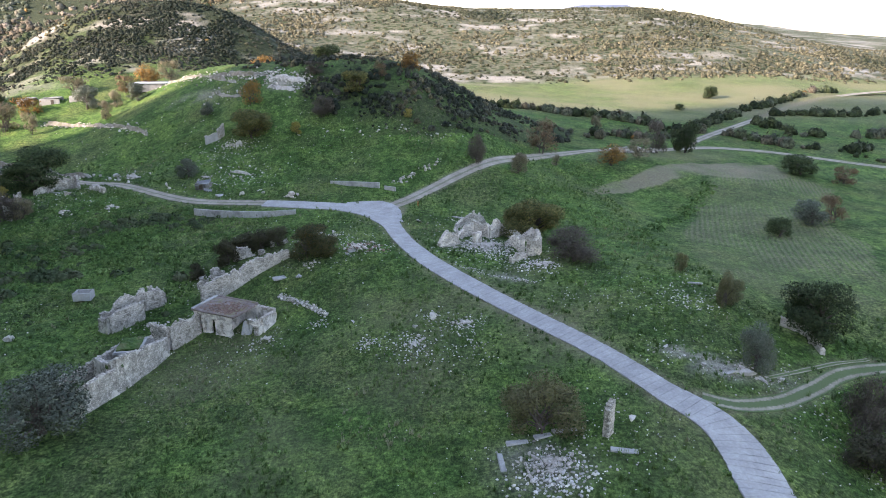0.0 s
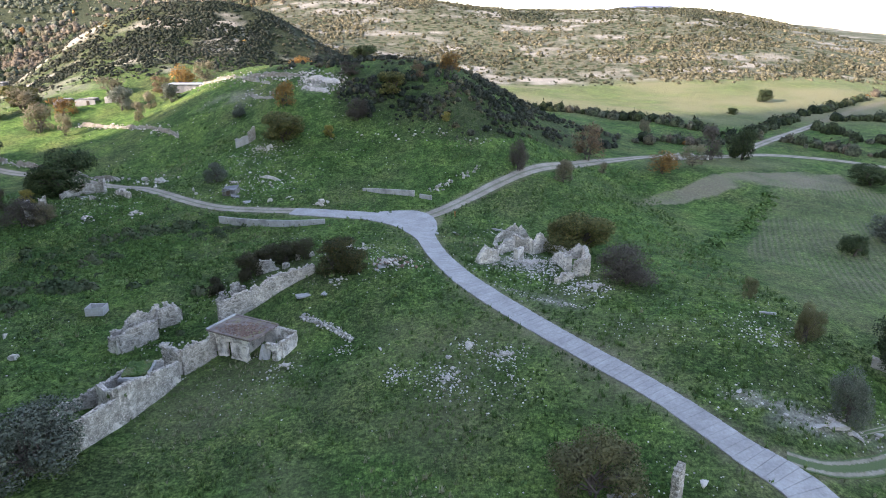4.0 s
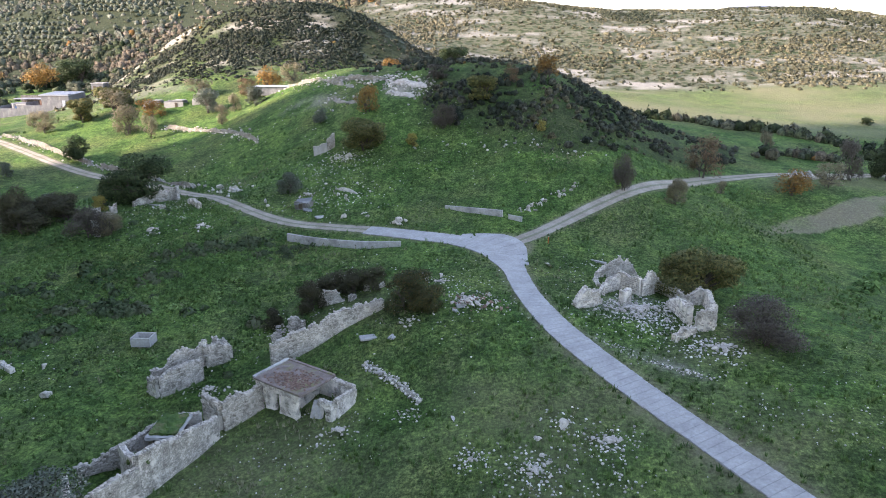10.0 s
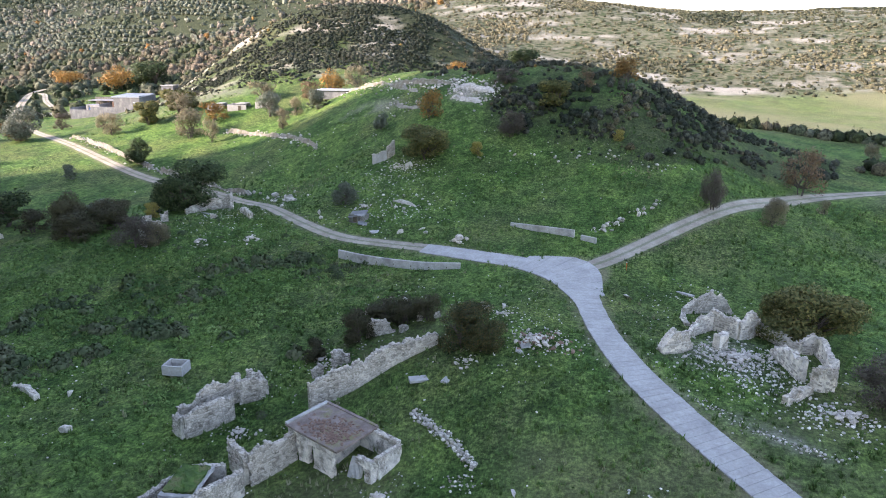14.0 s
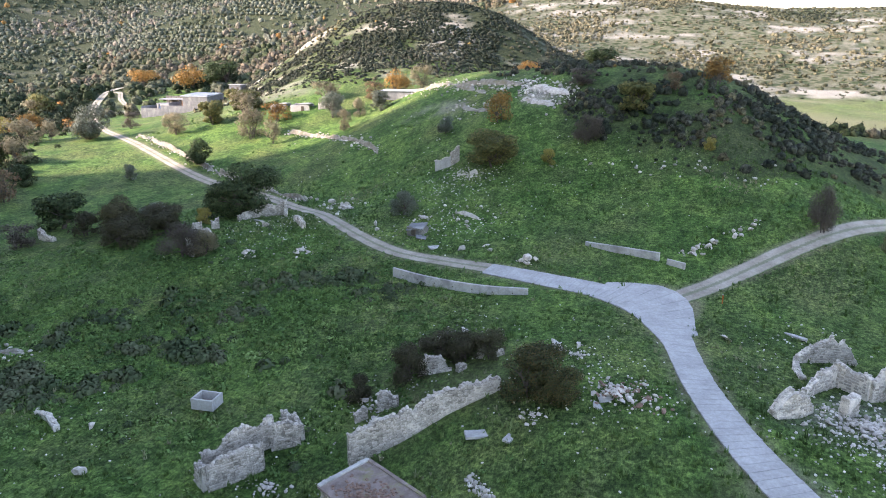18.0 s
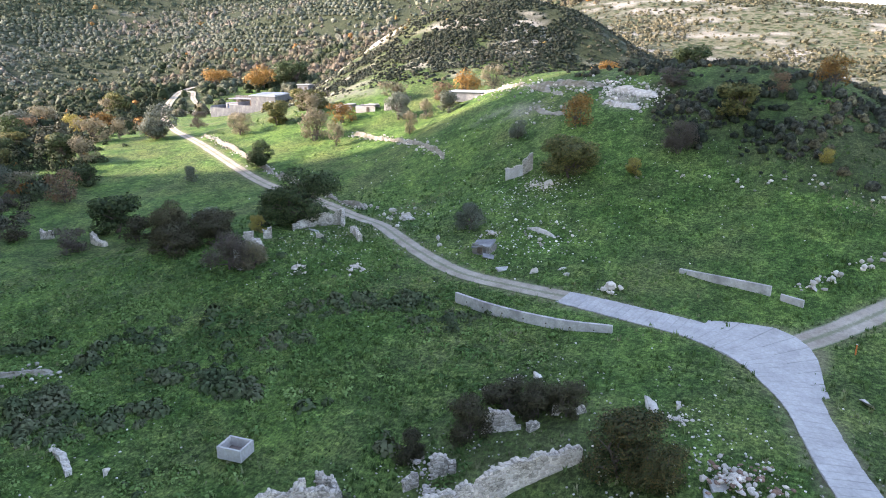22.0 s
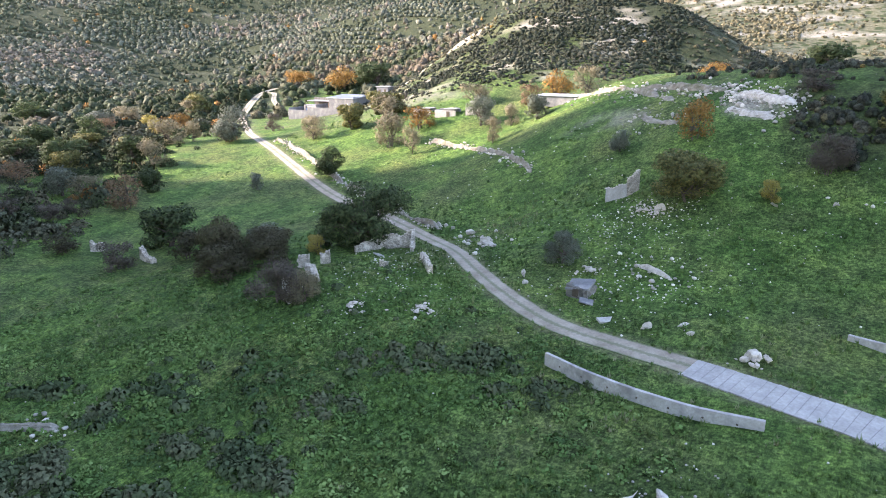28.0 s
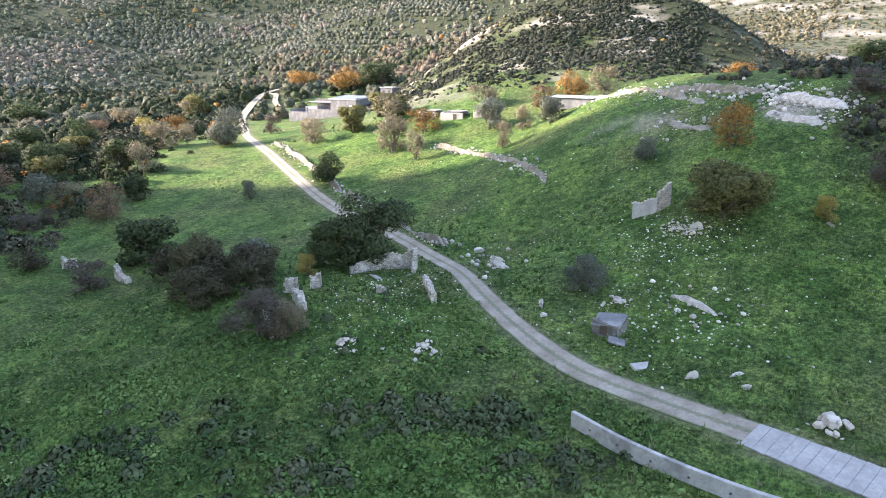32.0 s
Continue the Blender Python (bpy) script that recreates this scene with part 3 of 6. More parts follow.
METAL_GREY = surface("grey_sheet_roof", (0.20, 0.20, 0.21), (0.32, 0.32, 0.33), 0.5, 0.6, 2, 0.01)
BLUE_PLASTIC = surface("blue_plastic", (0.05, 0.13, 0.35), (0.08, 0.2, 0.45), 1.0, 0.5, 4, 0.005)
ORANGE_PAINT = surface("orange_paint", (0.55, 0.14, 0.03), (0.7, 0.2, 0.05), 3.0, 0.6, 9, 0.003)
BARK = surface("bark", (0.07, 0.055, 0.045), (0.16, 0.13, 0.11), 3.0, 0.95, 10, 0.03)


def leaf_material(name, colours):
    """Leaves in three colours, picked leaf by leaf, with some light coming through."""
    m, n, l, b = material(name, 0.7)
    geo = n.new("ShaderNodeNewGeometry")
    r = ramp(n, [(0.0, colours[0]), (0.5, colours[1]), (1.0, colours[2])])
    l.new(geo.outputs["Random Per Island"], r.inputs[0])
    info = n.new("ShaderNodeObjectInfo")
    vr = ramp(n, [(0.0, (0.85, 0.85, 0.85)), (1.0, (1.25, 1.25, 1.25))])
    l.new(info.outputs["Random"], vr.inputs[0])
    col = mix(n, l, r.outputs[0], vr.outputs[0], 1.0, "MULTIPLY")
    l.new(col, b.inputs["Base Color"])
    t = n.new("ShaderNodeBsdfTranslucent")
    l.new(col, t.inputs["Color"])
    s = n.new("ShaderNodeMixShader")
    s.inputs[0].default_value = 0.3
    l.new(b.outputs[0], s.inputs[1])
    l.new(t.outputs[0], s.inputs[2])
    l.new(s.outputs[0], n["Material Output"].inputs["Surface"])
    return m


def stuff_material(name, stops, shade_speckle=0.0):
    """Plants of a joined sheet, each in its own tone."""
    m, n, l, b = material(name, 0.85)
    b.inputs["Specular IOR Level"].default_value = 0.1
    a = n.new("ShaderNodeAttribute")
    a.attribute_name = "tone"
    r = ramp(n, stops)
    l.new(a.outputs["Fac"], r.inputs[0])
    geo = n.new("ShaderNodeNewGeometry")
    g = ramp(n, [(0.0, (0.72, 0.72, 0.72)), (1.0, (1.12, 1.12, 1.12))])
    l.new(geo.outputs["Random Per Island"], g.inputs[0])
    col = mix(n, l, r.outputs[0], g.outputs[0], 1.0, "MULTIPLY")
    # random mottling that also puts the shade of leaf gaps into the colour
    if shade_speckle:
        t = noise_tex(n, l, shade_speckle, 5, 0.75)
        s = ramp(n, [(0.40, (0.38, 0.38, 0.38)), (0.5, (0.9, 0.9, 0.9)), (0.62, (1.45, 1.45, 1.4))])
        l.new(t.outputs["Fac"], s.inputs[0])
        col = mix(n, l, col, s.outputs[0], 1.0, "MULTIPLY")
        bump(n, l, t.outputs["Fac"], 0.8, 0.5 / shade_speckle, b)
    l.new(col, b.inputs["Base Color"])
    return m


# ---- rocks ----
def rock_mesh(name, seed, mat, detail=1, flat=0.75):
    bm = bmesh.new()
    bmesh.ops.create_icosphere(bm, subdivisions=detail, radius=0.5)
    rng = random.Random(seed)
    off = Vector((rng.uniform(0, 50), rng.uniform(0, 50), rng.uniform(0, 50)))
    for v in bm.verts:
        k = 1 + 0.45 * noise.noise(v.co * 2.2 + off) + 0.12 * rng.uniform(-1, 1)
        v.co = Vector((v.co.x * k * 1.1, v.co.y * k * 0.9, v.co.z * k * flat))
    return bm_mesh(name, bm, mat)


ROCKS = [rock_mesh("stone", 10 + i, STONE, 1) for i in range(6)]
def crag_mesh(name, seed, mat):
    """An angular pale rock, one unit across, broken along flat faces."""
    bm = bmesh.new()
    bmesh.ops.create_icosphere(bm, subdivisions=3, radius=0.5)
    rng = random.Random(seed)
    off = Vector((rng.uniform(0, 50), rng.uniform(0, 50), rng.uniform(0, 50)))
    cuts = []
    for k in range(9):
        d = Vector((rng.gauss(0, 1), rng.gauss(0, 1), rng.gauss(0, 0.8))).normalized()
        cuts.append((d, rng.uniform(0.1, 0.32)))
    for v in bm.verts:
        c = v.co * 1.15
        for d, h in cuts:
            over = c.dot(d) - h
            if over > 0:
                c -= d * over
        c *= 1 + 0.24 * noise.noise(v.co * 4 + off) + 0.16 * noise.noise(v.co * 10 - off)
        v.co = Vector((c.x * 1.15, c.y, c.z))
    return bm_mesh(name, bm, mat)


CHALKS = [crag_mesh("chalk_stone", 40 + i, CHALK) for i in range(5)]
BLOCKS = [block_mesh("stone", 1, 1, 1, STONE, 0.12, 0.05, i) for i in range(6)]
for b_me in BLOCKS:
    for v in b_me.vertices:
        v.co.z -= 0.5


def spin(rng, x, y, z, sx, sy, sz):
    return Matrix.LocRotScale((x, y, z), Euler((rng.uniform(-0.5, 0.5), rng.uniform(-0.5, 0.5), rng.uniform(0, 6.28))), (sx, sy, sz))


def joined(name, template_list, xs, ys, zs, sizes, mat, label, category, seed=0, tall=None, tone=None, tilt=0.0):
    """Many small pieces in one mesh of kind stuff. Templates: (verts array, faces array)."""
    rng = np.random.RandomState(seed)
    xs, ys, zs, sizes = map(np.asarray, (xs, ys, zs, sizes))
    n = len(xs)
    pick = rng.randint(0, len(template_list), n)
    ang = rng.uniform(0, 2 * np.pi, n)
    tall = np.ones(n) if tall is None else np.asarray(tall)
    tone = rng.uniform(0, 1, n) if tone is None else np.asarray(tone)
    V, F, T, N, base, sides = [], [], [], [], 0, template_list[0][1].shape[1]
    for k, (tv, tf, *tn) in enumerate(template_list):
        i = np.where(pick == k)[0]
        if not len(i):
            continue
        c, s = np.cos(ang[i])[:, None], np.sin(ang[i])[:, None]
        p = np.stack([(tv[:, 0] * c - tv[:, 1] * s) * sizes[i, None] + xs[i, None],
                      (tv[:, 0] * s + tv[:, 1] * c) * sizes[i, None] + ys[i, None],
                      tv[:, 2] * (sizes[i] * tall[i])[:, None] + zs[i, None]], -1)
        if tilt:
            p[:, :, 2] += (tv[:, 0] * rng.uniform(-tilt, tilt, (len(i), 1))) * sizes[i, None]
        V.append(p.reshape(-1, 3))
        F.append((tf[None] + (base + np.arange(len(i)) * len(tv))[:, None, None]).reshape(-1, sides))
        T.append(np.repeat(tone[i], len(tv)))
        if tn:
            q = tn[0]
            N.append(np.stack([q[:, 0] * c - q[:, 1] * s, q[:, 0] * s + q[:, 1] * c, np.broadcast_to(q[:, 2], (len(i), len(q)))], -1).reshape(-1, 3))
        base += len(i) * len(tv)
    V, F, T = np.concatenate(V), np.concatenate(F), np.concatenate(T)
    me = bpy.data.meshes.new(name)
    me.vertices.add(len(V))
    me.vertices.foreach_set("co", V.ravel())
    me.loops.add(F.size)
    me.loops.foreach_set("vertex_index", F.ravel().astype(np.int32))
    me.polygons.add(len(F))
    me.polygons.foreach_set("loop_start", np.arange(0, F.size, sides))
    me.update()
    if N:
        soft_normals(me, np.concatenate(N))
    a = me.attributes.new("tone", "FLOAT", "POINT")
    a.data.foreach_set("value", T.astype(np.float32))
    me.materials.append(mat)
    return tagged(new(name, me), label, category, kind="stuff")


def soft_normals(me, normals):
    """Shade a leafy mesh by the roundness of its crown; one normal for each vertex."""
    me.polygons.foreach_set("use_smooth", np.ones(len(me.polygons), bool))
    me.normals_split_custom_set_from_vertices(normals.tolist())


def as_template(me):
    v = np.array([tuple(p.co) for p in me.vertices])
    f = np.array([tuple(p.vertices) for p in me.polygons])
    return v, f


def pebble_template(seed):
    me = rock_mesh("pebble", seed, STONE, 1, 0.7)
    t = as_template(me)
    bpy.data.meshes.remove(me)
    return t


PEBBLES = [pebble_template(70 + i) for i in range(5)]
PEBBLE = stuff_material("loose_stone", [(0.0, (0.32, 0.29, 0.24)), (0.5, (0.58, 0.53, 0.45)), (1.0, (0.85, 0.79, 0.70))])


def scatter_stones(name, spots, label, mat=None, seed=1):
    """Loose stones in soft round patches: x, y, radius, count, size."""
    rng = np.random.RandomState(seed)
    X, Y, S = [], [], []
    for x, y, r, n, s in spots:
        X.append(x + rng.normal(0, r * 0.5, n))
        Y.append(y + rng.normal(0, r * 0.5, n))
        S.append(s * rng.uniform(0.4, 1.0, n) ** 1.3)
    X, Y, S = map(np.concatenate, (X, Y, S))
    keep = road_distance(X, Y) > 0.3
    X, Y, S = X[keep], Y[keep], S[keep]
    return joined(name, PEBBLES, X, Y, ground_z(X, Y) + 0.12 * S, S, mat or PEBBLE, label, "stones", seed)


# ---- ruined walls ----
def ruin_wall(name, pts, thick, label, seed=1, stones=True, ragged=0.4, sides=(1,), mat=None, caps=True, group="", cat="wall", most=260, course=0.25):
    """A standing piece of wall along (x, y, height) points, with a broken top, its face stones and loose stones on the crest."""
    rng = random.Random(seed)
    p = np.array(pts, float)
    seg = np.r_[0, np.cumsum(np.hypot(*np.diff(p[:, :2], axis=0).T))]
    n = max(4, int(seg[-1] / 0.3))
    s = np.linspace(0, seg[-1], n)
    x, y, hh = (np.interp(s, seg, p[:, k]) for k in range(3))
    g = ground_z(x, y)
    x0, y0, z0 = float(x[0]), float(y[0]), float(g[0])
    top = np.interp(s, seg, ground_z(p[:, 0], p[:, 1])) + hh
    step = np.array([noise.noise(Vector((math.floor(q / 0.55) * 3.7, seed * 5.3, 2.2))) for q in s])
    rag = 0.55 * ragged * step + np.array([ragged * (0.6 * noise.noise(Vector((q * 0.9, seed * 3.1, 0))) + 0.5 * noise.noise(Vector((q * 2.7, seed, 5)))) - 0.3 * ragged * rng.random() for q in s])
    for k in range(1 + int(seg[-1] / 2.5)):  # gaps where stones have fallen
        c, wd = rng.uniform(0, seg[-1]), rng.uniform(0.25, 0.7)
        rag -= rng.uniform(0.4, 1.3) * min(ragged, 0.6) * np.exp(-((s - c) / wd) ** 2)
    top = np.maximum(top + rag, g + 0.15)
    d = np.stack([np.gradient(x), np.gradient(y)], 1)
    d /= np.linalg.norm(d, axis=1)[:, None]
    nr = np.stack([d[:, 1], -d[:, 0]], 1)
    rows_n = 7
    verts, faces = [], []
    ring = rows_n * 2
    for i in range(n):
        for side in (1, -1):
            for k in (range(rows_n) if side == 1 else range(rows_n - 1, -1, -1)):
                f = k / (rows_n - 1)
                zz = g[i] - 0.5 + (top[i] - g[i] + 0.5) * f
                w = thick / 2 * (1.06 - 0.12 * f) + 0.045 * noise.noise(Vector((s[i] * 1.7, zz * 1.7, side * 9 + seed))) + 0.035 * noise.noise(Vector((s[i] * 5, zz * 5, side + seed)))
                verts.append((x[i] + nr[i, 0] * w * side - x0, y[i] + nr[i, 1] * w * side - y0, zz - z0))
    for i in range(n - 1):
        for k in range(ring):
            k2 = (k + 1) % ring
            faces.append((i * ring + k, (i + 1) * ring + k, (i + 1) * ring + k2, i * ring + k2))
    faces.append(tuple(range(ring)))
    faces.append(tuple((n - 1) * ring + k for k in reversed(range(ring))))
    root = new(name)
    root.location = (x0, y0, z0)
    tagged(root, label, cat, group)
    part("core", mesh_of("core", verts, faces, mat or WALL_FILL), root)
    made = 0
    if stones:
        for side in sides:
            zc = 0.05
            while zc < max(top - g):
                q = rng.uniform(0, 0.3)
                while q < seg[-1] - 0.2 and made < most:
                    ln = rng.uniform(0.22, 0.5)
                    i = min(n - 1, int((q + ln / 2) / seg[-1] * (n - 1)))
                    ch = course * rng.uniform(0.8, 1.05)
                    if g[i] + zc + ch < top[i] and rng.random() < 0.5:
                        w = thick / 2 * (1.06 - 0.12 * zc / max(0.3, top[i] - g[i])) - 0.015
                        a = math.atan2(d[i, 1], d[i, 0])
                        part("stone", BLOCKS[rng.randrange(6)], root, "", Matrix.LocRotScale(
                            (x[i] + nr[i, 0] * w * side - x0, y[i] + nr[i, 1] * w * side - y0, g[i] + zc + ch / 2 - z0),
                            Euler((rng.uniform(-0.03, 0.03), rng.uniform(-0.04, 0.04), a)), (ln * 0.9, 0.1 + 0.1 * rng.random(), ch * rng.uniform(0.6, 0.9))))
                        made += 1
                    q += ln
                zc += course
    if caps:
        q = 0.1
        while q < seg[-1]:
            i = min(n - 1, int(q / seg[-1] * (n - 1)))
            k = rng.uniform(0.16, 0.42)
            off = rng.uniform(-0.3, 0.3) * thick
            part("stone", ROCKS[rng.randrange(6)], root, "", spin(rng, x[i] + nr[i, 0] * off - x0, y[i] + nr[i, 1] * off - y0, top[i] + 0.04 - z0, k * 1.2, k, k * 0.8))
            q += k * rng.uniform(0.5, 1.0)
    return root


W_LABEL = "broken pale limestone wall with rough courses and ragged top"
# the long row of farm walls below the road
ruin_wall("ruined_wall", [(-31.9, 85.6, 3.0), (-30.4, 87.2, 2.9), (-28.8, 88.8, 2.8), (-26.1, 92.4, 2.3), (-24, 94.6, 1.8), (-22.4, 96, 1.2)], 0.55, "long curving pale stone wall, whitewashed and worn", 1, ragged=0.32, most=330)
ruin_wall("ruined_wall", [(-32.4, 75.8, 3.2), (-31.2, 77.6, 3.1), (-30.2, 79.5, 2.9)], 0.55, W_LABEL, 2, ragged=0.4)
ruin_wall("ruined_wall", [(-35.2, 77.6, 2.6), (-33.8, 76.6, 2.9), (-32.6, 75.8, 3.0)], 0.6, W_LABEL, 3, ragged=0.4)
ruin_wall("ruined_wall", [(-32.5, 74.7, 2.2), (-33, 71.8, 2.9), (-33.6, 69, 3.4), (-34.2, 65.4, 3.9)], 0.6, "tall long pale stone wall with flaking plaster", 4, ragged=0.13, most=330)
ruin_wall("ruined_wall", [(-34.2, 65.4, 2.9), (-34.8, 62.4, 3.0), (-35.3, 59.2, 2.9)], 0.55, "tall long pale stone wall with flaking plaster", 5, ragged=0.18)
ruin_wall("ruined_wall", [(-34.4, 65.6, 3.7), (-36.2, 67.0, 3.2), (-37.6, 68.2, 2.9)], 0.5, "cream plastered end wall of a roofless store", 6, mat=PLASTER, stones=False, ragged=0.25)
ruin_wall("ruined_wall", [(-37.6, 68.2, 2.6), (-37.4, 71.2, 2.6), (-36.6, 74.2, 2.3), (-34.2, 75.2, 2.0)], 0.5, W_LABEL, 7, sides=(-1,), ragged=0.3)
ruin_wall("ruined_wall", [(-35.9, 59.4, 2.6), (-37.4, 61.4, 2.6), (-38.9, 63.2, 2.2), (-40.4, 64.6, 1.0)], 0.45, "cream plastered broken wall of a fallen room", 8, mat=PLASTER, stones=False, ragged=0.5)
ruin_wall("ruined_wall", [(-40.6, 66.4, 1.0), (-39.4, 68.0, 1.6), (-38.2, 69.0, 2.2)], 0.5, W_LABEL, 9, ragged=0.5)
# twin walls of a roofless cottage
ruin_wall("ruined_wall", [(-43.2, 80.9, 1.8), (-41.7, 80.1, 2.3)], 0.7, W_LABEL, 11, ragged=0.5)
ruin_wall("ruined_wall", [(-41.7, 80.1, 2.5), (-40.2, 82.0, 2.6), (-38.9, 83.8, 2.6)], 0.6, W_LABEL, 12, ragged=0.35, most=200)
ruin_wall("ruined_wall", [(-43.5, 81.7, 2.0), (-42.6, 82.8, 1.9), (-42.2, 83.4, 2.8), (-40.6, 85.6, 3.1), (-39.8, 86.6, 2.9)], 0.5, W_LABEL, 13, ragged=0.4)
ruin_wall("ruined_wall", [(-39.7, 86.0, 2.5), (-38.6, 86.7, 2.6), (-37.6, 87.4, 2.0)], 0.6, W_LABEL, 14, ragged=0.3)
ruin_wall("ruined_wall", [(-39.9, 88.0, 2.3), (-38.8, 88.4, 2.2), (-37.6, 87.6, 1.7)], 0.5, W_LABEL, 15, sides=(1, -1), ragged=0.4)
# fragments behind the curving wall
for k, (x, y, hh, ln, a) in enumerate([(-33.7, 91.1, 1.8, 1.2, 40), (-31.9, 92.9, 2.0, 1.9, 35), (-29.7, 98.7, 1.9, 3.2, 20), (-26.1, 101.6, 1.2, 0.6, 0), (-24.2, 101.9, 0.9, 0.8, 30), (-27.2, 99.2, 0.9, 1.0, 60)]):
    c, s_ = math.cos(radians(a)) * ln / 2, math.sin(radians(a)) * ln / 2
    ruin_wall("wall_stub", [(x - c, y - s_, hh * 0.8), (x, y, hh), (x + c, y + s_, hh * 0.6)], 0.55, "short broken stub of a pale stone wall", 20 + k, stones=k < 3, ragged=0.6, group="wall stubs", most=60)
# the ruin beside the road with the big shrub
RC = "jagged cream limestone wall of a collapsed house"
for k, (pts, th, rag) in enumerate([
        ([(-0.5, 97.5, 0.7), (0.5, 98.1, 2.5), (1.3, 98.7, 2.2), (2.2, 100.0, 0.8)], 1.0, 0.7),
        ([(2.1, 102.4, 0.7), (3.3, 104.3, 1.7), (4.8, 106.2, 2.3)], 0.55, 0.35),
        ([(4.8, 106.3, 2.3), (6.0, 105.6, 2.3), (7.2, 104.3, 2.2)], 0.55, 0.25),
        ([(7.2, 104.3, 2.2), (8.2, 105.0, 3.0), (8.8, 105.8, 2.7), (9.5, 106.9, 1.5)], 0.6, 0.5),
        ([(2.2, 110.4, 0.6), (3.9, 111.4, 2.0), (5.2, 112.0, 2.5), (6.2, 112.2, 2.2), (7.4, 112.4, 0.6)], 0.6, 0.5),
        ([(2.4, 106.2, 0.3), (2.0, 108.4, 0.5), (2.2, 110.4, 0.7)], 0.6, 0.4),
        ([(9.5, 106.8, 1.3), (11.2, 104.2, 1.4), (12.8, 102.4, 1.3)], 0.55, 0.35),
        ([(12.6, 102.2, 1.6), (13.4, 102.3, 2.6), (14.2, 102.4, 2.7), (14.4, 100.6, 1.9), (14.3, 98.4, 1.7), (13.9, 96.4, 1.8)], 0.55, 0.5),
        ([(12.1, 93.9, 1.9), (12.6, 92.9, 2.9), (13.4, 93.6, 3.0), (13.8, 95.0, 2.2)], 0.7, 0.6),
        ([(10.1, 101.4, 0.5), (10.5, 98.6, 1.7), (11.0, 96.0, 2.4), (11.4, 94.6, 2.3)], 0.6, 0.5),
        ([(9.2, 89.8, 0.9), (10.2, 90.8, 1.0), (11.6, 92.5, 0.7)], 0.6, 0.4)]):
    ruin_wall("ruined_wall", pts, th, RC, 31 + k, mat=CREAM_WALL, ragged=rag, most=45, sides=(1, -1))
ruin_wall("wall_stub", [(4.7, 100.0, 1.6), (5.6, 101.0, 1.8)], 0.8, "short broken stub of a pale stone wall", 49, ragged=0.3, group="wall stubs", stones=False, mat=CREAM_WALL)
# ruins by the dark carob tree
RE = "weathered grey stone wall piece among shrubs"
for k, (pts, th) in enumerate([([(-85.6, 130.0, 1.7), (-84.4, 130.6, 1.8)], 0.9), ([(-83.6, 132.0, 1.8), (-82.6, 132.8, 1.8)], 0.9), ([(-82.6, 128.6, 1.2), (-80.6, 127.4, 1.6), (-78.4, 125.8, 1.2)], 0.8),
                               ([(-84.0, 139.4, 0.9), (-82.2, 142.8, 1.9), (-79.6, 144.8, 2.2), (-77.8, 145.2, 2.8)], 0.5), ([(-77.8, 145.2, 2.8), (-76.2, 142.6, 1.2)], 0.5),
                               ([(-72.4, 139.8, 0.8), (-69.4, 136.4, 1.2), (-66.2, 133.0, 1.1)], 0.6), ([(-74.3, 133.2, 1.1), (-73.3, 133.6, 1.1)], 0.4), ([(-78.6, 120.6, 2.6), (-77.2, 120.2, 2.6)], 0.35),
                               ([(-131.5, 126.8, 2.0), (-130.4, 127.2, 1.4), (-129.4, 127.6, 1.7)], 0.8), ([(-119.6, 128.4, 2.2), (-117.4, 127.6, 1.2), (-114.6, 127.2, 0.9)], 0.8)]):
    ruin_wall("ruined_wall", pts, th, RE, 50 + k, ragged=0.35 if k != 7 else 0.1, stones=k in (0, 1, 2, 4), most=45, mat=CONCRETE if k == 7 else None)
# lone wall on the slope beside the green tree
ruin_wall("ruined_wall", [(-54.3, 158.4, 1.9), (-52.8, 158.9, 1.8), (-51.6, 159.3, 2.0)], 0.45, "lone grey plastered wall corner on the slope", 61, mat=CONCRETE, stones=False, ragged=0.25)
ruin_wall("ruined_wall", [(-51.6, 159.3, 2.4), (-50.6, 160.8, 2.9)], 0.5, "lone grey plastered wall corner on the slope", 62, ragged=0.3, most=30)
# standing stone by the round shrub
ruin_wall("standing_stone", [(13.5, 50.6, 2.9), (14.1, 51.4, 3.1)], 0.55, "tall narrow remnant of a white stone wall", 63, ragged=0.5, most=40)
# low lines of stone in the grass
for k, pts in enumerate([[(-66.5, 84.6, 0.5), (-63.6, 83.8, 0.6), (-61.2, 82.6, 0.5)], [(38, 72.2, 0.9), (40.2, 70.6, 1.0), (40.6, 67.6, 0.8)]]):
    ruin_wall("low_wall", pts, 0.6, "low tumbled line of pale field stones", 70 + k, ragged=0.25, stones=False, mat=CHALK)


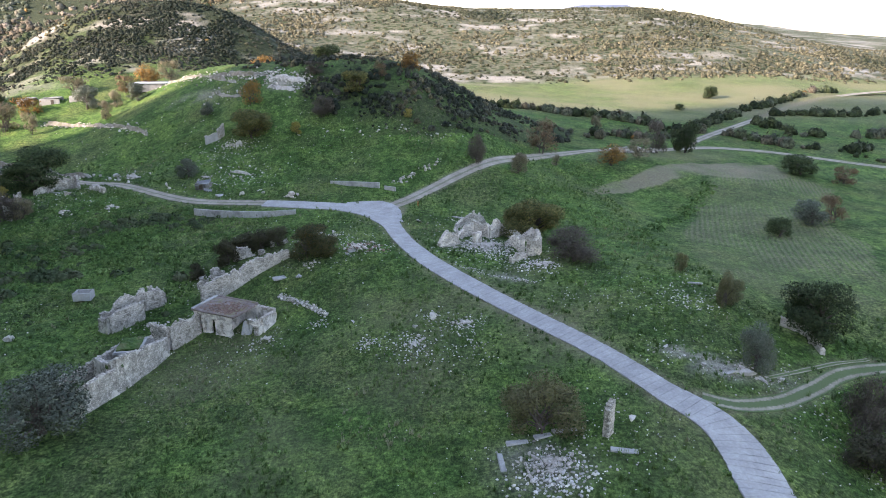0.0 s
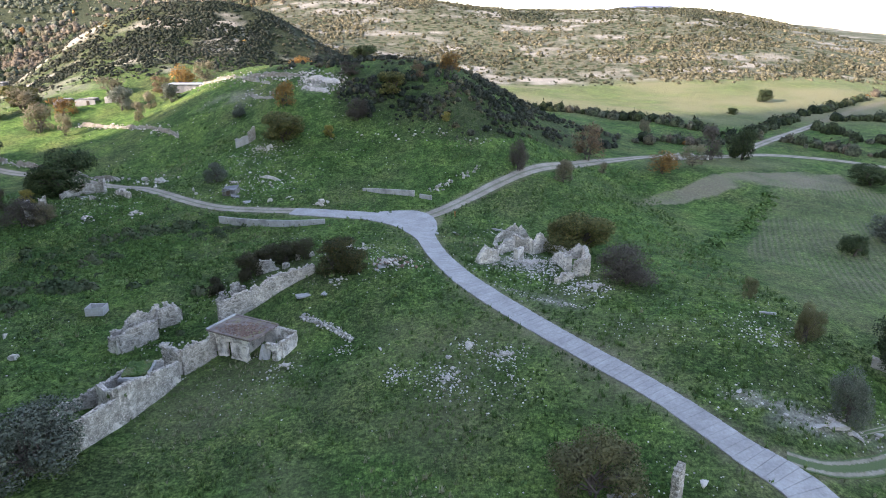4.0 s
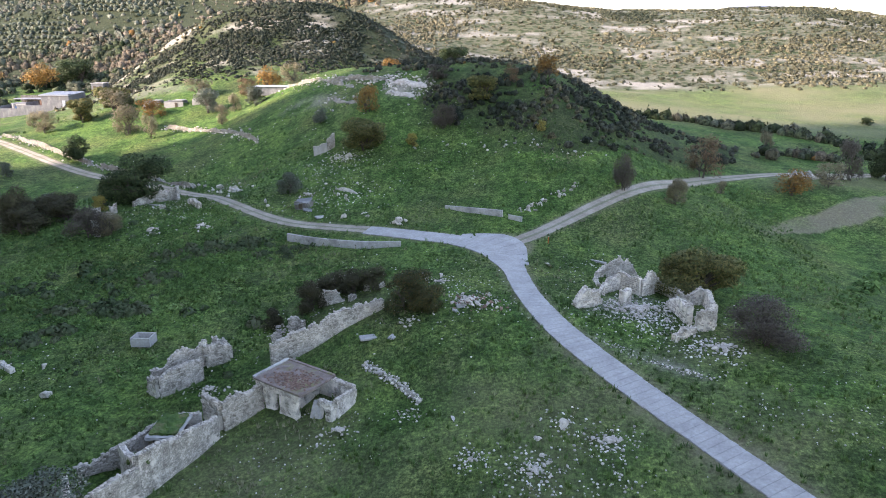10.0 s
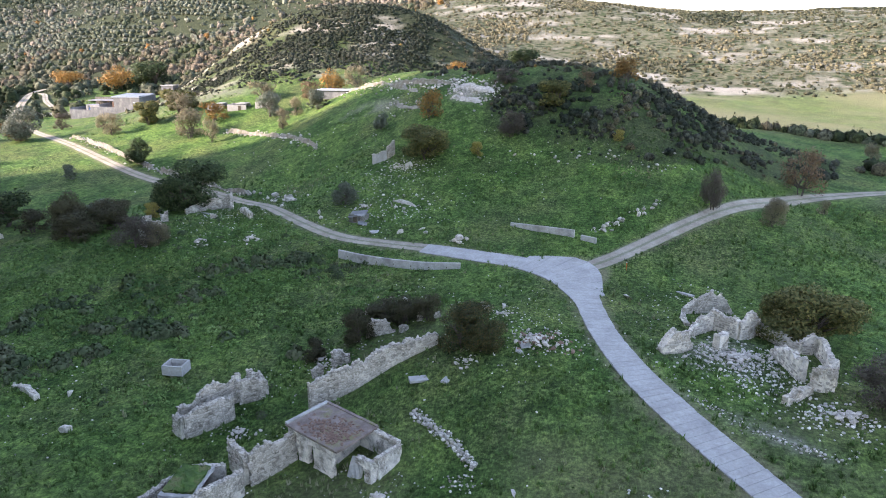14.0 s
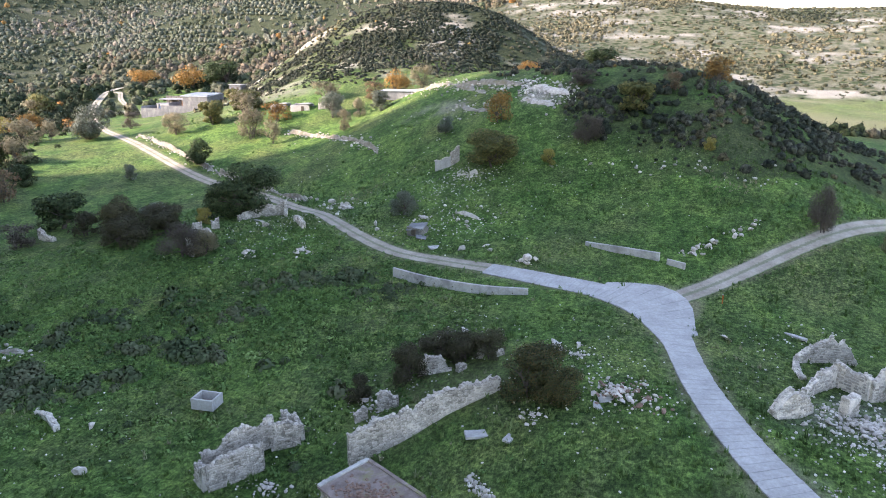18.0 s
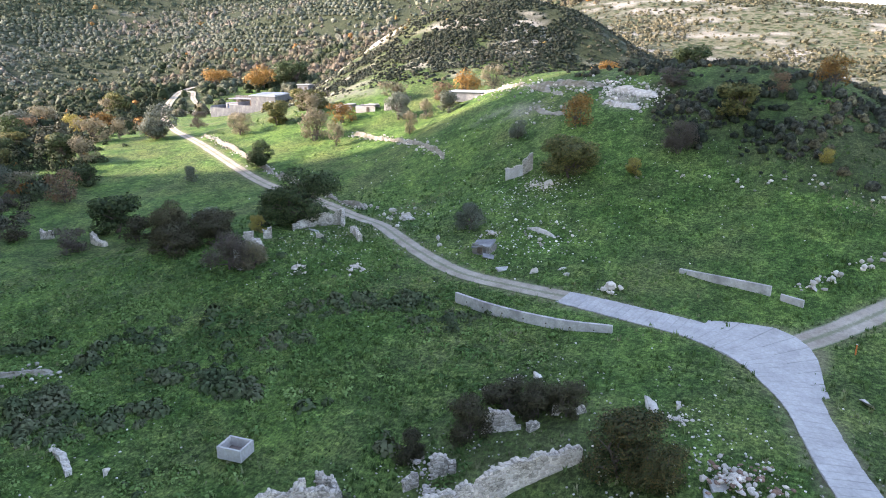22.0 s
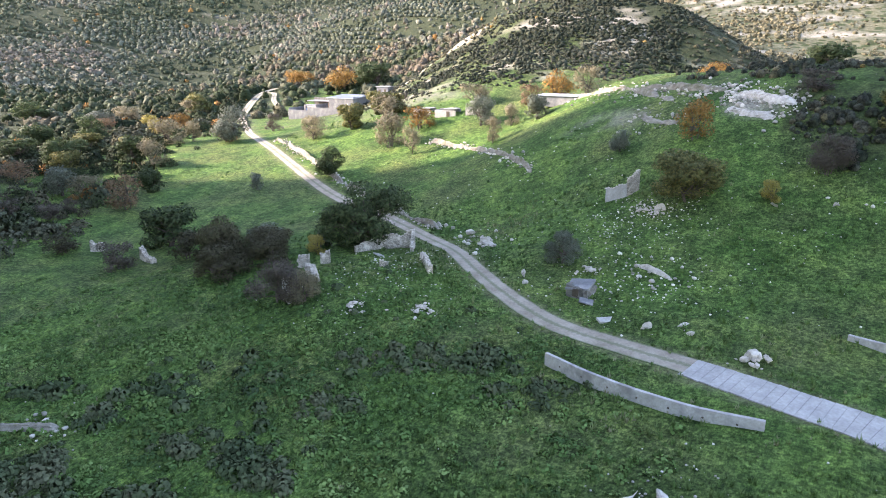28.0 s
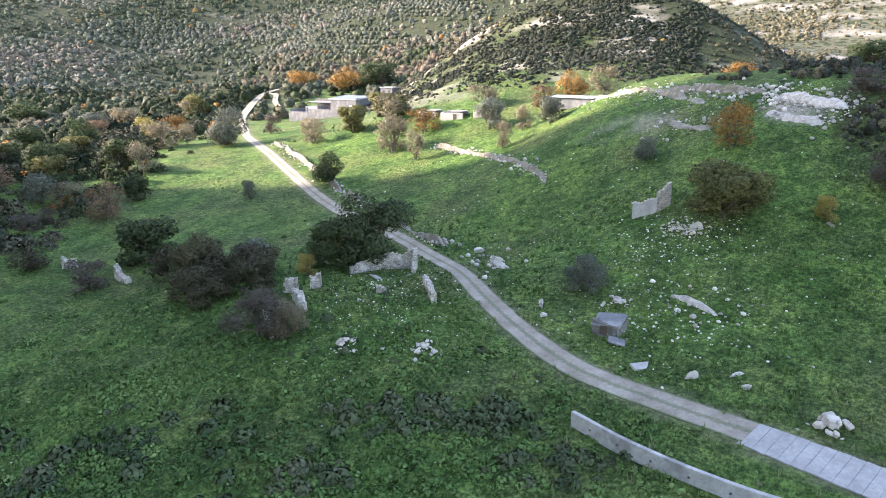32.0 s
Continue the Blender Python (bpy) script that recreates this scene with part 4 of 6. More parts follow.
# ---- the small house ----
def build_house():
    h = thing("ruined_house", -27.1, 80.4, "small derelict stone house with a rubble-strewn flat roof", "house", z=-4.7, turn=-24.3)
    roof_z, lo = 2.75, -0.2

    def wall(name, x0, x1, y, z1, z0=lo, th=0.5, mat=PLASTER, seed=0, along="x"):
        sx, sy = (x1 - x0, th) if along == "x" else (th, x1 - x0)
        me = block_mesh(name, sx, sy, z1 - z0, mat, 0, 0.075, seed, 5)
        c = ((x0 + x1) / 2, y, z0) if along == "x" else (y, (x0 + x1) / 2, z0)
        return part(name, me, h, "", Matrix.Translation(c))
    wall("wall", -3.1, -2.75, -1.95, 2.45, seed=1)
    wall("wall", -1.95, -0.55, -2.0, 2.5, seed=2)
    wall("lintel", -0.6, 0.25, -2.0, 2.5, 1.75, seed=3)
    wall("wall", 0.2, 2.5, -2.0, 2.5, seed=4)
    wall("lintel", -2.8, -1.9, -1.95, 2.5, 2.1, seed=5)
    wall("wall", -1.95, 2.1, -2.95, 2.5, seed=6, along="y")
    wall("wall", -3.1, 6.0, 2.0, 2.6, seed=7)
    wall("wall", -1.2, 1.9, 1.35, 2.5, th=0.35, seed=8, along="y")
    wall("wall", -0.6, 1.8, 6.0, 2.3, th=0.55, seed=9, along="y")
    wall("lintel", 4.3, 6.0, -1.0, 2.1, 1.45, th=0.5, seed=11)
    wall("wall", 5.3, 6.1, -1.0, 1.5, th=0.6, seed=12)
    wall("leaning_slab", 3.5, 4.7, -1.35, 1.7, 0.0, 0.18, CONCRETE, 13).rotation_euler = Euler((-0.35, 0.12, 0.2))
    roof = block_mesh("roof_slab", 6.6, 4.7, 0.22, ROOF_EARTH, 0, 0.03, 20, 6)
    part("roof_slab", roof, h, "thin concrete roof covered with earth and tile rubble", Matrix.Translation((0, 0, roof_z - 0.25)) @ Matrix.Rotation(radians(2), 4, "X"))
    part("roof_beam", block_mesh("roof_beam", 0.35, 4.6, 0.3, CONCRETE, 0.03, 0.01, 21), h, "bare grey concrete edge beam", Matrix.Translation((-3.2, 0, roof_z - 0.2)) @ Matrix.Rotation(radians(2), 4, "X"))
    part("roof_beam", block_mesh("roof_beam", 6.4, 0.3, 0.24, ROOF_EARTH, 0.03, 0.01, 22), h, "earth-covered roof edge", Matrix.Translation((0, 2.25, roof_z - 0.1)))
    rng = random.Random(5)
    tile = block_mesh("tile", 0.22, 0.15, 0.06, TILE, 0.012, 0.02, 30)
    for k in range(280):
        x, y = rng.triangular(-2.6, 3.1, 1.6), rng.triangular(-2.2, 1.7, -1.2)
        part("tile", tile, h, "", Matrix.LocRotScale((x, y, roof_z - 0.03 + 0.035 * y), Euler((rng.uniform(-0.3, 0.3), rng.uniform(-0.3, 0.3), rng.uniform(0, 6.28))), (1, 1, 1)))
    for k in range(60):
        e = rng.choice([(rng.uniform(-3, 6), 2.0, 2.62), (6.0, rng.uniform(-0.6, 1.8), 2.32), (rng.uniform(0.2, 2.5), -2.0, 2.5), (rng.uniform(4.3, 6), -1.0, 2.1)])
        s = rng.uniform(0.2, 0.4)
        part("stone", ROCKS[rng.randrange(6)], h, "", spin(rng, e[0], e[1] + rng.uniform(-0.15, 0.15), e[2] + 0.02, s * 1.2, s, s * 0.8))
    for k in range(22):
        x = rng.uniform(-1.9, 2.4)
        z = rng.uniform(0.1, 2.2)
        if -0.75 < x < 0.4:
            continue
        part("stone", BLOCKS[rng.randrange(6)], h, "", Matrix.LocRotScale((x, -2.24, z), Euler((0, rng.uniform(-0.05, 0.05), 0)), (rng.uniform(0.3, 0.6), 0.12, rng.uniform(0.18, 0.28))))


build_house()


def build_store():
    """The roofed part of the walled store, its slab grown over with grass."""
    s = thing("roofed_store", -35.4, 71.9, "low stone store with a grass-grown flat roof", "store", z=gz(-35.4, 71.9), turn=-80)
    part("roof_slab", block_mesh("roof_slab", 4.0, 2.7, 0.25, CONCRETE, 0, 0.05, 3, 5), s, "pale crumbling roof slab", pose(0, 0, 2.5))
    part("turf", block_mesh("turf", 3.4, 2.3, 0.22, GRASSY, 0, 0.09, 4, 7), s, "green turf growing on the roof", pose(-0.1, 0, 2.7))
    part("post", block_mesh("post", 0.16, 0.16, 2.4, TIMBER_AND_SHADE, 0.02, 0.01, 5), s, "dark timber post", pose(1.9, 0.7, 0.1))
    part("post", block_mesh("post", 0.16, 0.16, 2.4, TIMBER_AND_SHADE, 0.02, 0.01, 6), s, "dark timber post", pose(1.9, -0.6, 0.1))
    part("ledge", block_mesh("ledge", 1.2, 1.7, 0.3, GRASSY, 0, 0.08, 7, 5), s, "strip of turf on the wall top", pose(5.4, -0.2, 2.8))


GRASSY = surface("turf", (0.03, 0.07, 0.015), (0.10, 0.17, 0.035), 1.5, 0.95, 6, 0.12, (0.14, 0.13, 0.06))
build_store()


# ---- concrete pieces ----
def concrete_wall(pts, thick, label, holes=True, seed=1):
    """A low cast wall along (x, y, top height above ground) with dark blocks for shaded drain holes."""
    p = np.array(pts, float)
    line = spline(p[:, :2], 0.6)
    seg = np.linspace(0, 1, len(line))
    top = np.interp(seg, np.linspace(0, 1, len(p)), p[:, 2])
    d = np.gradient(line, axis=0)
    d /= np.linalg.norm(d, axis=1)[:, None]
    nr = np.stack([d[:, 1], -d[:, 0]], 1)
    x0, y0 = line[0]
    z0 = gz(x0, y0)
    verts, faces = [], []
    for i, q in enumerate(line):
        for side, zz in ((1, -0.8), (1, top[i] - 0.04), (0.85, top[i]), (-0.85, top[i]), (-1, top[i] - 0.04), (-1, -0.8)):
            verts.append((q[0] + nr[i, 0] * thick / 2 * side - x0, q[1] + nr[i, 1] * thick / 2 * side - y0, zz - z0))
    n = len(line)
    for i in range(n - 1):
        for k in range(6):
            faces.append((i * 6 + k, (i + 1) * 6 + k, (i + 1) * 6 + (k + 1) % 6, i * 6 + (k + 1) % 6))
    faces += [tuple(range(6)), tuple((n - 1) * 6 + k for k in (5, 4, 3, 2, 1, 0))]
    root = new("retaining_wall")
    root.location = (x0, y0, z0)
    tagged(root, label, "retaining wall")
    part("wall", mesh_of("wall", verts, faces, CONCRETE), root)
    if holes:
        # solid dark block on the face in place of a hole's shade
        dark_plug = block_mesh("drain_hole", 0.16, 0.06, 0.16, TIMBER_AND_SHADE, 0.03)
        for i in range(3, n - 2, 4):
            a = math.atan2(d[i, 1], d[i, 0])
            part("drain_hole", dark_plug, root, "dark block standing for the shade in a weep hole", Matrix.LocRotScale((line[i, 0] + nr[i, 0] * thick / 2 - x0, line[i, 1] + nr[i, 1] * thick / 2 - y0, top[i] - 0.75 - z0), Euler((0, 0, a)), (1, 1, 1)))
    return root


concrete_wall([(-44.3, 120.0, 0.95), (-39.6, 118.4, 1.0), (-35.0, 117.4, 1.1), (-30.4, 116.9, 1.25), (-25.6, 117.2, 1.45)], 0.35, "bowed grey concrete retaining wall with weep holes below the lane")
concrete_wall([(-22.0, 133.4, 3.3), (-17.0, 132.0, 3.45), (-12.2, 130.8, 3.5)], 0.35, "straight pale concrete wall across the grass slope", False)
post = thing("marker_post", -4.5, 121.4, "short orange marker post beside the track", "post")
part("shaft", block_mesh("shaft", 0.12, 0.12, 1.0, ORANGE_PAINT, 0.02, 0.005, 3), post)
part("cap", block_mesh("cap", 0.15, 0.15, 0.06, CONCRETE, 0.01, 0.003, 4), post, "grey cap", pose(0, 0, 1.0))
concrete_wall([(-11.2, 130.2, 3.0), (-9.0, 129.4, 2.9)], 0.3, "short pale concrete wall end beside steps", False)


def build_trough():
    x, y = -49.7, 89.8
    t = thing("water_trough", x, y, "open square grey concrete trough in the grass", "trough", z=gz(x, y) + 0.15, turn=8)
    for k, (sx, sy, px, py) in enumerate([(2.3, 0.2, 0, -0.85), (2.3, 0.2, 0, 0.85), (0.2, 1.5, -1.05, 0), (0.2, 1.5, 1.05, 0)]):
        part("side", block_mesh("side", sx, sy, 1.1, CONCRETE, 0.02, 0.008, k), t, "", pose(px, py, 0))
    part("floor_slab", block_mesh("floor_slab", 1.9, 1.5, 0.25, ROOF_EARTH, 0, 0.04, 9, 3), t, "dark weedy bottom", pose(0, 0, 0.05))


build_trough()


def build_hut():
    x, y = -47.4, 134.4
    t = thing("sunken_hut", x, y, "half-buried dark stone hut with a tilted grey roof slab", "hut", turn=-12)
    part("roof_slab", block_mesh("roof_slab", 2.7, 2.3, 0.24, CEMENT, 0.03, 0.05, 1), t, "tilted bare concrete slab", pose(0, 0.1, 0.95, 12, -8, 14))
    for k, (sx, sy, px, py, hh) in enumerate([(2.3, 0.5, 0.1, -0.8, 1.35), (0.5, 1.6, 1.1, 0.2, 1.2), (0.5, 1.6, -1.0, 0.2, 1.4), (2.3, 0.5, 0.1, 1.1, 1.3)]):
        part("wall", block_mesh("wall", sx, sy, hh, DARK_STONE, 0, 0.09, 2 + k, 4), t, "", pose(px, py, -0.3))
    # solid dark panel painted as the shade inside the entrance
    part("doorway", block_mesh("doorway", 0.8, 0.12, 0.9, TIMBER_AND_SHADE, 0.03, 0.02, 8), t, "dark panel standing for the shade in a low opening", pose(0.2, -1.06, 0))
    part("fallen_slab", block_mesh("fallen_slab", 1.5, 0.9, 0.15, CEMENT, 0.02, 0.03, 5), t, "", pose(1.9, -1.5, 0.0, 18, 8, 30))


build_hut()
for x, y, sx, sy, turn, tilt in [(-42.6, 129.8, 2.0, 0.8, 60, 18), (-22.2, 89.8, 2.3, 1.0, 30, 4), (-19.6, 89.4, 1.1, 0.7, 80, 6), (-13.0, 95.6, 1.7, 0.9, 35, 20), (-13.6, 94.2, 1.2, 0.8, 100, 25), (2.6, 116.4, 2.2, 0.7, 140, 8), (31.2, 80.9, 1.8, 0.8, 150, 12), (-79.2, 138.8, 2.2, 0.9, 150, 15), (5.2, 109.8, 1.2, 0.6, 10, 14), (6.2, 50.7, 1.9, 0.5, 10, 5), (8.4, 51.4, 1.6, 0.5, 20, 5), (10.4, 51.9, 2.4, 0.45, 8, 4), (4.7, 48.2, 0.45, 2.2, 5, 4), (14.6, 48.6, 2.2, 0.5, -10, 4)]:
    sl = new("stone_slab", block_mesh("stone_slab", sx, sy, 0.22, CONCRETE, 0.03, 0.03, int(x * 7) % 99))
    sl.matrix_basis = pose(x, y, gz(x, y) - 0.06, tilt, tilt * 0.4, turn)
    tagged(sl, "flat grey slab of broken concrete lying in the grass", "slab", "fallen slabs")

# ---- boulders and pale outcrops ----
rngb = random.Random(11)
for x, y, s, hh in [(-19.3, 103.8, 2.6, 1.5), (-17.2, 104.6, 1.4, 1.0), (-31.6, 105.6, 2.6, 2.0), (-29.8, 107.0, 1.8, 1.0), (-33.2, 103.6, 1.2, 0.9), (-4.0, 112.4, 1.7, 1.0), (-55.6, 137.0, 1.7, 0.8), (-54.2, 134.8, 1.2, 0.6), (-73.5, 154.0, 1.6, 0.9), (-67.2, 148.2, 2.4, 1.1), (-69.2, 150.0, 1.6, 0.9), (-78.6, 156.6, 1.6, 0.8), (-45.6, 155.4, 2.0, 1.2), (-38.4, 129.6, 1.5, 0.9), (-35.4, 131.0, 1.4, 0.4), (-34.2, 129.4, 0.8, 0.6), (-58.4, 84.0, 1.6, 1.1), (-53.2, 78.0, 1.3, 1.0), (27.8, 60.6, 2.2, 0.6), (29.6, 60.9, 1.6, 0.7), (31.0, 60.6, 2.4, 0.6), (33.4, 61.4, 1.6, 0.6), (38.6, 71.6, 2.2, 0.9), (40.0, 69.4, 1.8, 0.8), (25.4, 61.4, 1.4, 0.4), (22.6, 64.4, 1.3, 0.4), (16.2, 52.8, 1.0, 0.5), (-1.2, 74.4, 0.9, 1.1), (-3.2, 72.8, 0.8, 0.8), (-10.6, 75.8, 1.2, 0.5), (-32.8, 158.0, 1.2, 1.0), (-26.4, 158.8, 1.0, 0.8), (-8.2, 133.4, 1.8, 0.9)]:
    rk = new("boulder", CHALKS[rngb.randrange(5)])
    rk.matrix_basis = Matrix.LocRotScale((x, y, gz(x, y) + hh * 0.2), Euler((rngb.uniform(-0.2, 0.2), rngb.uniform(-0.2, 0.2), rngb.uniform(0, 6.28))), (s * 0.9, s * 0.65, hh * 1.05))
    tagged(rk, "pale weathered limestone boulder in the grass", "boulder", "pale boulders")


def rubble_heap(x, y, r, hh, count, label, seed, mats=ROCKS, size=0.45):
    rng = random.Random(seed)
    e = thing("rubble_heap", x, y, label, "rubble")
    for k in range(count):
        a, d = rng.uniform(0, 6.28), min(1.6 * r, abs(rng.gauss(0, 0.55 * r)))
        d *= 0.7 + 0.6 * noise.noise(Vector((math.cos(a) * 1.3, math.sin(a) * 1.3, seed * 4.7)))
        px, py = d * math.cos(a) * 1.15, d * math.sin(a) * 0.9
        s = size * (0.26 + 0.8 * rng.random() ** 2.6)
        part("stone", mats[rng.randrange(len(mats))], e, "", spin(rng, px, py, gz(x + px, y + py) - e.location.z + hh * max(0, 1 - d / r) + 0.1 * s, s * 1.2, s, s * 0.8))


RED_ROCKS = [rock_mesh("stone", 90 + i, TILE, 1) for i in range(3)]
rubble_heap(-12.2, 95.8, 4.2, 0.7, 280, "heap of reddish brick and stone rubble", 1, ROCKS + ROCKS[:2] + RED_ROCKS * 2, 0.48)
rubble_heap(8.4, 47.6, 4.2, 0.25, 300, "spread of loose white building stones", 2, ROCKS, 0.36)
rubble_heap(-28.2, 126.6, 1.8, 0.7, 45, "pile of pale building stones beside the lane", 3, ROCKS[:2] + BLOCKS, 0.75)
rubble_heap(-21.0, 74.8, 1.8, 0.6, 60, "fallen grey stones heaped by the house", 4, ROCKS, 0.42)
rubble_heap(6.2, 98.4, 5.6, 0.3, 300, "white rubble inside the fallen house", 5, ROCKS, 0.5)
rubble_heap(13.6, 88.4, 2.6, 0.3, 90, "spill of pale stones below the ruin", 6, ROCKS, 0.48)
rubble_heap(-18.4, 92.0, 1.8, 0.3, 45, "small heap of grey stones in the grass", 7, ROCKS, 0.4)
rubble_heap(-68.4, 121.4, 1.9, 0.7, 55, "heap of pale stones below the ruin", 8, ROCKS, 0.55)
rubble_heap(-61.2, 124.2, 2.4, 0.4, 55, "spread of pale stones below the ruin", 9, ROCKS, 0.55)
rubble_heap(-34.6, 93.4, 2.6, 0.4, 80, "heap of grey wall stones", 10, ROCKS, 0.4)
rubble_heap(-37.0, 81.4, 2.0, 0.4, 60, "fallen wall stones between the ruins", 11, ROCKS, 0.38)
rubble_heap(-47.2, 154.6, 3.6, 0.5, 120, "spill of pale stones below the lone wall", 12, ROCKS, 0.5)
rubble_heap(-48.4, 139.4, 2.2, 0.5, 50, "heap of grey stones behind the hut", 13, ROCKS, 0.5)
rubble_heap(-40.0, 64.0, 2.6, 0.4, 70, "fallen stones beside the broken room", 14, ROCKS, 0.4)
rubble_heap(2.4, 72.8, 1.9, 0.12, 75, "spread of white stones in the grass", 16, ROCKS, 0.42)
rubble_heap(-3.2, 69.2, 2.4, 0.1, 85, "spread of white stones in the grass", 17, ROCKS, 0.4)
rubble_heap(-8.2, 70.6, 1.3, 0.1, 36, "small patch of white stones in the grass", 18, ROCKS, 0.38)
rubble_heap(29.5, 61.6, 3.2, 0.15, 90, "pale stones round the rocky bank", 19, ROCKS, 0.42)
rubble_heap(-32.0, 90.6, 1.8, 0.3, 60, "fallen stones behind the curving wall", 20, ROCKS, 0.42)
rubble_heap(-17.0, 102.4, 3.0, 0.3, 60, "pale stones round the white boulder", 15, ROCKS, 0.34)
scatter_stones("loose_stones", [(6, 97, 12, 285, 0.26), (6.5, 98.5, 4.5, 420, 0.36), (8.5, 94, 5, 260, 0.32), (12, 88, 3.5, 160, 0.34), (2.4, 72.6, 2.6, 130, 0.30), (-3.5, 69, 3, 150, 0.28), (-8.2, 70.5, 2, 80, 0.28), (3, 67, 3.4, 70, 0.26), (-1, 66, 5, 60, 0.24), (-1.5, 75, 2, 50, 0.28), (29, 75.5, 4.5, 170, 0.28), (23, 63.6, 3, 60, 0.28), (8.8, 46.2, 3.2, 420, 0.34), (8.6, 48, 9, 195, 0.21), (15, 52, 7, 120, 0.21), (-48, 153, 9, 315, 0.30), (-70, 129, 13, 285, 0.26), (-74, 138, 10, 165, 0.29), (28, 66, 11, 90, 0.2), (33, 61, 6, 130, 0.26), (24, 78, 9, 70, 0.2), (30, 84, 8, 50, 0.2), (16, 77, 7, 82, 0.23), (36, 52, 9, 110, 0.24), (-42, 137, 11, 240, 0.31), (-13, 97, 8, 180, 0.25), (-20, 100, 10, 150, 0.25), (-22, 74, 7, 105, 0.21), (-36, 82, 9, 135, 0.23), (-33, 93, 6, 135, 0.23), (-30, 70, 10, 90, 0.20), (-58, 82, 9, 67, 0.25), (-30, 106, 5, 82, 0.25), (-60, 166, 20, 82, 0.30), (-85, 175, 26, 82, 0.33), (-20, 150, 22, 45, 0.28), (-30, 160, 14, 60, 0.30), (2, 112, 7, 67, 0.25), (5, 116, 4, 45, 0.29), (-50, 100, 30, 37, 0.16), (0, 60, 30, 90, 0.15)], "pale loose stones scattered through the grass")


def rock_band(name, pts, label, seed, n, s0, s1, cat="outcrop", spread=0.5, rise=0.5):
    """Pale rocks piled along a line, joined."""
    rng = np.random.RandomState(seed)
    line = spline(pts, 0.5)
    q = line[rng.randint(0, len(line), n)] + rng.normal(0, spread, (n, 2))
    s = s0 + (s1 - s0) * rng.uniform(0, 1, n) ** 2
    gap = smooth_noise(q[:, 0], q[:, 1], 4.0, seed) > 0.28
    q, s = q[gap], s[gap]
    z = ground_z(q[:, 0], q[:, 1]) + 0.15 * s + rise * rng.uniform(0, 1, len(s)) ** 2
    return joined(name, PEBBLES, q[:, 0], q[:, 1], z, s, PALE, label, cat, seed, tall=rng.uniform(0.7, 1.3, len(s)))


PALE = stuff_material("pale_rock", [(0.0, (0.26, 0.235, 0.19)), (0.5, (0.46, 0.42, 0.35)), (1.0, (0.72, 0.66, 0.57))])
rock_band("stone_row", [(-21.2, 85.0), (-17.8, 82.2), (-14.3, 78.7)], "line of tumbled pale field stones in the grass", 9, 420, 0.12, 0.42, "stones", 0.22, 0.25)
rock_band("stone_row", [(-15.4, 77.0), (-12.4, 76.0), (-10.4, 75.6)], "bare stony scar in the grass", 10, 130, 0.1, 0.28, "stones", 0.5, 0.05)
rock_band("stone_row", [(2.5, 88.5), (7, 84.6), (11.6, 82.2)], "line of small pale stones below the ruin", 11, 160, 0.1, 0.3, "stones", 0.35, 0.05)


def eroded_bank(name, pts, height, depth, label, cat, seed, mat, gaps=0.3, lean=0.6):
    """A low broken face of stone along a line: steep on the downhill side, dying into the slope behind."""
    line = spline(pts, 0.45)
    d = np.gradient(line, axis=0)
    d /= np.linalg.norm(d, axis=1)[:, None]
    nr = np.stack([d[:, 1], -d[:, 0]], 1)
    e = line + nr * 2
    f = line - nr * 2
    if (land(e[:, 0], e[:, 1]) - land(f[:, 0], f[:, 1])).mean() > 0:
        nr = -nr
    n, prof = len(line), ((1.0, -0.3), (0.85, 0.1), (0.7, 0.45), (0.5, 0.75), (0.3, 0.95), (0.0, 1.0), (-0.4, 0.8), (-1.0 * lean - 0.4, -0.3))
    s = np.arange(n) * 0.45
    keep = np.clip((smooth_noise(s, s * 0, 3.2, seed) * 0.6 + smooth_noise(s, s * 0, 9.0, seed + 3) * 0.4 - gaps) * 5, 0, 1) * np.clip(np.minimum(s, s[-1] - s) / 2, 0, 1)
    hgt = height * (0.55 + 0.6 * smooth_noise(s, s * 0, 2.1, seed + 5)) * keep
    wob = (smooth_noise(s, s * 0, 5, seed + 8) - 0.5) * depth
    verts = []
    for i in range(n):
        for a, b in prof:
            q = Vector((s[i] * 1.3, a * 4, seed * 3.3))
            off = depth * (a + 0.35 * noise.noise(q) + 0.2 * noise.noise(q * 2.7)) + wob[i]
            x, y = line[i] + nr[i] * off
            verts.append((x, y, float(land(x, y)) + (hgt[i] * (b + 0.3 * noise.noise(q * 1.9)) if b > 0 else -0.4) - 0.25 * (1 - keep[i])))
    m = len(prof)
    faces = [(i * m + j, i * m + j + 1, (i + 1) * m + j + 1, (i + 1) * m + j) for i in range(n - 1) for j in range(m - 1)]
    return tagged(new(name, mesh_of(name, verts, faces, mat)), label, cat, kind="structure")


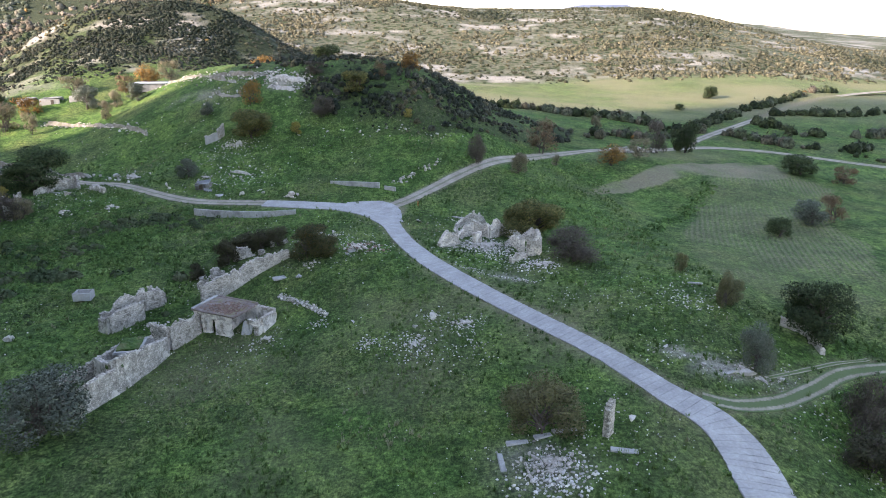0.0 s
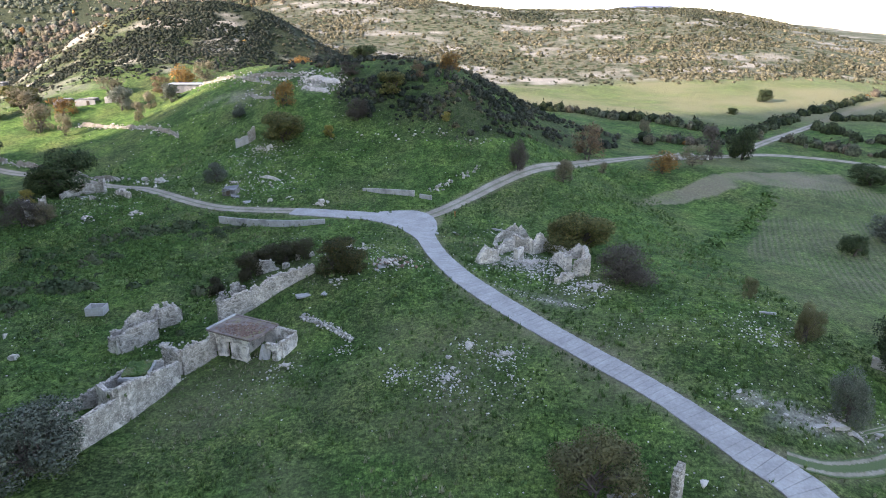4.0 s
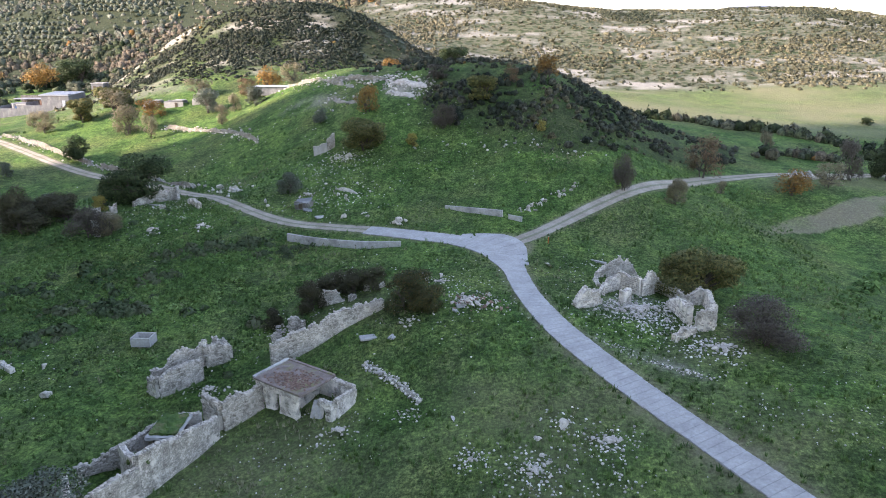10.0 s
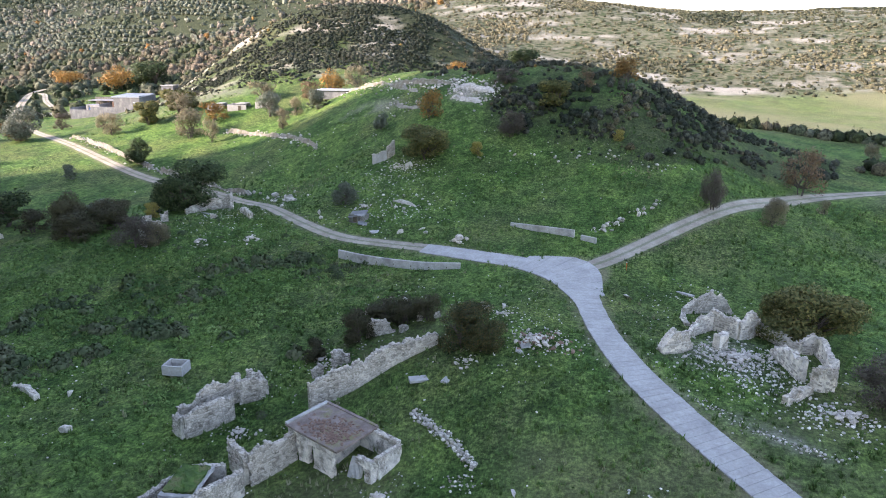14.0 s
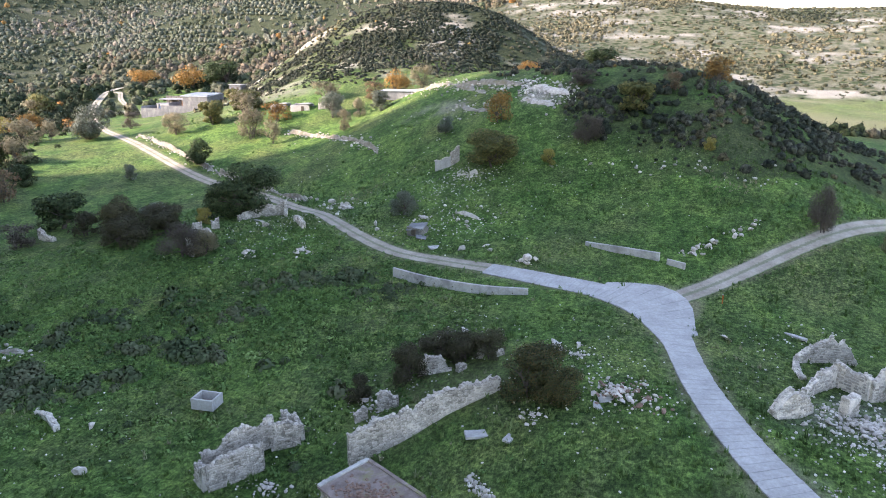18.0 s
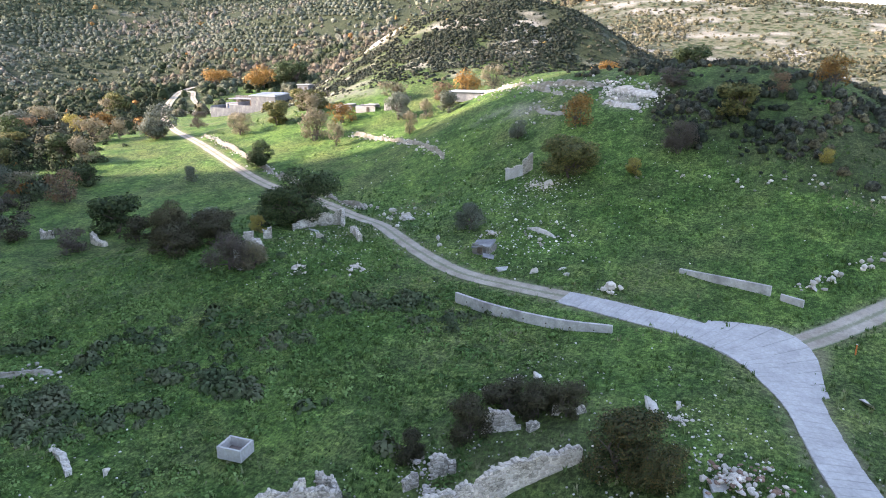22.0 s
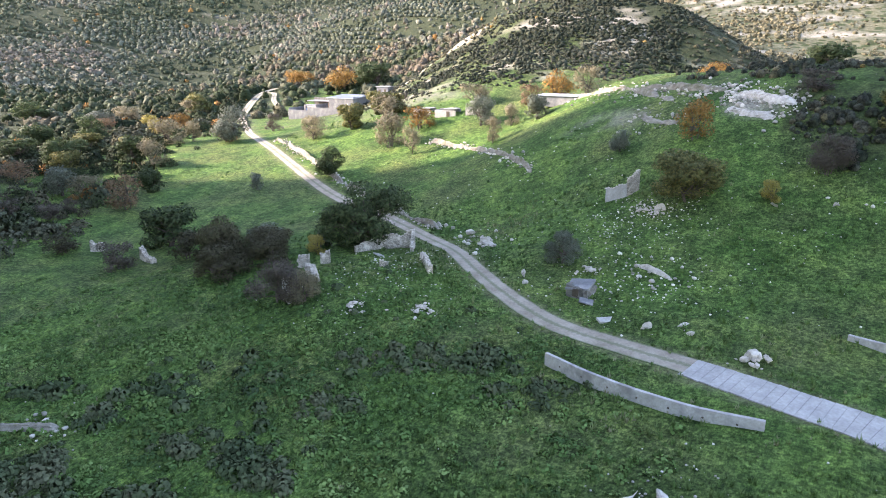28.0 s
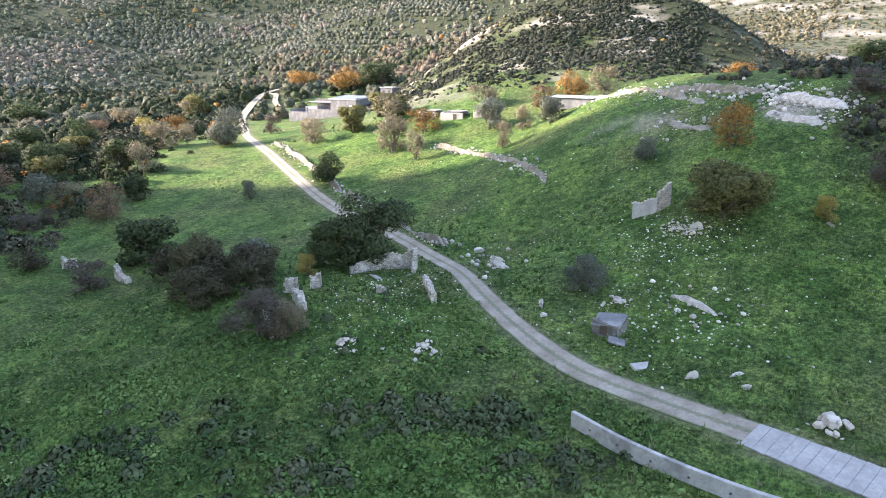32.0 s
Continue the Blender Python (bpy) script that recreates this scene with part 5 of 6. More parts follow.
BANK = surface("chalk_bank", (0.20, 0.175, 0.135), (0.40, 0.365, 0.30), 0.9, 0.95, 3, 0.25, (0.16, 0.16, 0.10))
TERRACES = [([(-176, 210), (-158, 199.5), (-143, 190.5), (-128, 181.5), (-117, 175), (-103, 166.6), (-90, 159.8), (-80, 155.8)], 1.2, 0.45, "low dry-stone terrace wall above the lane", "terrace wall", 0.18, 500),
            ([(-116, 203.5), (-102.5, 196.3), (-89.3, 187.3), (-80, 180), (-73, 173.5)], 1.0, 0.45, "low dry-stone terrace wall crossing the meadow", "terrace wall", 0.22, 260),
            ([(-82, 211), (-78, 208), (-68, 201), (-58, 195), (-50, 190), (-44, 186)], 0.9, 0.6, "band of bare white chalk along the terrace edge", "outcrop", 0.2, 260),
            ([(-49, 189), (-44, 184.5), (-39, 181.5), (-34, 179)], 1.0, 1.1, "bare white chalk scar in the hillside", "outcrop", 0.35, 420),
            ([(-45, 181), (-41, 178), (-36, 175.6)], 0.6, 0.9, "lower ledge of the white chalk scar", "outcrop", 0.2, 110),
            ([(-60, 186), (-56, 181), (-50, 178)], 0.5, 0.7, "grey stony ledge on the slope", "outcrop", 0.35, 90),
            ([(-66, 199), (-60, 193), (-54, 188)], 0.8, 0.9, "grey stony ledge under the terrace", "outcrop", 0.35, 60),
            ([(-45, 142.8), (-42.6, 141.6), (-40.4, 140.6), (-38.6, 139.8)], 0.8, 0.35, "low white stone ridge in the grass", "outcrop", 0.05, 40),
            ([(-88, 91), (-84, 92.4), (-80.5, 94.2), (-78, 96)], 0.7, 0.5, "low broken earth and rock ledge in the grass", "outcrop", 0.38, 40),
            ([(-74, 152), (-69, 149), (-64, 146)], 0.9, 0.7, "low pale rock ledge beside the lane", "outcrop", 0.3, 50)]
for k, (pts, hh, dep, label, cat, gaps, count) in enumerate(TERRACES):
    eroded_bank("terrace_wall" if cat == "terrace wall" else "chalk_bank", pts, hh, dep, label, cat, 3 + k, CHALK if k in (3, 4, 7, 9) else BANK, gaps)
    rock_band("loose_rocks", pts, "loose pale rocks along " + ("a terrace wall" if cat == "terrace wall" else "a chalk bank"), 20 + k, count, 0.2, 0.8, "rocks", spread=0.8 if cat == "terrace wall" else 2.0, rise=0.15)
rock_band("chalk_outcrop", [(44, 176.5), (50, 180.5), (56, 183.5)], "pale cut bank beside the track", 6, 200, 0.4, 1.4, spread=0.8, rise=0.8)
rock_band("chalk_outcrop", [(-9.2, 133), (-5.5, 137), (-1, 142)], "grey stony bank above the track", 7, 70, 0.2, 0.8)
rock_band("chalk_outcrop", [(-30, 158), (-14, 157), (2, 156)], "pale rocks under the scrub", 8, 60, 0.3, 0.9, spread=1.5)
# trees and shrubs: x, y, height, width
PLANTS = {}
PLANTS['carob'] = [
    (-85.7, 143.4, 10.4, 14.2), (-121.6, 134.9, 7.2, 10.8), (-128.3, 181.1, 6.6, 7.5), (-266.9, 365.2, 12.7, 18.2), (-189.5, 171.6, 8.4, 10.4),
    (-239, 189.6, 9.5, 9.6), (-202.1, 159, 8.9, 9), (-35, 215.5, 6.2, 9.6), (65.7, 187.7, 8.7, 7.4), (113, 299.9, 5.5, 6.6),
    (91.1, 270.7, 2.5, 5.1), (89.7, 172.2, 5.4, 9.9), (60, 119, 3.7, 5), (41.3, 70.9, 6.6, 8.2), (-161.7, 158.5, 5.2, 7.7),
    (-368.4, 233.9, 7.9, 16.1),
]
PLANTS['broom'] = [
    (8.4, 52.0, 5.9, 8.0), (31.1, 85.9, 2.9, 1.9), (32.5, 74.6, 4.7, 3.1), (34.2, 76.4, 3.0, 2.8),
]
PLANTS['mastic'] = [
    (-19.2, 94.9, 5.0, 7.6), (-17.2, 94.2, 3.6, 4.6),
]
PLANTS['thorn'] = [
    (-99, 128.1, 8.2, 8.1), (-95.5, 124.5, 5, 9.4), (-31.9, 97.2, 4.2, 4.4), (-27.6, 100.9, 3.6, 4.6), (-25.2, 101.4, 3.2, 4.0),
]
PLANTS['olive'] = [
    (-102.5, 139.4, 3.6, 6.9), (-91.8, 140.6, 2.4, 3.3), (-52.6, 141.2, 4.2, 4.8), (-58.3, 173.7, 3.7, 3.6), (-107.5, 212.8, 6.4, 7.1),
    (-89.3, 206.5, 4.6, 5.8), (-192.1, 206.1, 9.4, 11), (-174.3, 144.7, 7.2, 7.8), (-138.4, 168.9, 4, 3.7), (70, 127.6, 5.3, 7.4),
    (31, 62.4, 5.4, 4), (-283.3, 218, 7.6, 13.2),
]
PLANTS['bare'] = [
    (-79.1, 120.3, 5.5, 8.4), (-118.1, 122.9, 4.6, 7.5), (-143.5, 229, 4.2, 4.3), (-33.4, 182.7, 3.6, 7.7), (-28.2, 164.6, 5.3, 6.1),
    (-196.9, 227.6, 5.2, 6.8), (-159.4, 138.2, 3.3, 4.8), (7.1, 143.1, 7, 4.6), (56.1, 181.5, 9.1, 6.8), (17.6, 90.0, 5, 8.6),
    (39, 56.3, 6.6, 5), (-162.7, 128.3, 4.5, 6.6), (-158, 133.5, 3.4, 6.7),
]
PLANTS['fig'] = [
    (-43, 157.9, 6.6, 11), (-151.5, 215.9, 6.1, 8.1), (-147.5, 225.7, 6.1, 10), (-21.3, 172.2, 5.4, 7.6), (-282.6, 262.7, 9.1, 10),
    (14.0, 106.6, 6.4, 9.6), (12.6, 109.6, 5.0, 7.0), (-196.5, 157.9, 5.7, 8.6),
]
PLANTS['yellow'] = [
    (-33.3, 158.9, 2.9, 3.3), (-8.2, 161.3, 2.4, 2.4), (-241, 212.4, 5.9, 6.8),
]
PLANTS['orange'] = [
    (-46.7, 172.5, 6, 7.5), (-125.7, 212.1, 5.2, 8.1), (-95.1, 227.8, 7, 7.9), (-68.2, 272.8, 5, 10.7), (-8, 183.4, 5.5, 6.9),
    (-274.1, 348.6, 11.8, 15.9), (-346.4, 394.5, 10.2, 15.3), (-235.9, 220.2, 6, 8.2), (40.2, 163.6, 5.6, 8.3),
]
PLANTS['tan'] = [
    (-93.9, 195.2, 4.7, 3.9), (-115.3, 195.2, 5.5, 4.2), (-126, 200.5, 7.6, 8.9), (-159.1, 208.2, 5.7, 8), (-118.4, 227.9, 4.7, 8.4),
    (-96.5, 208.1, 4.4, 3.9), (-90.9, 237, 5.9, 6.6), (-206.4, 203.4, 5.6, 5.1), (-182.5, 173.1, 7.9, 9.1), (-170.4, 148.3, 4.9, 9.4),
    (-303.6, 241.7, 7.7, 12.2), (15.9, 143.2, 4.8, 4.6), (26.1, 159, 2.9, 2.5), (48, 169.6, 5.4, 6.3), (45.5, 208.6, 5, 4.1),
    (-211, 197.8, 6.9, 10.5), (-282, 261.7, 7.3, 12.4),
]
PLANTS['rust'] = [
    (-100.9, 225.8, 5.1, 6.5), (-15.3, 178.2, 3.5, 4.5), (-193.9, 205.9, 3.4, 7.5), (-152, 146.3, 7.7, 10.1), (-249.8, 200.2, 6.2, 7.8),
    (23.9, 167.6, 8.9, 7.7), (97.2, 166.1, 4.7, 7.9), (76.2, 131.4, 5.4, 6.3), (-196, 145.3, 5.4, 10.8),
]



# ---- trees and shrubs ----
KINDS = {  # colours of leaves, leaf size, leaves, twigs, openness, label, category
    "carob": (((0.025, 0.042, 0.016), (0.05, 0.075, 0.028), (0.085, 0.11, 0.045)), 0.30, 3200, 40, 0.75, "dense dark evergreen carob tree with a rounded crown", "tree"),
    "olive": (((0.075, 0.09, 0.062), (0.125, 0.14, 0.10), (0.19, 0.205, 0.16)), 0.26, 3200, 60, 0.8, "grey-green olive tree with a soft rounded crown", "tree"),
    "fig": (((0.07, 0.085, 0.028), (0.13, 0.135, 0.046), (0.25, 0.215, 0.075)), 0.34, 3600, 60, 0.8, "bushy tree with olive-green yellowing leaves", "tree"),
    "orange": (((0.18, 0.10, 0.03), (0.34, 0.17, 0.04), (0.15, 0.13, 0.05)), 0.26, 2700, 60, 0.85, "autumn shrub with orange-brown leaves", "shrub"),
    "rust": (((0.13, 0.085, 0.05), (0.22, 0.13, 0.075), (0.15, 0.13, 0.07)), 0.24, 2700, 80, 0.85, "rusty brown autumn shrub with thin leaves", "shrub"),
    "yellow": (((0.22, 0.19, 0.05), (0.42, 0.33, 0.07), (0.28, 0.26, 0.10)), 0.25, 2700, 60, 0.85, "shrub with yellowing autumn leaves", "shrub"),
    "tan": (((0.17, 0.145, 0.09), (0.27, 0.225, 0.14), (0.20, 0.19, 0.11)), 0.25, 2700, 120, 0.9, "straw-brown half-bare shrub on the grass", "shrub"),
    "bare": (((0.075, 0.062, 0.05), (0.125, 0.10, 0.08), (0.10, 0.095, 0.06)), 0.24, 2700, 240, 1.0, "leafless grey-brown shrub of fine twigs", "shrub"),
    "broom": (((0.11, 0.11, 0.045), (0.19, 0.17, 0.08), (0.15, 0.145, 0.07)), 0.25, 3000, 80, 0.85, "rounded straw-green shrub in the rough grass", "shrub"),
    "mastic": (((0.04, 0.055, 0.02), (0.075, 0.085, 0.03), (0.17, 0.12, 0.04)), 0.26, 3200, 60, 0.85, "dense dark shrub with green and rusty orange leaves", "shrub"),
    "thorn": (((0.048, 0.045, 0.024), (0.085, 0.073, 0.038), (0.062, 0.07, 0.03)), 0.3, 2700, 160, 0.9, "dense dark brown thorn bush beside ruins", "shrub"),
}
H0, W0 = 6.0, 7.0


def tube(verts, faces, a, b, ra, rb, sides=5):
    a, b = np.array(a), np.array(b)
    d = (b - a) / max(1e-6, np.linalg.norm(b - a))
    u = np.cross(d, (0.3, 0.9, 0.2))
    u /= np.linalg.norm(u)
    w = np.cross(d, u)
    base = len(verts)
    for p, r in ((a, ra), (b, rb)):
        for k in range(sides):
            t = 2 * math.pi * k / sides
            verts.append(p + r * (math.cos(t) * u + math.sin(t) * w))
    for k in range(sides):
        k2 = (k + 1) % sides
        faces.append((base + k, base + k2, base + sides + k2, base + sides + k))


def tree_model(kind, seed, near=False):
    """One tree of a kind, about 6 m high and 7 m wide: trunk with limbs and twigs, and a crown of single leaves in uneven lobes."""
    cols, leaf, count, twigs, loose, label, cat = KINDS[kind]
    leaf, count, twigs = (leaf * 0.6, int(count * 3.8), twigs) if near else (leaf * 1.05, int(count * (1.2 if cat == "tree" else 0.75)), twigs // 2)
    rng = np.random.RandomState(seed)
    mat = bpy.data.materials.get("leaves_" + kind) or leaf_material("leaves_" + kind, cols)
    lobes = []
    for k in range(22 if cat == "tree" else 18):
        a, r = rng.uniform(0, 6.28), rng.uniform(0.15, 1.0) ** 0.6
        zc = rng.uniform(0.14, 0.8) * H0
        rr = W0 * 0.5 * (1 - 0.5 * abs(zc / H0 - 0.38)) * r * 0.72
        lobes.append((rr * math.cos(a) * 1.08, rr * math.sin(a) * 0.92, zc, rng.uniform(0.5, 1.5)))
    lobes.append((0, 0, H0 * 0.76, 1.35))
    lobes = np.array(lobes)
    V, F = [], []
    stems = 1 if kind in ("carob", "olive") else 4
    for s in range(stems):
        a = rng.uniform(0, 6.28)
        foot = np.array([0.25 * math.cos(a) * (stems > 1), 0.25 * math.sin(a) * (stems > 1), -0.3])
        fork = np.array([0.5 * math.cos(a), 0.5 * math.sin(a), H0 * (0.26 if stems == 1 else 0.15)])
        tube(V, F, foot, fork, 0.3 if stems == 1 else 0.1, 0.2 if stems == 1 else 0.07, 7)
        for q in lobes[s::stems]:
            mid = fork + (q[:3] - fork) * 0.55 + rng.normal(0, 0.2, 3)
            tube(V, F, fork, mid, 0.13 if stems == 1 else 0.06, 0.06, 5)
            tube(V, F, mid, q[:3], 0.06, 0.02, 4)
    for k in range(twigs):
        q = lobes[rng.randint(len(lobes))]
        d = rng.normal(0, 1, 3)
        d[2] = abs(d[2]) * 0.8
        d /= np.linalg.norm(d)
        st = q[:3] - d * q[3] * 0.3
        tube(V, F, st, q[:3] + d * q[3] * rng.uniform(0.8, 1.25), 0.022, 0.006, 3)
    trunk = mesh_of("trunk", V, F, BARK)
    # leaves sit in the outer part of each lobe
    i = rng.choice(len(lobes), count, p=lobes[:, 3] ** 2 / (lobes[:, 3] ** 2).sum())
    d = rng.normal(0, 1, (count, 3))
    d /= np.linalg.norm(d, axis=1)[:, None]
    rad = lobes[i, 3] * (1 - rng.uniform(0, 1, count) ** 1.6 * loose * 0.6) * rng.uniform(0.9, 1.14, count)
    c = lobes[i, :3] + d * rad[:, None] * np.array([1, 1, 0.85])
    c[:, 2] = np.maximum(c[:, 2], 0.15)
    nrm = d + rng.normal(0, 0.75, (count, 3))
    nrm /= np.linalg.norm(nrm, axis=1)[:, None]
    u = np.cross(nrm, rng.normal(0, 1, (count, 3)))
    u /= np.linalg.norm(u, axis=1)[:, None]
    w = np.cross(nrm, u)
    L = (leaf * rng.uniform(0.6, 1.3, count))[:, None]
    quad = np.stack([c - u * L * 0.6, c - w * L * 0.36 + nrm * L * 0.1, c + u * L * 0.6, c + w * L * 0.36 + nrm * L * 0.1], 1).reshape(-1, 3)
    crown = mesh_of("crown", quad, np.arange(count * 4).reshape(-1, 4), mat)
    out = c - np.array([0, 0, H0 * 0.35])
    soft = d + 0.45 * nrm + 0.5 * out / np.linalg.norm(out, axis=1)[:, None]
    soft_normals(crown, np.repeat(soft / np.linalg.norm(soft, axis=1)[:, None], 4, 0))
    root = new("tree" if cat == "tree" else "shrub")
    part("trunk", trunk, root)
    part("crown", crown, root)
    return tagged(root, label, cat, {"tree": "trees on the slopes", "shrub": "shrubs on the slopes"}[cat])


def plant_all():
    rng = random.Random(3)
    for kind, every in PLANTS.items():
        close = [p for p in every if math.hypot(p[0] + 28, p[1] - 78) < 90]
        for near, spots in ((True, close), (False, [p for p in every if p not in close])):
            models, want = [], 3 if len(spots) > 8 else 2
            for k, (x, y, hh, w) in enumerate(spots):
                grow = 1.2 if y > 190 and x < -85 else 1.0
                m = Matrix.LocRotScale((x, y, gz(x, y) - 0.1), Euler((0, 0, rng.uniform(0, 6.28))), (w / W0 * 1.05 * grow, w / W0 * 1.05 * grow, hh / H0 * 1.02 * grow))
                if len(models) < want:
                    t = tree_model(kind, 100 + len(models) * 7 + len(kind) * 13 + 3 * near, near)
                    t.matrix_basis = m
                    models.append(t)
                else:
                    src = models[k % want]
                    sc = src.scale.copy()
                    copy_thing(src, m @ Matrix.Diagonal((1 / sc.x, 1 / sc.y, 1 / sc.z, 1)))


PLANTS["olive"].append((-37.0, 56.4, 6.4, 10.0))
PLANTS["thorn"] += [(-106, 133.5, 5.4, 8.0), (-96.5, 134.5, 4.8, 8.5), (-134.5, 123.5, 3.6, 7.0), (-35.4, 94.0, 2.4, 3.4), (-30.4, 101.6, 3.0, 5.0), (36.5, 51.0, 3.6, 6.5)]
PLANTS["thorn"] += [(-101, 130.5, 5.0, 8.0), (-91.5, 130.5, 4.4, 7.5), (-111, 131, 4.6, 7.5)]
PLANTS["orange"] += [(-330, 368, 9.0, 14.0), (-312, 352, 8.0, 12.0)]
PLANTS["yellow"] += [(-89.0, 137.0, 3.2, 3.8)]
PLANTS["tan"] += [(-76.0, 121.2, 4.2, 4.6), (-144.5, 222.5, 6.0, 8.5), (-172, 219, 4.4, 5.2)]
PLANTS["carob"] += [(-226, 160, 7.0, 12.0), (-256, 181, 8.0, 12.0), (-183, 152, 4.0, 8.0), (-214, 170, 6.0, 10.0)]
PLANTS["fig"] += [(-222, 178, 6.0, 10.0), (-205, 182, 5.0, 9.0)]
plant_all()


# ---- farm in the sunlit meadow ----
def build_farm():
    ax, ay, bx, by = -231.5, 267.5, -193.5, 271.5
    turn = math.degrees(math.atan2(by - ay, bx - ax))
    ln = math.hypot(bx - ax, by - ay)
    f = thing("farm_compound", ax, ay, "walled concrete farmyard with low flat-roofed sheds", "farm", z=1.3, turn=turn)
    f.scale = (0.88, 0.88, 1.05)
    rise = 4.6 / ln

    def box(name, x, y, sx, sy, z, hh, mat, label="", seed=0, cuts=0):
        return part(name, block_mesh(name, sx, sy, hh, mat, 0.05 if not cuts else 0, 0.01, seed, cuts), f, label, pose(x + sx / 2, y + sy / 2, z + rise * (x + sx / 2)))
    box("yard_wall", 0, 0, 11, 0.3, -3.4, 5.5, CEMENT, "grey concrete yard wall", 1)
    box("yard_wall", 11, 0, 12.4, 0.3, -3.4, 5.3, CEMENT, "grey concrete yard wall", 2)
    box("yard_wall", 0, 0.3, 0.3, 19, -3.2, 6.6, CEMENT, "grey concrete yard wall", 3)
    box("yard_wall", 0.3, 19, 22, 0.3, -0.4, 5.6, DARK_STONE, "dark weathered yard wall", 4)
    box("barn_wall", 23.6, -0.3, 13.2, 0.35, -3.6, 7.8, CEMENT, "whitewashed barn wall", 5)
    box("barn_wall", 23.6, 0.05, 0.35, 13, -1.0, 5.4, CEMENT, "whitewashed barn wall", 6)
    box("barn_wall", 36.4, 0.05, 0.35, 13, -3.6, 7.4, CEMENT, "whitewashed barn wall", 7)
    gate = box("door", 33.4, -0.42, 1.5, 0.12, -0.8, 2.6, METAL_WHITE, "white metal door", 8)
    roof = box("barn_roof", 22.6, -0.6, 14.4, 12.5, 4.3, 0.35, METAL_WHITE, "white sheet-metal roof", 9)
    roof.rotation_euler.x = radians(3)
    rib = block_mesh("roof_rib", 0.12, 12.4, 0.08, METAL_WHITE, 0.02)
    for k in range(12):
        part("roof_rib", rib, roof, "", pose(-6.5 + k * 1.18, 0, 0.35))
    part("door_handle", block_mesh("door_handle", 0.06, 0.08, 0.3, TIMBER_AND_SHADE, 0.01), gate, "dark handle", pose(-0.5, -0.1, 1.1))
    box("shed_roof", 0.6, 13, 17, 6.5, 4.2, 0.3, METAL_GREY, "dark flat shed roof", 10)
    for k in range(4):
        box("shed_post", 0.9 + k * 5.2, 13.2, 0.3, 0.3, -0.3, 4.6, TIMBER_AND_SHADE, "", 30 + k)
    yard = part("yard_floor", block_mesh("yard_floor", 22.8, 18.4, 0.2, ROOF_EARTH, 0, 0.05, 60, 6), f, "dark trampled earth of the yard", pose(11.8, 9.7, -0.1 + rise * 11.8, 0, -math.degrees(math.atan(rise)), 0))
    box("shed_wall", 3.4, 7.4, 9, 0.3, -0.4, 3.4, CONCRETE, "", 11)
    box("shed_wall", 12.4, 4.4, 0.3, 9, -0.4, 3.6, CEMENT, "", 12)
    box("shed_roof", 3.2, 7.3, 9.4, 4.6, 3.0, 0.25, METAL_GREY, "dark flat shed roof", 13)
    box("hay_stack", 17, 8, 5, 4, -0.4, 3.4, TILE, "stacked brown bales", 14, 3)
    box("pillar", 7.6, 2.6, 0.8, 0.8, -0.4, 3.6, CEMENT, "", 15)
    for k, (x, y) in enumerate([(8.6, 3.2), (9.9, 3.6), (5.2, 4.4), (12.9, 3.0)]):
        bm = bmesh.new()
        bmesh.ops.create_cone(bm, cap_ends=True, segments=12, radius1=0.55, radius2=0.5, depth=1.5)
        part("barrel", bm_mesh("barrel", bm, BLUE_PLASTIC), f, "blue plastic barrel", pose(x, y, 2.6 if k < 2 else 0.8 + rise * x))
    hut = thing("block_hut", -196, 286, "small square whitewashed block hut", "hut", turn=turn)
    part("wall", block_mesh("wall", 5.2, 4.2, 3.4, CEMENT, 0.04, 0.01, 1), hut, "", pose(0, 0, -0.3))
    part("roof_slab", block_mesh("roof_slab", 5.8, 4.8, 0.25, CONCRETE, 0.04, 0.01, 2), hut, "", pose(0, 0, 3.1))
    # dark panels give door and window their inner shade by colour
    part("door", block_mesh("door", 1.0, 0.1, 2.1, TIMBER_AND_SHADE, 0.02), hut, "dark panel standing for the shade in a door opening", pose(-1.2, -2.12, 0))
    part("window", block_mesh("window", 0.9, 0.1, 0.9, TIMBER_AND_SHADE, 0.02), hut, "dark panel standing for the shade in a window opening", pose(1.2, -2.12, 1.3))
    shed = thing("long_shed", -90.4, 220.4, "long low grey shed with a pale flat roof", "shed", turn=4)
    part("wall", block_mesh("wall", 9.6, 4.0, 2.5, CEMENT, 0.03, 0.01, 3), shed, "", pose(0, 0, -0.5))
    part("roof_slab", block_mesh("roof_slab", 10.2, 4.6, 0.22, METAL_WHITE, 0.03, 0.01, 4), shed, "pale sheet roof", pose(0, 0, 2.0, 2, 0, 0))
    for k, (x, y, sx) in enumerate([(-122.5, 219.5, 6), (-114.5, 220.5, 4.2), (-131, 221, 5)]):
        s2 = thing("animal_pen", x, y, "low roofless block pen with dark openings", "pen", turn=8, group="animal pens")
        part("wall", block_mesh("wall", sx, 0.35, 1.9, CONCRETE, 0.03, 0.02, 40 + k), s2, "", pose(0, 0, -0.3))
        part("wall", block_mesh("wall", sx, 0.35, 2.2, CEMENT, 0.03, 0.02, 44 + k), s2, "", pose(0, 3.4, -0.3))
        part("wall", block_mesh("wall", 0.35, 3.0, 2.0, CONCRETE, 0.03, 0.02, 48 + k), s2, "", pose(-sx / 2 + 0.2, 1.7, -0.3))
        part("roof_slab", block_mesh("roof_slab", sx * 0.5, 3.6, 0.18, CONCRETE, 0.03, 0.02, 52 + k), s2, "", pose(sx * 0.2, 1.7, 1.95))
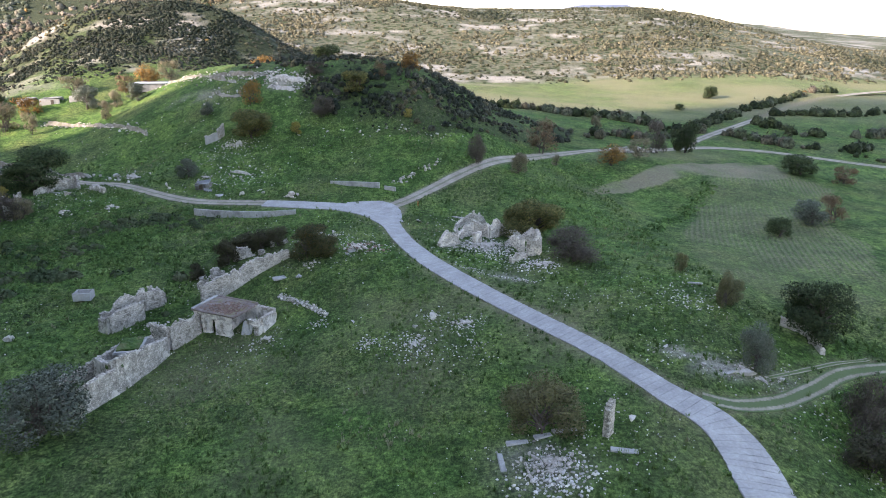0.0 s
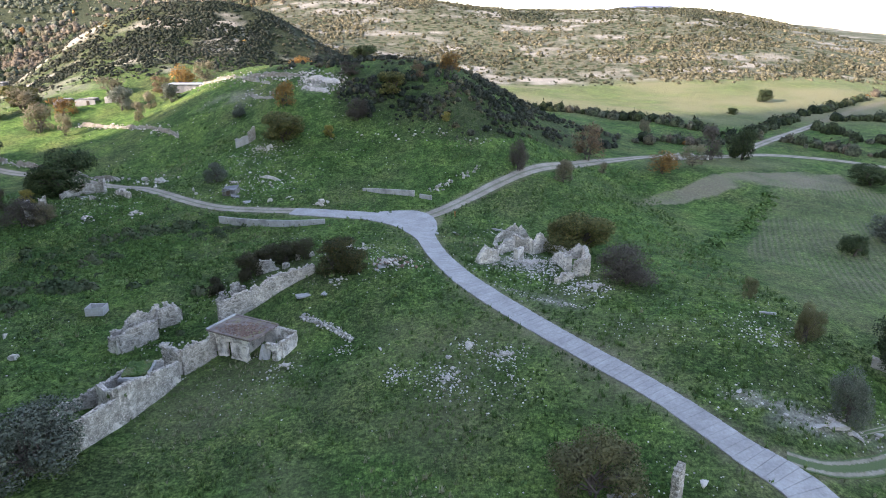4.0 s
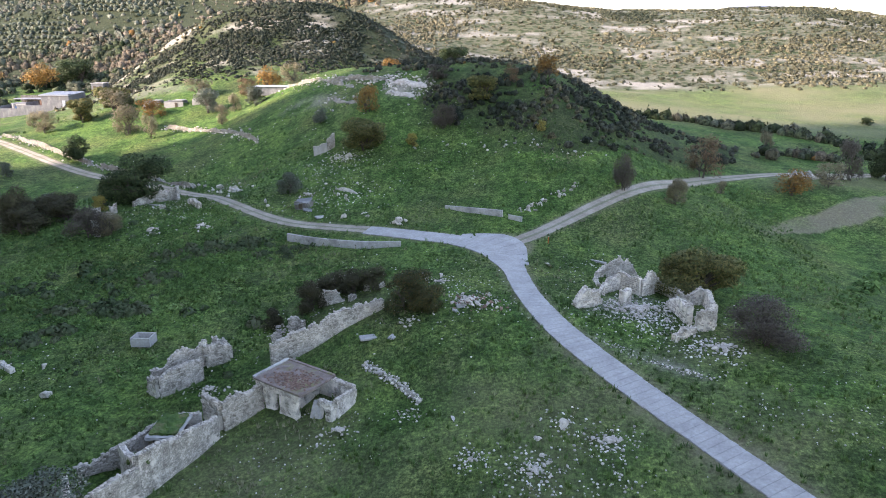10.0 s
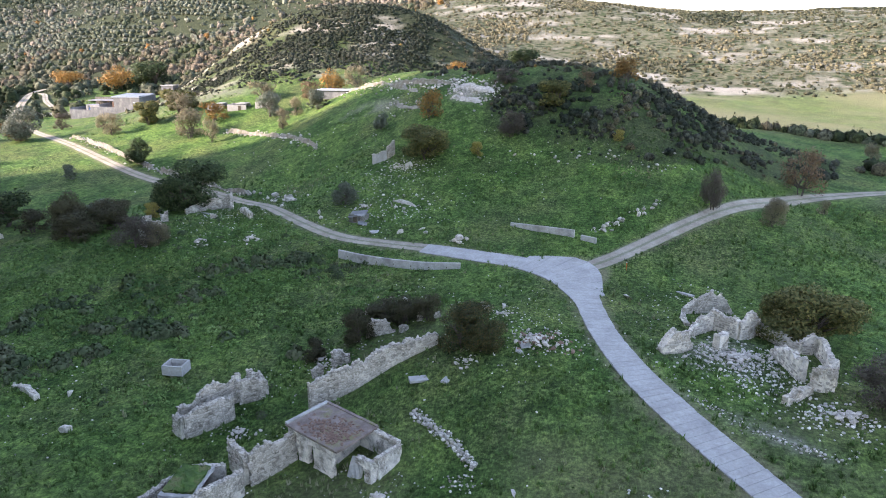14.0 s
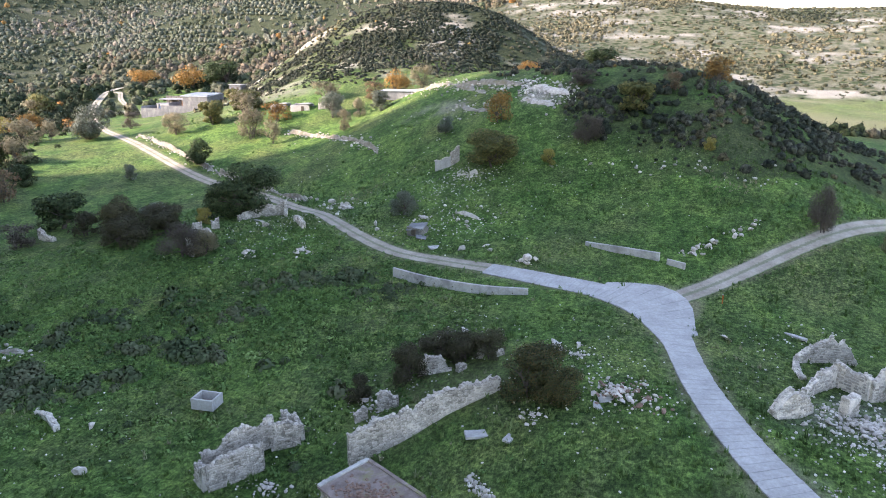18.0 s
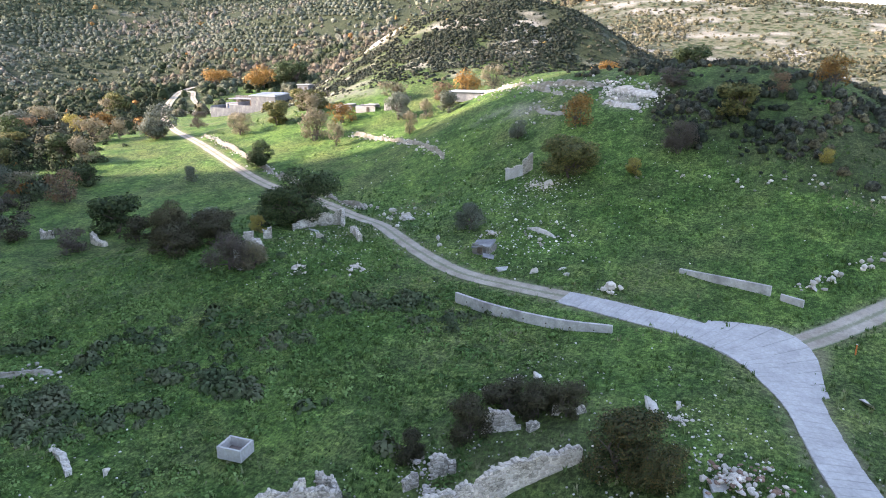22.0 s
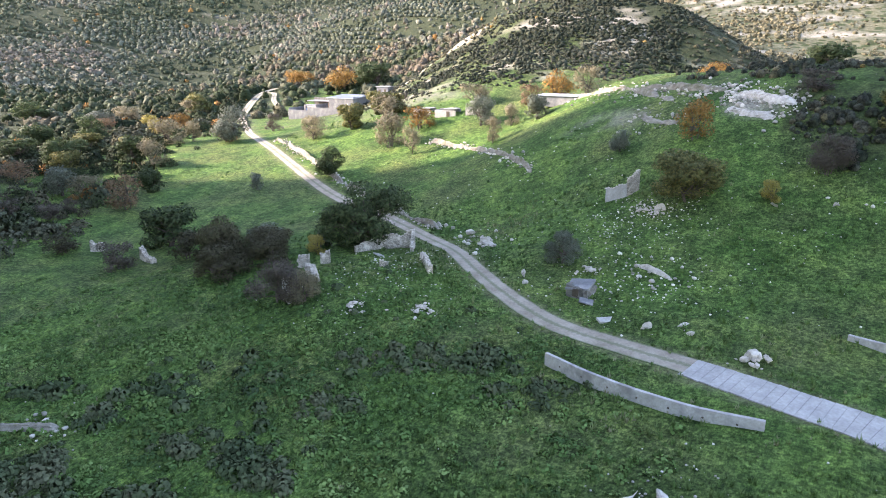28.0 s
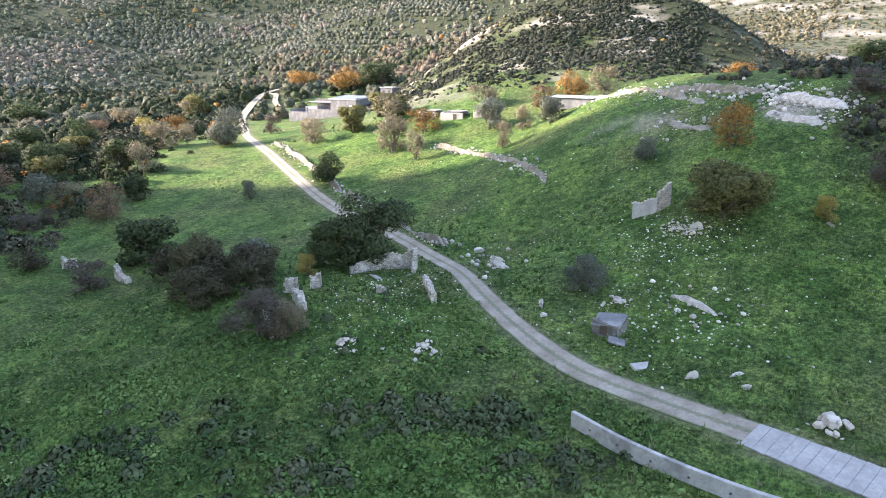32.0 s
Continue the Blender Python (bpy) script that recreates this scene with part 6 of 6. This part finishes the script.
        # dark panel put where the pen opening is only shaded
        part("doorway", block_mesh("doorway", 0.9, 0.1, 1.4, TIMBER_AND_SHADE, 0.02, 0, 56 + k), s2, "dark panel standing for the shade in a pen opening", pose(sx * 0.15, -0.2, 0))


build_farm()


# ---- scrub and grass ----
def clump_template(seed, n, flat=0.7, leaf=0.34):
    """A low dome of leaf blades, one unit across."""
    rng = np.random.RandomState(seed)
    d = rng.normal(0, 1, (n, 3))
    d[:, 2] = np.abs(d[:, 2])
    d /= np.linalg.norm(d, axis=1)[:, None]
    c = d * (0.5 * rng.uniform(0.72, 1.05, n))[:, None] * np.array([1, 1, flat * 2 * 0.5 + 0.2])
    nrm = d + rng.normal(0, 0.5, (n, 3))
    nrm /= np.linalg.norm(nrm, axis=1)[:, None]
    u = np.cross(nrm, rng.normal(0, 1, (n, 3)))
    u /= np.linalg.norm(u, axis=1)[:, None]
    w = np.cross(nrm, u)
    L = (leaf * rng.uniform(0.6, 1.25, n))[:, None]
    q = np.stack([c - u * L * 0.6, c - w * L * 0.5, c + u * L * 0.6, c + w * L * 0.5], 1).reshape(-1, 3)
    soft = d + 0.35 * nrm
    soft /= np.linalg.norm(soft, axis=1)[:, None]
    return q, np.arange(n * 4).reshape(-1, 4), np.repeat(soft, 4, 0)


def leafy_template(seed, detail=2, leaves=30, flat=0.7, leaf=0.15):
    """A bush or small crown one unit across: an uneven rounded body and loose leaf tips that break its outline."""
    rng = np.random.RandomState(seed)
    bm = bmesh.new()
    bmesh.ops.create_icosphere(bm, subdivisions=detail, radius=1.0)
    d = np.array([tuple(v.co.normalized()) for v in bm.verts])
    F = np.array([[v.index for v in f.verts] for f in bm.faces])
    bm.free()
    lump = np.array([1 + 0.42 * noise.noise(Vector(q) * 1.9 + Vector((seed * 7.7, 1.3, 0))) + 0.2 * noise.noise(Vector(q) * 4.5 + Vector((seed, 5.1, 2))) for q in d])
    V = d * (0.44 * lump)[:, None]
    V[:, 2] = np.maximum((V[:, 2] + 0.16) * flat * 1.35, -0.05)
    N = d + rng.normal(0, 0.28, d.shape)
    k = rng.randint(0, len(d), leaves)
    base = V[k] * rng.uniform(0.95, 1.12, (leaves, 1))
    tri = base[:, None, :] + rng.normal(0, leaf * 0.62, (leaves, 3, 3))
    flip = np.einsum("ij,ij->i", np.cross(tri[:, 1] - tri[:, 0], tri[:, 2] - tri[:, 0]), d[k]) < 0
    tri[flip] = tri[flip][:, ::-1]
    soft = d[k] + rng.normal(0, 0.25, (leaves, 3))
    V = np.concatenate([V, tri.reshape(-1, 3)])
    F = np.concatenate([F, len(d) + np.arange(leaves * 3).reshape(-1, 3)])
    N = np.concatenate([N, np.repeat(soft, 3, 0)])
    return V, F, N / np.linalg.norm(N, axis=1)[:, None]


SMALL = [clump_template(i, 16, 0.7, 0.42) for i in range(5)]
MINI = [clump_template(110 + i, 26, 0.6, 0.22) for i in range(6)]
DENSE = [clump_template(80 + i, 90, 0.75, 0.19) for i in range(6)]


def tuft_template(seed, n=8):
    rng = np.random.RandomState(seed)
    V, F = [], []
    for k in range(n):
        a, r = rng.uniform(0, 6.28), rng.uniform(0, 0.3)
        bx, by = r * math.cos(a), r * math.sin(a)
        lean, hh, t = rng.uniform(0.15, 0.5), rng.uniform(0.6, 1.0), rng.uniform(0, 6.28)
        px, py = -math.sin(t) * 0.11, math.cos(t) * 0.11
        V += [(bx - px, by - py, -0.05), (bx + px, by + py, -0.05), (bx + lean * math.cos(t), by + lean * math.sin(t), hh)]
        F.append((3 * k, 3 * k + 1, 3 * k + 2))
    return np.array(V), np.array(F)


LOW = [leafy_template(200 + i, 1, 8, 0.6, 0.3) for i in range(8)]
CROWN = [leafy_template(220 + i, 2, 46, 0.85, 0.14) for i in range(8)]
FARCROWN = [leafy_template(240 + i, 1, 14, 0.8, 0.24) for i in range(8)]
FINE = [clump_template(260 + i, 200, 0.85, 0.11) for i in range(6)]
TUFTS = [tuft_template(i) for i in range(6)]
SCRUB = stuff_material("scrub", [(0.0, (0.028, 0.037, 0.023)), (0.45, (0.05, 0.057, 0.038)), (0.75, (0.088, 0.086, 0.062)), (0.93, (0.16, 0.135, 0.06)), (1.0, (0.22, 0.15, 0.05))], 1.6)
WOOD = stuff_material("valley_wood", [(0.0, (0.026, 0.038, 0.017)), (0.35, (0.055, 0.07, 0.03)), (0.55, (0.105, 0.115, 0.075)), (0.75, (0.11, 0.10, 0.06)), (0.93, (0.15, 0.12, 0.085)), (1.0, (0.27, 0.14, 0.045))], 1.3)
# lighter tones than the near wood: distance haze put into the leaf colour
HAZED_WOOD = stuff_material("hazed_woodland", [(0.0, (0.065, 0.08, 0.045)), (0.35, (0.11, 0.122, 0.075)), (0.6, (0.165, 0.17, 0.125)), (0.8, (0.18, 0.16, 0.115)), (0.95, (0.22, 0.18, 0.14)), (1.0, (0.27, 0.15, 0.05))], 0.8)
GROVE = stuff_material("olive_grove", [(0.0, (0.08, 0.095, 0.062)), (1.0, (0.16, 0.17, 0.125))], 1.2)
DRY_SCRUB = stuff_material("dry_scrub", [(0.0, (0.048, 0.056, 0.032)), (0.5, (0.10, 0.096, 0.056)), (1.0, (0.17, 0.15, 0.09))], 1.4)
GRASS = stuff_material("grass", [(0.0, (0.056, 0.10, 0.03)), (0.5, (0.10, 0.17, 0.048)), (0.85, (0.165, 0.22, 0.08)), (1.0, (0.27, 0.26, 0.15))])
WEED = stuff_material("weeds", [(0.0, (0.06, 0.115, 0.036)), (0.6, (0.115, 0.20, 0.056)), (1.0, (0.19, 0.28, 0.09))])
HEATH = stuff_material("heath", [(0.0, (0.048, 0.074, 0.034)), (0.6, (0.08, 0.105, 0.05)), (1.0, (0.12, 0.13, 0.072))])


def scatter(name, n, area, keep, size, mat, templates, label, category, seed, tall=(0.7, 1.2), clear=0.5, tone_scale=0, rare=0.0, shift=None):
    rng = np.random.RandomState(seed)
    x, y = rng.uniform(area[0], area[1], n), rng.uniform(area[2], area[3], n)
    k = keep(x, y) > rng.uniform(0, 1, n)
    x, y = x[k], y[k]
    if clear:
        k = road_distance(x, y) > clear
        x, y = x[k], y[k]
    s = size[0] + (size[1] - size[0]) * rng.uniform(0, 1, len(x)) ** 2
    tone = None
    if tone_scale:
        tone = np.clip(fbm(x, y, tone_scale, seed, 3) * 1.5 - 0.25 + rng.normal(0, 0.16, len(x)), 0, 0.88 if rare else 1)
        if shift is not None:
            tone = np.clip(tone + shift(x, y), 0, 0.9 if rare else 1)
        if rare:
            tone[rng.uniform(0, 1, len(x)) < rare] = 1.0
    return joined(name, templates, x, y, ground_z(x, y) - 0.06 * s, s, mat, label, category, seed, rng.uniform(tall[0], tall[1], len(x)), tone)


def ell(x, y, cx, cy, rx, ry, turn=0):
    c, s = math.cos(radians(turn)), math.sin(radians(turn))
    u, v = (c * (x - cx) + s * (y - cy)) / rx, (-s * (x - cx) + c * (y - cy)) / ry
    return np.clip(2.2 - 2 * np.sqrt(u * u + v * v), 0, 1)


def patchy(x, y, scale, seed, cut=0.45, hard=6):
    return np.clip((fbm(x, y, scale, seed) - cut) * hard, 0, 1)


# dark scrub tones take the place of shade over the hill
scatter("hill_scrub", 80000, (-225, -10, 240, 385), lambda x, y: ell(x, y, -112, 312, 98, 66, 14) * (0.1 + 0.9 * patchy(x, y, 11, 3, 0.42, 5)), (0.5, 2.1), SCRUB, LOW, "low maquis covering the round hill, darkened to stand for shade", "scrub", 1, tone_scale=30, rare=0.002, shift=lambda x, y: 0.04 * np.clip((-x - 0.25 * (y - 300) - 140) / 20, 0, 1) - 0.06)
scatter("mound_scrub", 7000, (-60, 50, 148, 222), lambda x, y: np.maximum(ell(x, y, -18, 194, 42, 12, -14), in_outline(x, y, MOUND)) * (0.12 + 0.88 * patchy(x, y, 9, 5, 0.47)), (0.5, 1.9), SCRUB, CROWN, "dark brown and green scrub on the mound", "scrub", 2, tone_scale=12, rare=0.006, shift=lambda x, y: -0.05 + 0 * x)
def west_slopes(x, y):
    return (-x - 26 < 2.7 * (y - 77)) * np.maximum(np.clip((-x - 0.45 * (y - 200) - 205) / 25, 0, 1), np.clip((y - 400 - 0.3 * x) / 40, 0, 1) * np.clip((-x - 0.35 * y + 60) / 60, 0, 1)) * (0.3 + 0.7 * patchy(x, y, 60, 7, 0.40, 5))


scatter("valley_wood", 17000, (-560, -140, 120, 560), lambda x, y: west_slopes(x, y) * (np.hypot(x + 26, y - 77) > 290), (1.6, 7.0), WOOD, CROWN, "mixed evergreen and autumn woodland on the valley side", "woodland", 3, clear=3, tone_scale=40, rare=0.012, tall=(0.8, 1.3), shift=lambda x, y: 1.1 * (fbm(x, y * 1.8, 130, 91) - 0.5))
scatter("far_wood", 60000, (-1150, -140, 120, 1150), lambda x, y: west_slopes(x, y) * ((x < -540) | (y > 540)), (1.6, 7.5), HAZED_WOOD, FARCROWN, "grey-green groves and scrub on the far slopes, paled in colour for haze", "woodland", 13, clear=3, tone_scale=70, rare=0.004, tall=(0.7, 1.2), shift=lambda x, y: 1.1 * (fbm(x, y * 1.8, 130, 91) - 0.5))
scatter("valley_thicket", 6000, (-330, -130, 110, 330), lambda x, y: (-x - 26 < 2.9 * (y - 77)) * np.clip((-x - 0.75 * (y - 215) - 205) / 10, 0, 1) * (0.2 + 0.8 * patchy(x, y, 22, 9, 0.4)), (2.0, 6.5), WOOD, FINE, "thicket of evergreen and rusty autumn shrubs", "thicket", 4, clear=4, tone_scale=18, tall=(0.8, 1.4), rare=0.05, shift=lambda x, y: -0.15 + 0 * x)
scatter("ridge_scrub", 60000, (-230, 400, 318, 640), lambda x, y: np.clip((y - 0.12 * x - 322) / 14, 0, 1) * np.clip((x + 0.35 * y + 60) / 60, 0, 1) * (0.15 + 0.85 * patchy(x, y, 40, 11)), (0.8, 3.2), DRY_SCRUB, LOW, "sunlit dry scrub over the pale rocky ridge", "scrub", 5, clear=0, tone_scale=60)


def olive_groves():
    """Olive trees in rows on the far valley side: middle, half sizes, turn of the rows."""
    rng = np.random.RandomState(31)
    X, Y = [], []
    for cx, cy, rx, ry, turn in ((-735, 545, 75, 45, 55), (-500, 575, 85, 32, -8), (-590, 640, 70, 30, 20), (-430, 640, 60, 26, -12)):
        u, v = np.meshgrid(np.arange(-rx, rx, 6.5), np.arange(-ry, ry, 8.5))
        u, v = u.ravel() + rng.normal(0, 0.8, u.size), v.ravel() + rng.normal(0, 0.6, v.size)
        k = (u / rx) ** 2 + (v / ry) ** 2 < 0.7 + 0.5 * smooth_noise(u, v, 20, 3)
        c, si = math.cos(radians(turn)), math.sin(radians(turn))
        X.append(cx + c * u[k] - si * v[k])
        Y.append(cy + si * u[k] + c * v[k])
    X, Y = np.concatenate(X), np.concatenate(Y)
    joined("olive_grove", CROWN, X, Y, ground_z(X, Y) - 0.1, rng.uniform(4.0, 6.0, len(X)), GROVE, "grey-green olive trees planted in rows on the far valley side", "grove", 32, rng.uniform(0.7, 1.0, len(X)))


olive_groves()


def hedgerows():
    rng = np.random.RandomState(66)
    X, Y, S, T = [], [], [], []
    for pts, wide, per, big in (([(2, 232), (12, 240), (22, 244), (40, 241), (54, 236), (65, 229.6), (72, 219)], 2.6, 1.5, 4.6), ([(78, 217), (92, 240), (116, 271), (133, 286), (158, 311), (190, 331)], 1.8, 1.2, 4.0),
                                ([(84, 220), (92, 216), (99, 208), (112, 203), (128, 206)], 2.2, 1.5, 4.2), ([(108, 243), (113, 232), (115, 223), (127, 226), (150, 233), (172, 250)], 2.4, 1.3, 4.4),
                                ([(40, 199), (52, 204), (64, 208), (76, 212)], 2.0, 1.4, 3.6), ([(122, 262), (150, 268), (180, 280), (215, 300)], 2.4, 1.0, 4.2), ([(118, 196), (140, 190), (165, 196)], 2.0, 0.9, 4.0)):
        line = spline(pts, 0.5)
        n = int(len(line) * 0.5 * per)
        q = line[rng.randint(0, len(line), n)] + rng.normal(0, wide * 0.6, (n, 2))
        k = (smooth_noise(q[:, 0], q[:, 1], 7, 3) > 0.3) & (road_distance(q[:, 0], q[:, 1]) > 1.2)
        q = q[k]
        X.append(q[:, 0])
        Y.append(q[:, 1])
        S.append(1.4 + (big - 1.4) * rng.uniform(0, 1, len(q)) ** 1.5)
    X, Y, S = map(np.concatenate, (X, Y, S))
    tone = np.clip(fbm(X, Y, 14, 6) * 1.1 - 0.2 + rng.normal(0, 0.15, len(X)), 0, 0.9)
    tone[rng.uniform(0, 1, len(X)) < 0.03] = 1.0
    joined("hedge_scrub", CROWN, X, Y, ground_z(X, Y) - 0.1, S, WOOD, "hedgerows of dark and rusty shrubs between the fields", "hedge", 6, rng.uniform(0.8, 1.3, len(X)), tone)


hedgerows()
scatter("meadow_tussocks", 2600, (-190, -55, 150, 245), lambda x, y: 0.8 * patchy(x, y, 18, 13, 0.42, 4) * (y > 128 - 0.35 * x - 38), (0.35, 1.0), WEED, SMALL, "dark leafy tussocks dotting the meadow", "plants", 7, clear=1)
scatter("slope_weeds", 17000, (-125, -30, 78, 136), lambda x, y: np.clip(1.4 - np.hypot((x + 68) / 44, (y - 106) / 26), 0, 1) * (0.25 + 0.75 * patchy(x, y, 8, 15)), (0.4, 1.5), WEED, MINI, "tall green weeds covering the slope", "weeds", 8, tone_scale=6, tall=(0.6, 1.1))
HEATH_SPOTS = [(-77, 102.6, 4, 2), (-78, 97.2, 3, 2), (-62, 99.6, 3, 2.6), (-57, 115, 5, 2.2), (-50.5, 118, 4, 1.8), (-89.5, 97, 4, 1.4), (-76.5, 90, 3, 3), (-57, 97.6, 3, 2.4), (-44, 115, 4, 1.6), (-58, 107, 3, 1.6), (-67, 98, 3, 1.8), (-70, 87, 4, 3), (-64, 91, 3, 2)]
scatter("slope_heath", 4200, (-100, -35, 82, 134), lambda x, y: np.maximum(0.05 * patchy(x, y, 8, 17, 0.57, 9), sum(ell(x, y, a, b, c * 1.2, d * 1.2, 25) for a, b, c, d in HEATH_SPOTS)), (0.8, 2.2), HEATH, DENSE, "patches of withered brown heath in the grass", "heath", 9, tone_scale=7)
scatter("verge_weeds", 4200, (-60, 60, 20, 140), lambda x, y: (0.2 + 0.8 * patchy(x, y, 7, 19, 0.5)) * ((x < 35) | (y < 78)), (0.25, 0.9), WEED, MINI, "leafy weeds in the rough grass", "weeds", 10, tone_scale=9, tall=(0.5, 0.9))
scatter("grass", 50000, (-100, 62, 24, 166), lambda x, y: (0.35 + 0.65 * patchy(x, y, 6, 21, 0.4)) * ((x < 36) | (y < 78)), (0.22, 0.75), GRASS, TUFTS, "rough green winter grass with dry stems", "grass", 11, clear=0.1, tone_scale=11, tall=(0.6, 1.2))
scatter("ditch_weeds", 2200, (30, 62, 106, 158), lambda x, y: np.clip(1.3 - np.abs((y - 148) - 1.5 * (x - 56.5)) / 3.0, 0, 1), (0.6, 1.5), WEED, SMALL, "dark rank weeds along a field ditch", "weeds", 12, tone_scale=5)


# ---- far plateau on the horizon ----
def build_plateau():
    # blue-grey base colour carries the haze of distance
    m = surface("hazed_plateau", (0.10, 0.125, 0.165), (0.17, 0.195, 0.24), 0.004, 1.0, 0.01, 1.0)
    xs = np.linspace(-900, 1500, 80)
    prof = 40 + 135 * np.clip((xs + 700) / 300, 0, 1) * np.clip((1010 - xs) / 200, 0, 1) + 18 * (fbm(xs, xs * 0, 180, 3) - 0.5) + 20 * np.clip((xs - 500) / 100, 0, 1) * np.clip((950 - xs) / 100, 0, 1)
    verts, faces = [], []
    for k, (dy, f) in enumerate(((0, -0.3), (160, 0.55), (300, 0.95), (700, 1.0), (1200, -0.3))):
        verts += [(x + dy * 0.1, 3000 + dy + 60 * math.sin(x / 260), p * f) for x, p in zip(xs, prof)]
    n = len(xs)
    faces = [(r_ * n + i, r_ * n + i + 1, (r_ + 1) * n + i + 1, (r_ + 1) * n + i) for r_ in range(4) for i in range(n - 1)]
    tagged(new("backdrop_plateau", mesh_of("backdrop_plateau", verts, faces, m, True)), "flat-topped hills on the horizon, coloured blue-grey to stand for haze", "hills", kind="structure")


build_plateau()
